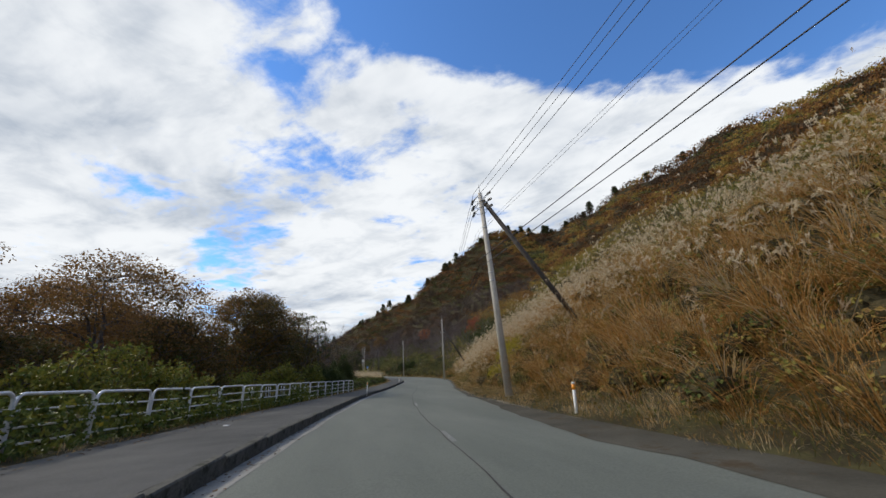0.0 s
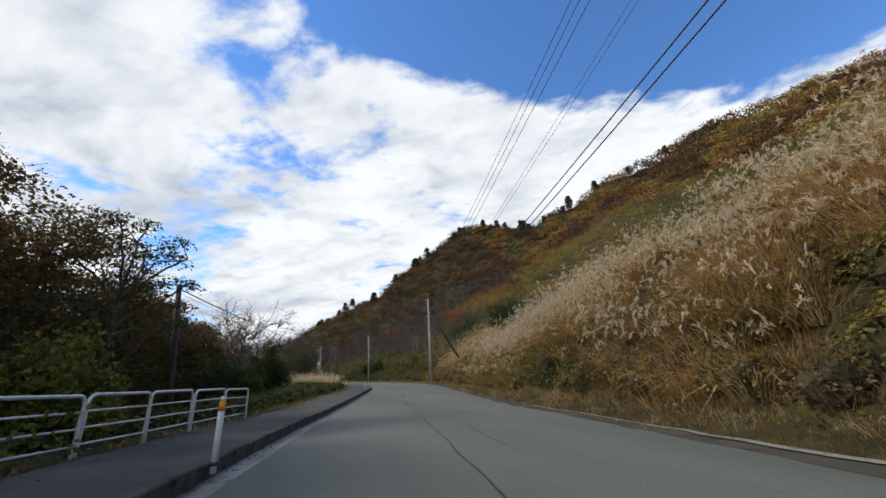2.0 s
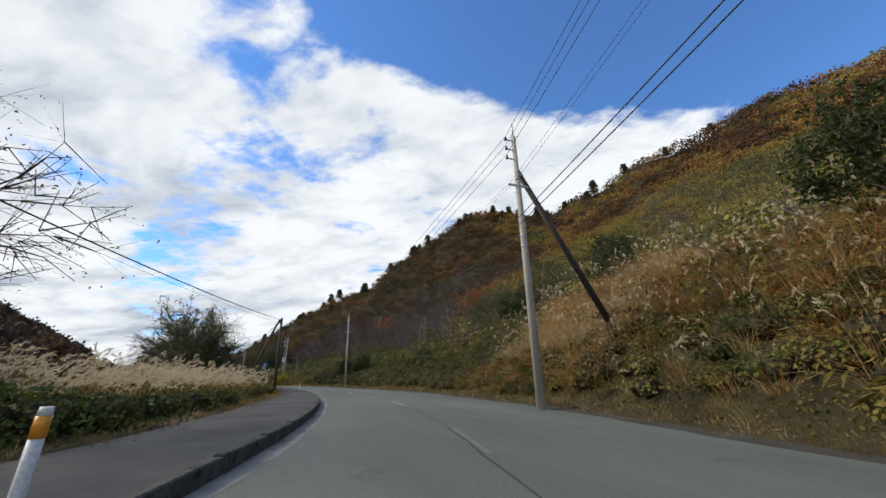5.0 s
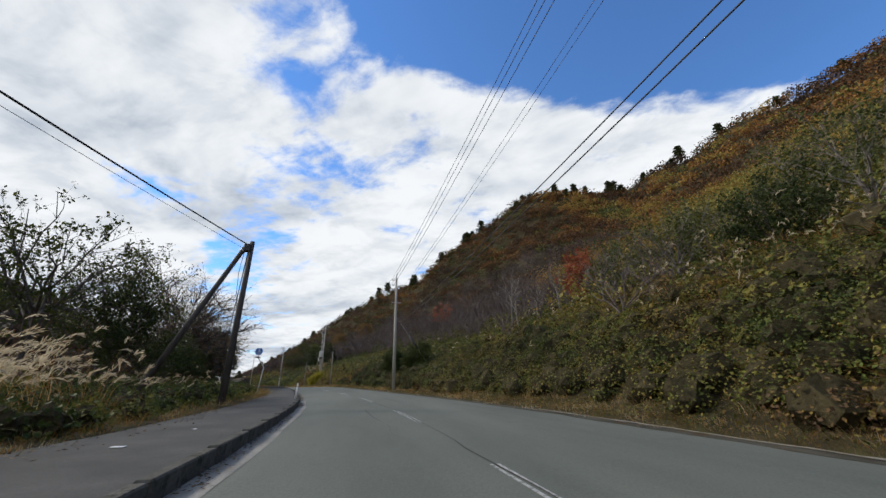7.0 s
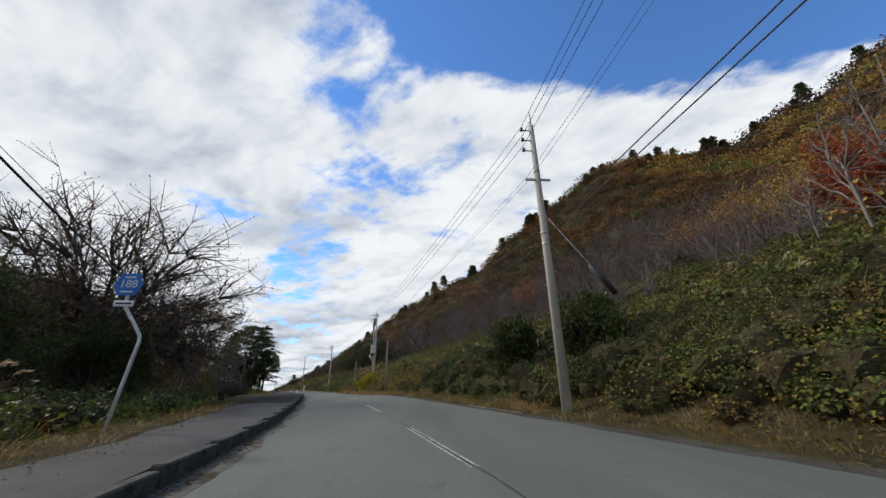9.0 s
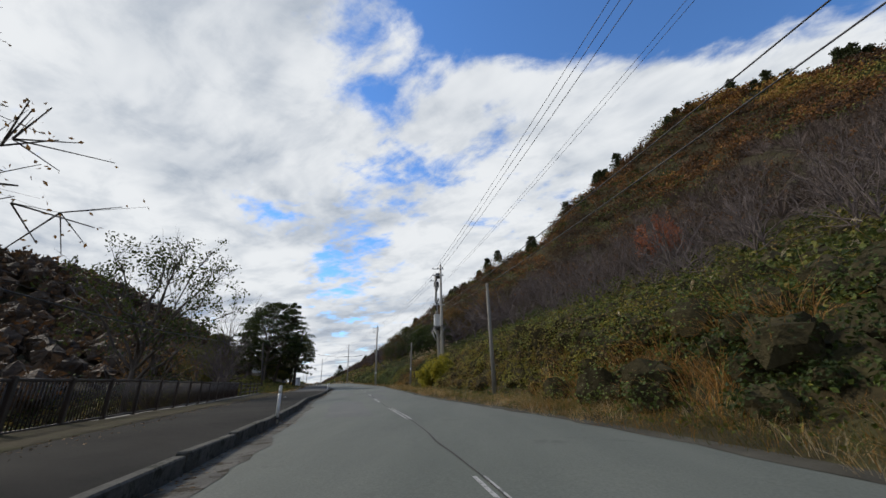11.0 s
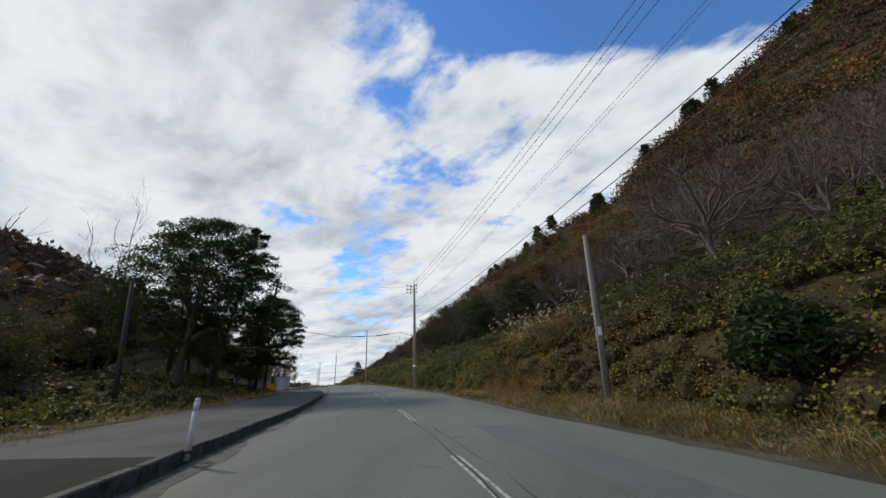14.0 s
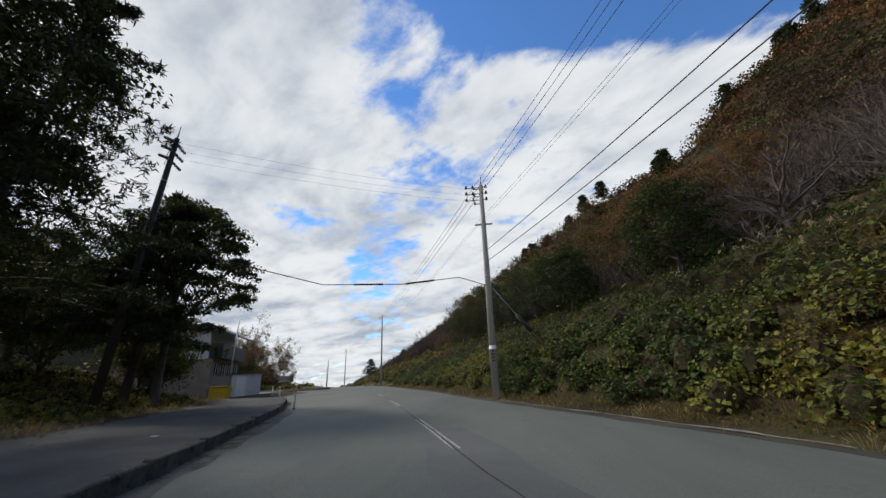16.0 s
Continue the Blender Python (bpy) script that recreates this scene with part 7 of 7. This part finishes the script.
for i, (y, t, h, w, ti) in enumerate(((226, 15, 7.5, 3.6, 0.3), (231, 21, 8.5, 4.2, 0.6), (237, 14, 7.0, 3.6, 0.15), (240, 23, 9.0, 4.4, 0.75), (246, 17, 8.0, 4.0, 0.5), (250, 26, 9.0, 4.6, 0.3), (257, 19, 8.5, 4.2, 0.7), (268, 15, 8.5, 4.4, 0.4), (276, 20, 9.0, 4.6, 0.6), (234, 30, 8.5, 4.4, 0.8))):
    layered_tree("slope_tree", spot(y, float(off("R", y)) + t, -0.1), h, w, 0.14, LEAFGREEN if i % 2 == 0 else LEAFBROWN, "round-crowned dark autumn tree on the foot of the slope", 50, 150, 0.26, 280 + i, ti * 0.6, 0.12, group="trees on the slope", pad=0.34, flat=0.45)
for i, (y, d, h) in enumerate(((30.5, -8.3, 2.6), (36, -7.8, 2.8), (25.5, -8.8, 2.2), (13.4, -9.3, 2.6), (16.6, -9.6, 3.0), (18.4, -8.7, 2.4), (9.6, -9.6, 2.6))):
    tree("leafy_bush", put(y, d), h, h * 0.55, (12, 9, 5), 0.05, KUDZU, "yellow-green leafy bush behind the white railing", 5, 0.16, 240 + i, BARK, 0.6, first=0.08, jitter=0.2, group="")
# trees beyond the side road
for i, (x, y, h, s, m, ti) in enumerate(((-55, 264, 12.0, 5.6, LEAFBROWN, 0.45), (-62, 272, 12.5, 5.8, LEAFBROWN, 0.4), (-60, 283, 11.0, 5.2, LEAFBROWN, 0.5), (-71, 286, 11.5, 5.4, LEAFBROWN, 0.35), (-78, 298, 11.0, 5.2, LEAFBROWN, 0.4), (-52, 258, 4.6, 3.2, LEAFGREEN, 0.3))):
    tree("autumn_tree", (x, y, float(ground_z(x, y)[0]) - 0.1), h, s, (12, 9, 5), 0.16, m, "round-crowned autumn tree beyond the side road", 6, 0.24, 200 + i, BARK, ti, first=0.12)
conifer((-53, 330, float(ground_z(-53, 330)[0])), 7.5, 2.6, 210, "dark pine beside the far poles", (0.05, 0), 0.35)


# ---- house and forecourt ----
WALLB = surface("beige_render", (0.2, 0.16, 0.125), (0.3, 0.25, 0.2), 1.2, 30, 0.85, 0, 0.2, 0.006)
WALLW = plain("white_boarding", (0.62, 0.63, 0.64), 0.6)
ROOF = plain("dark_roof_sheet", (0.035, 0.035, 0.04), 0.5, 0.2)
GLASS = plain("dark_window", (0.02, 0.024, 0.03), 0.08, 0, 0.1)
YELLOW = plain("yellow_paint", (0.75, 0.46, 0.02), 0.5)
hs = thing("house", (-39.8, 234.0, 1.0), "two-storey house with beige walls and dark overhanging roof", "house", turn=0.33)
part("lower_wall", box(bmesh.new(), (-5.0, -3.4, -0.4), (2.6, 4.2, 3.3), 0.03), WALLB, hs, "beige rendered lower wall")
part("upper_wall", box(bmesh.new(), (-5.0, -3.38, 3.304), (2.2, 4.2, 4.9), 0.02), WALLW, hs, "white boarded upper wall")
bm = bmesh.new()
for y_ in (-4.3, 5.0):
    for x_, z_ in ((-5.8, 4.4), (2.0, 6.4), (3.6, 5.6)):
        bm.verts.new((x_, y_, z_))
        bm.verts.new((x_, y_, z_ + 0.14))
bm.verts.ensure_lookup_table()
V = bm.verts
for a, b in ((0, 2), (2, 4)):
    bm.faces.new((V[a], V[b], V[b + 1], V[a + 1]))
    bm.faces.new((V[a + 6], V[a + 7], V[b + 7], V[b + 6]))
    bm.faces.new((V[a + 1], V[b + 1], V[b + 7], V[a + 7]))
    bm.faces.new((V[a], V[a + 6], V[b + 6], V[b]))
bm.faces.new((V[0], V[1], V[7], V[6]))
bm.faces.new((V[4], V[10], V[11], V[5]))
bmesh.ops.recalc_face_normals(bm, faces=bm.faces)
part("roof", bm, ROOF, hs, "dark sheet roof with a steep front slope")
bm = bmesh.new()
for y_ in (-3.38, 4.2):
    for x_, z_ in ((-5.0, 4.9), (2.2, 4.9), (2.0, 6.38), (-5.0, 4.6)):
        bm.verts.new((x_, y_, z_))
bm.verts.ensure_lookup_table()
V = bm.verts
bm.faces.new((V[0], V[1], V[2]))
bm.faces.new((V[4], V[6], V[5]))
bm.faces.new((V[1], V[5], V[6], V[2]))
bm.faces.new((V[0], V[2], V[6], V[4]))
part("gable", bm, WALLW, hs, "white boarded gable")
for y_ in (-2.4, -0.6, 1.2, 3.0):
    wnd = part("window", box(bmesh.new(), (2.585, y_ - 0.6, 1.9), (2.64, y_ + 0.6, 3.0), 0.01), GLASS, hs, "dark window with white frame")
    for q in (-0.6, 0.0, 0.6):
        part("mullion", box(bmesh.new(), (2.642, y_ + q - 0.04, 1.9), (2.67, y_ + q + 0.04, 3.0), 0.006), WALLW, wnd)
# dark box put where the roof overhang shades the upper front
part("upper_front_shade", box(bmesh.new(), (2.3, -3.3, 3.4), (3.3, 4.1, 4.7), 0.03), ROOF, hs, "dark box standing in for shade on the upper front")
part("side_window", box(bmesh.new(), (-2.6, -3.44, 0.9), (-1.2, -3.39, 1.9), 0.01), GLASS, hs)
an = thing("annex", (-34.3, 232.6, 1.0), "low white shed against the house", "shed", turn=0.33)
part("wall", box(bmesh.new(), (0.0, -1.2, -0.2), (1.6, 2.2, 1.9), 0.02), WALLW, an)
part("roof", box(bmesh.new(), (-0.1, -1.35, 1.902), (1.75, 2.35, 1.98), 0.02, Matrix.Rotation(0.0, 4, "Z")), ROOF, an)
part("door", box(bmesh.new(), (0.4, -1.235, 0.0), (1.2, -1.205, 1.7), 0.01), SIGNWHITE, an)
yb = thing("storage_bin", (-33.6, 229.8, 0.98), "yellow plastic grit bin on the forecourt", "storage bin", turn=0.3)
part("body", box(bmesh.new(), (-0.75, -0.4, -0.05), (0.75, 0.4, 0.85), 0.05), YELLOW, yb)
part("lid", box(bmesh.new(), (-0.8, -0.45, 0.853), (0.8, 0.45, 0.96), 0.04), YELLOW, yb)
fh = thing("far_house", (-92, 336, 0.2), "low dark-roofed house beyond the trees", "house", turn=0.4)
part("wall", box(bmesh.new(), (-6, -3, -0.5), (6, 3, 2.8), 0.03), WALLB, fh)
bm = bmesh.new()
rv_ = [bm.verts.new(c) for c in ((-6.8, -4, 2.7), (6.8, -4, 2.7), (6.8, 4, 2.7), (-6.8, 4, 2.7), (-6.8, 0, 5.0), (6.8, 0, 5.0))]
for q in ((0, 1, 5, 4), (2, 3, 4, 5), (0, 4, 3), (1, 2, 5), (0, 3, 2, 1)):
    bm.faces.new([rv_[j] for j in q])
part("roof", bm, ROOF, fh, "dark pitched roof")
# litter on the pavement
for y, d, s in ((94.1, -3.3, 0.09), (96.2, -3.0, 0.06), (12, -4.2, 0.08), (164, -4.6, 0.07), (207, -4.1, 0.08)):
    p = spot(y, d)
    lt = thing("paper_scrap", (p.x, p.y, float(sz(y)) + 0.198), "small pale scrap of paper on the pavement", "litter")
    part("sheet", box(bmesh.new(), (-s, -s * 0.6, 0), (s, s * 0.6, 0.012), 0.004, Matrix.Rotation(y, 4, "Z")), SIGNWHITE, lt)
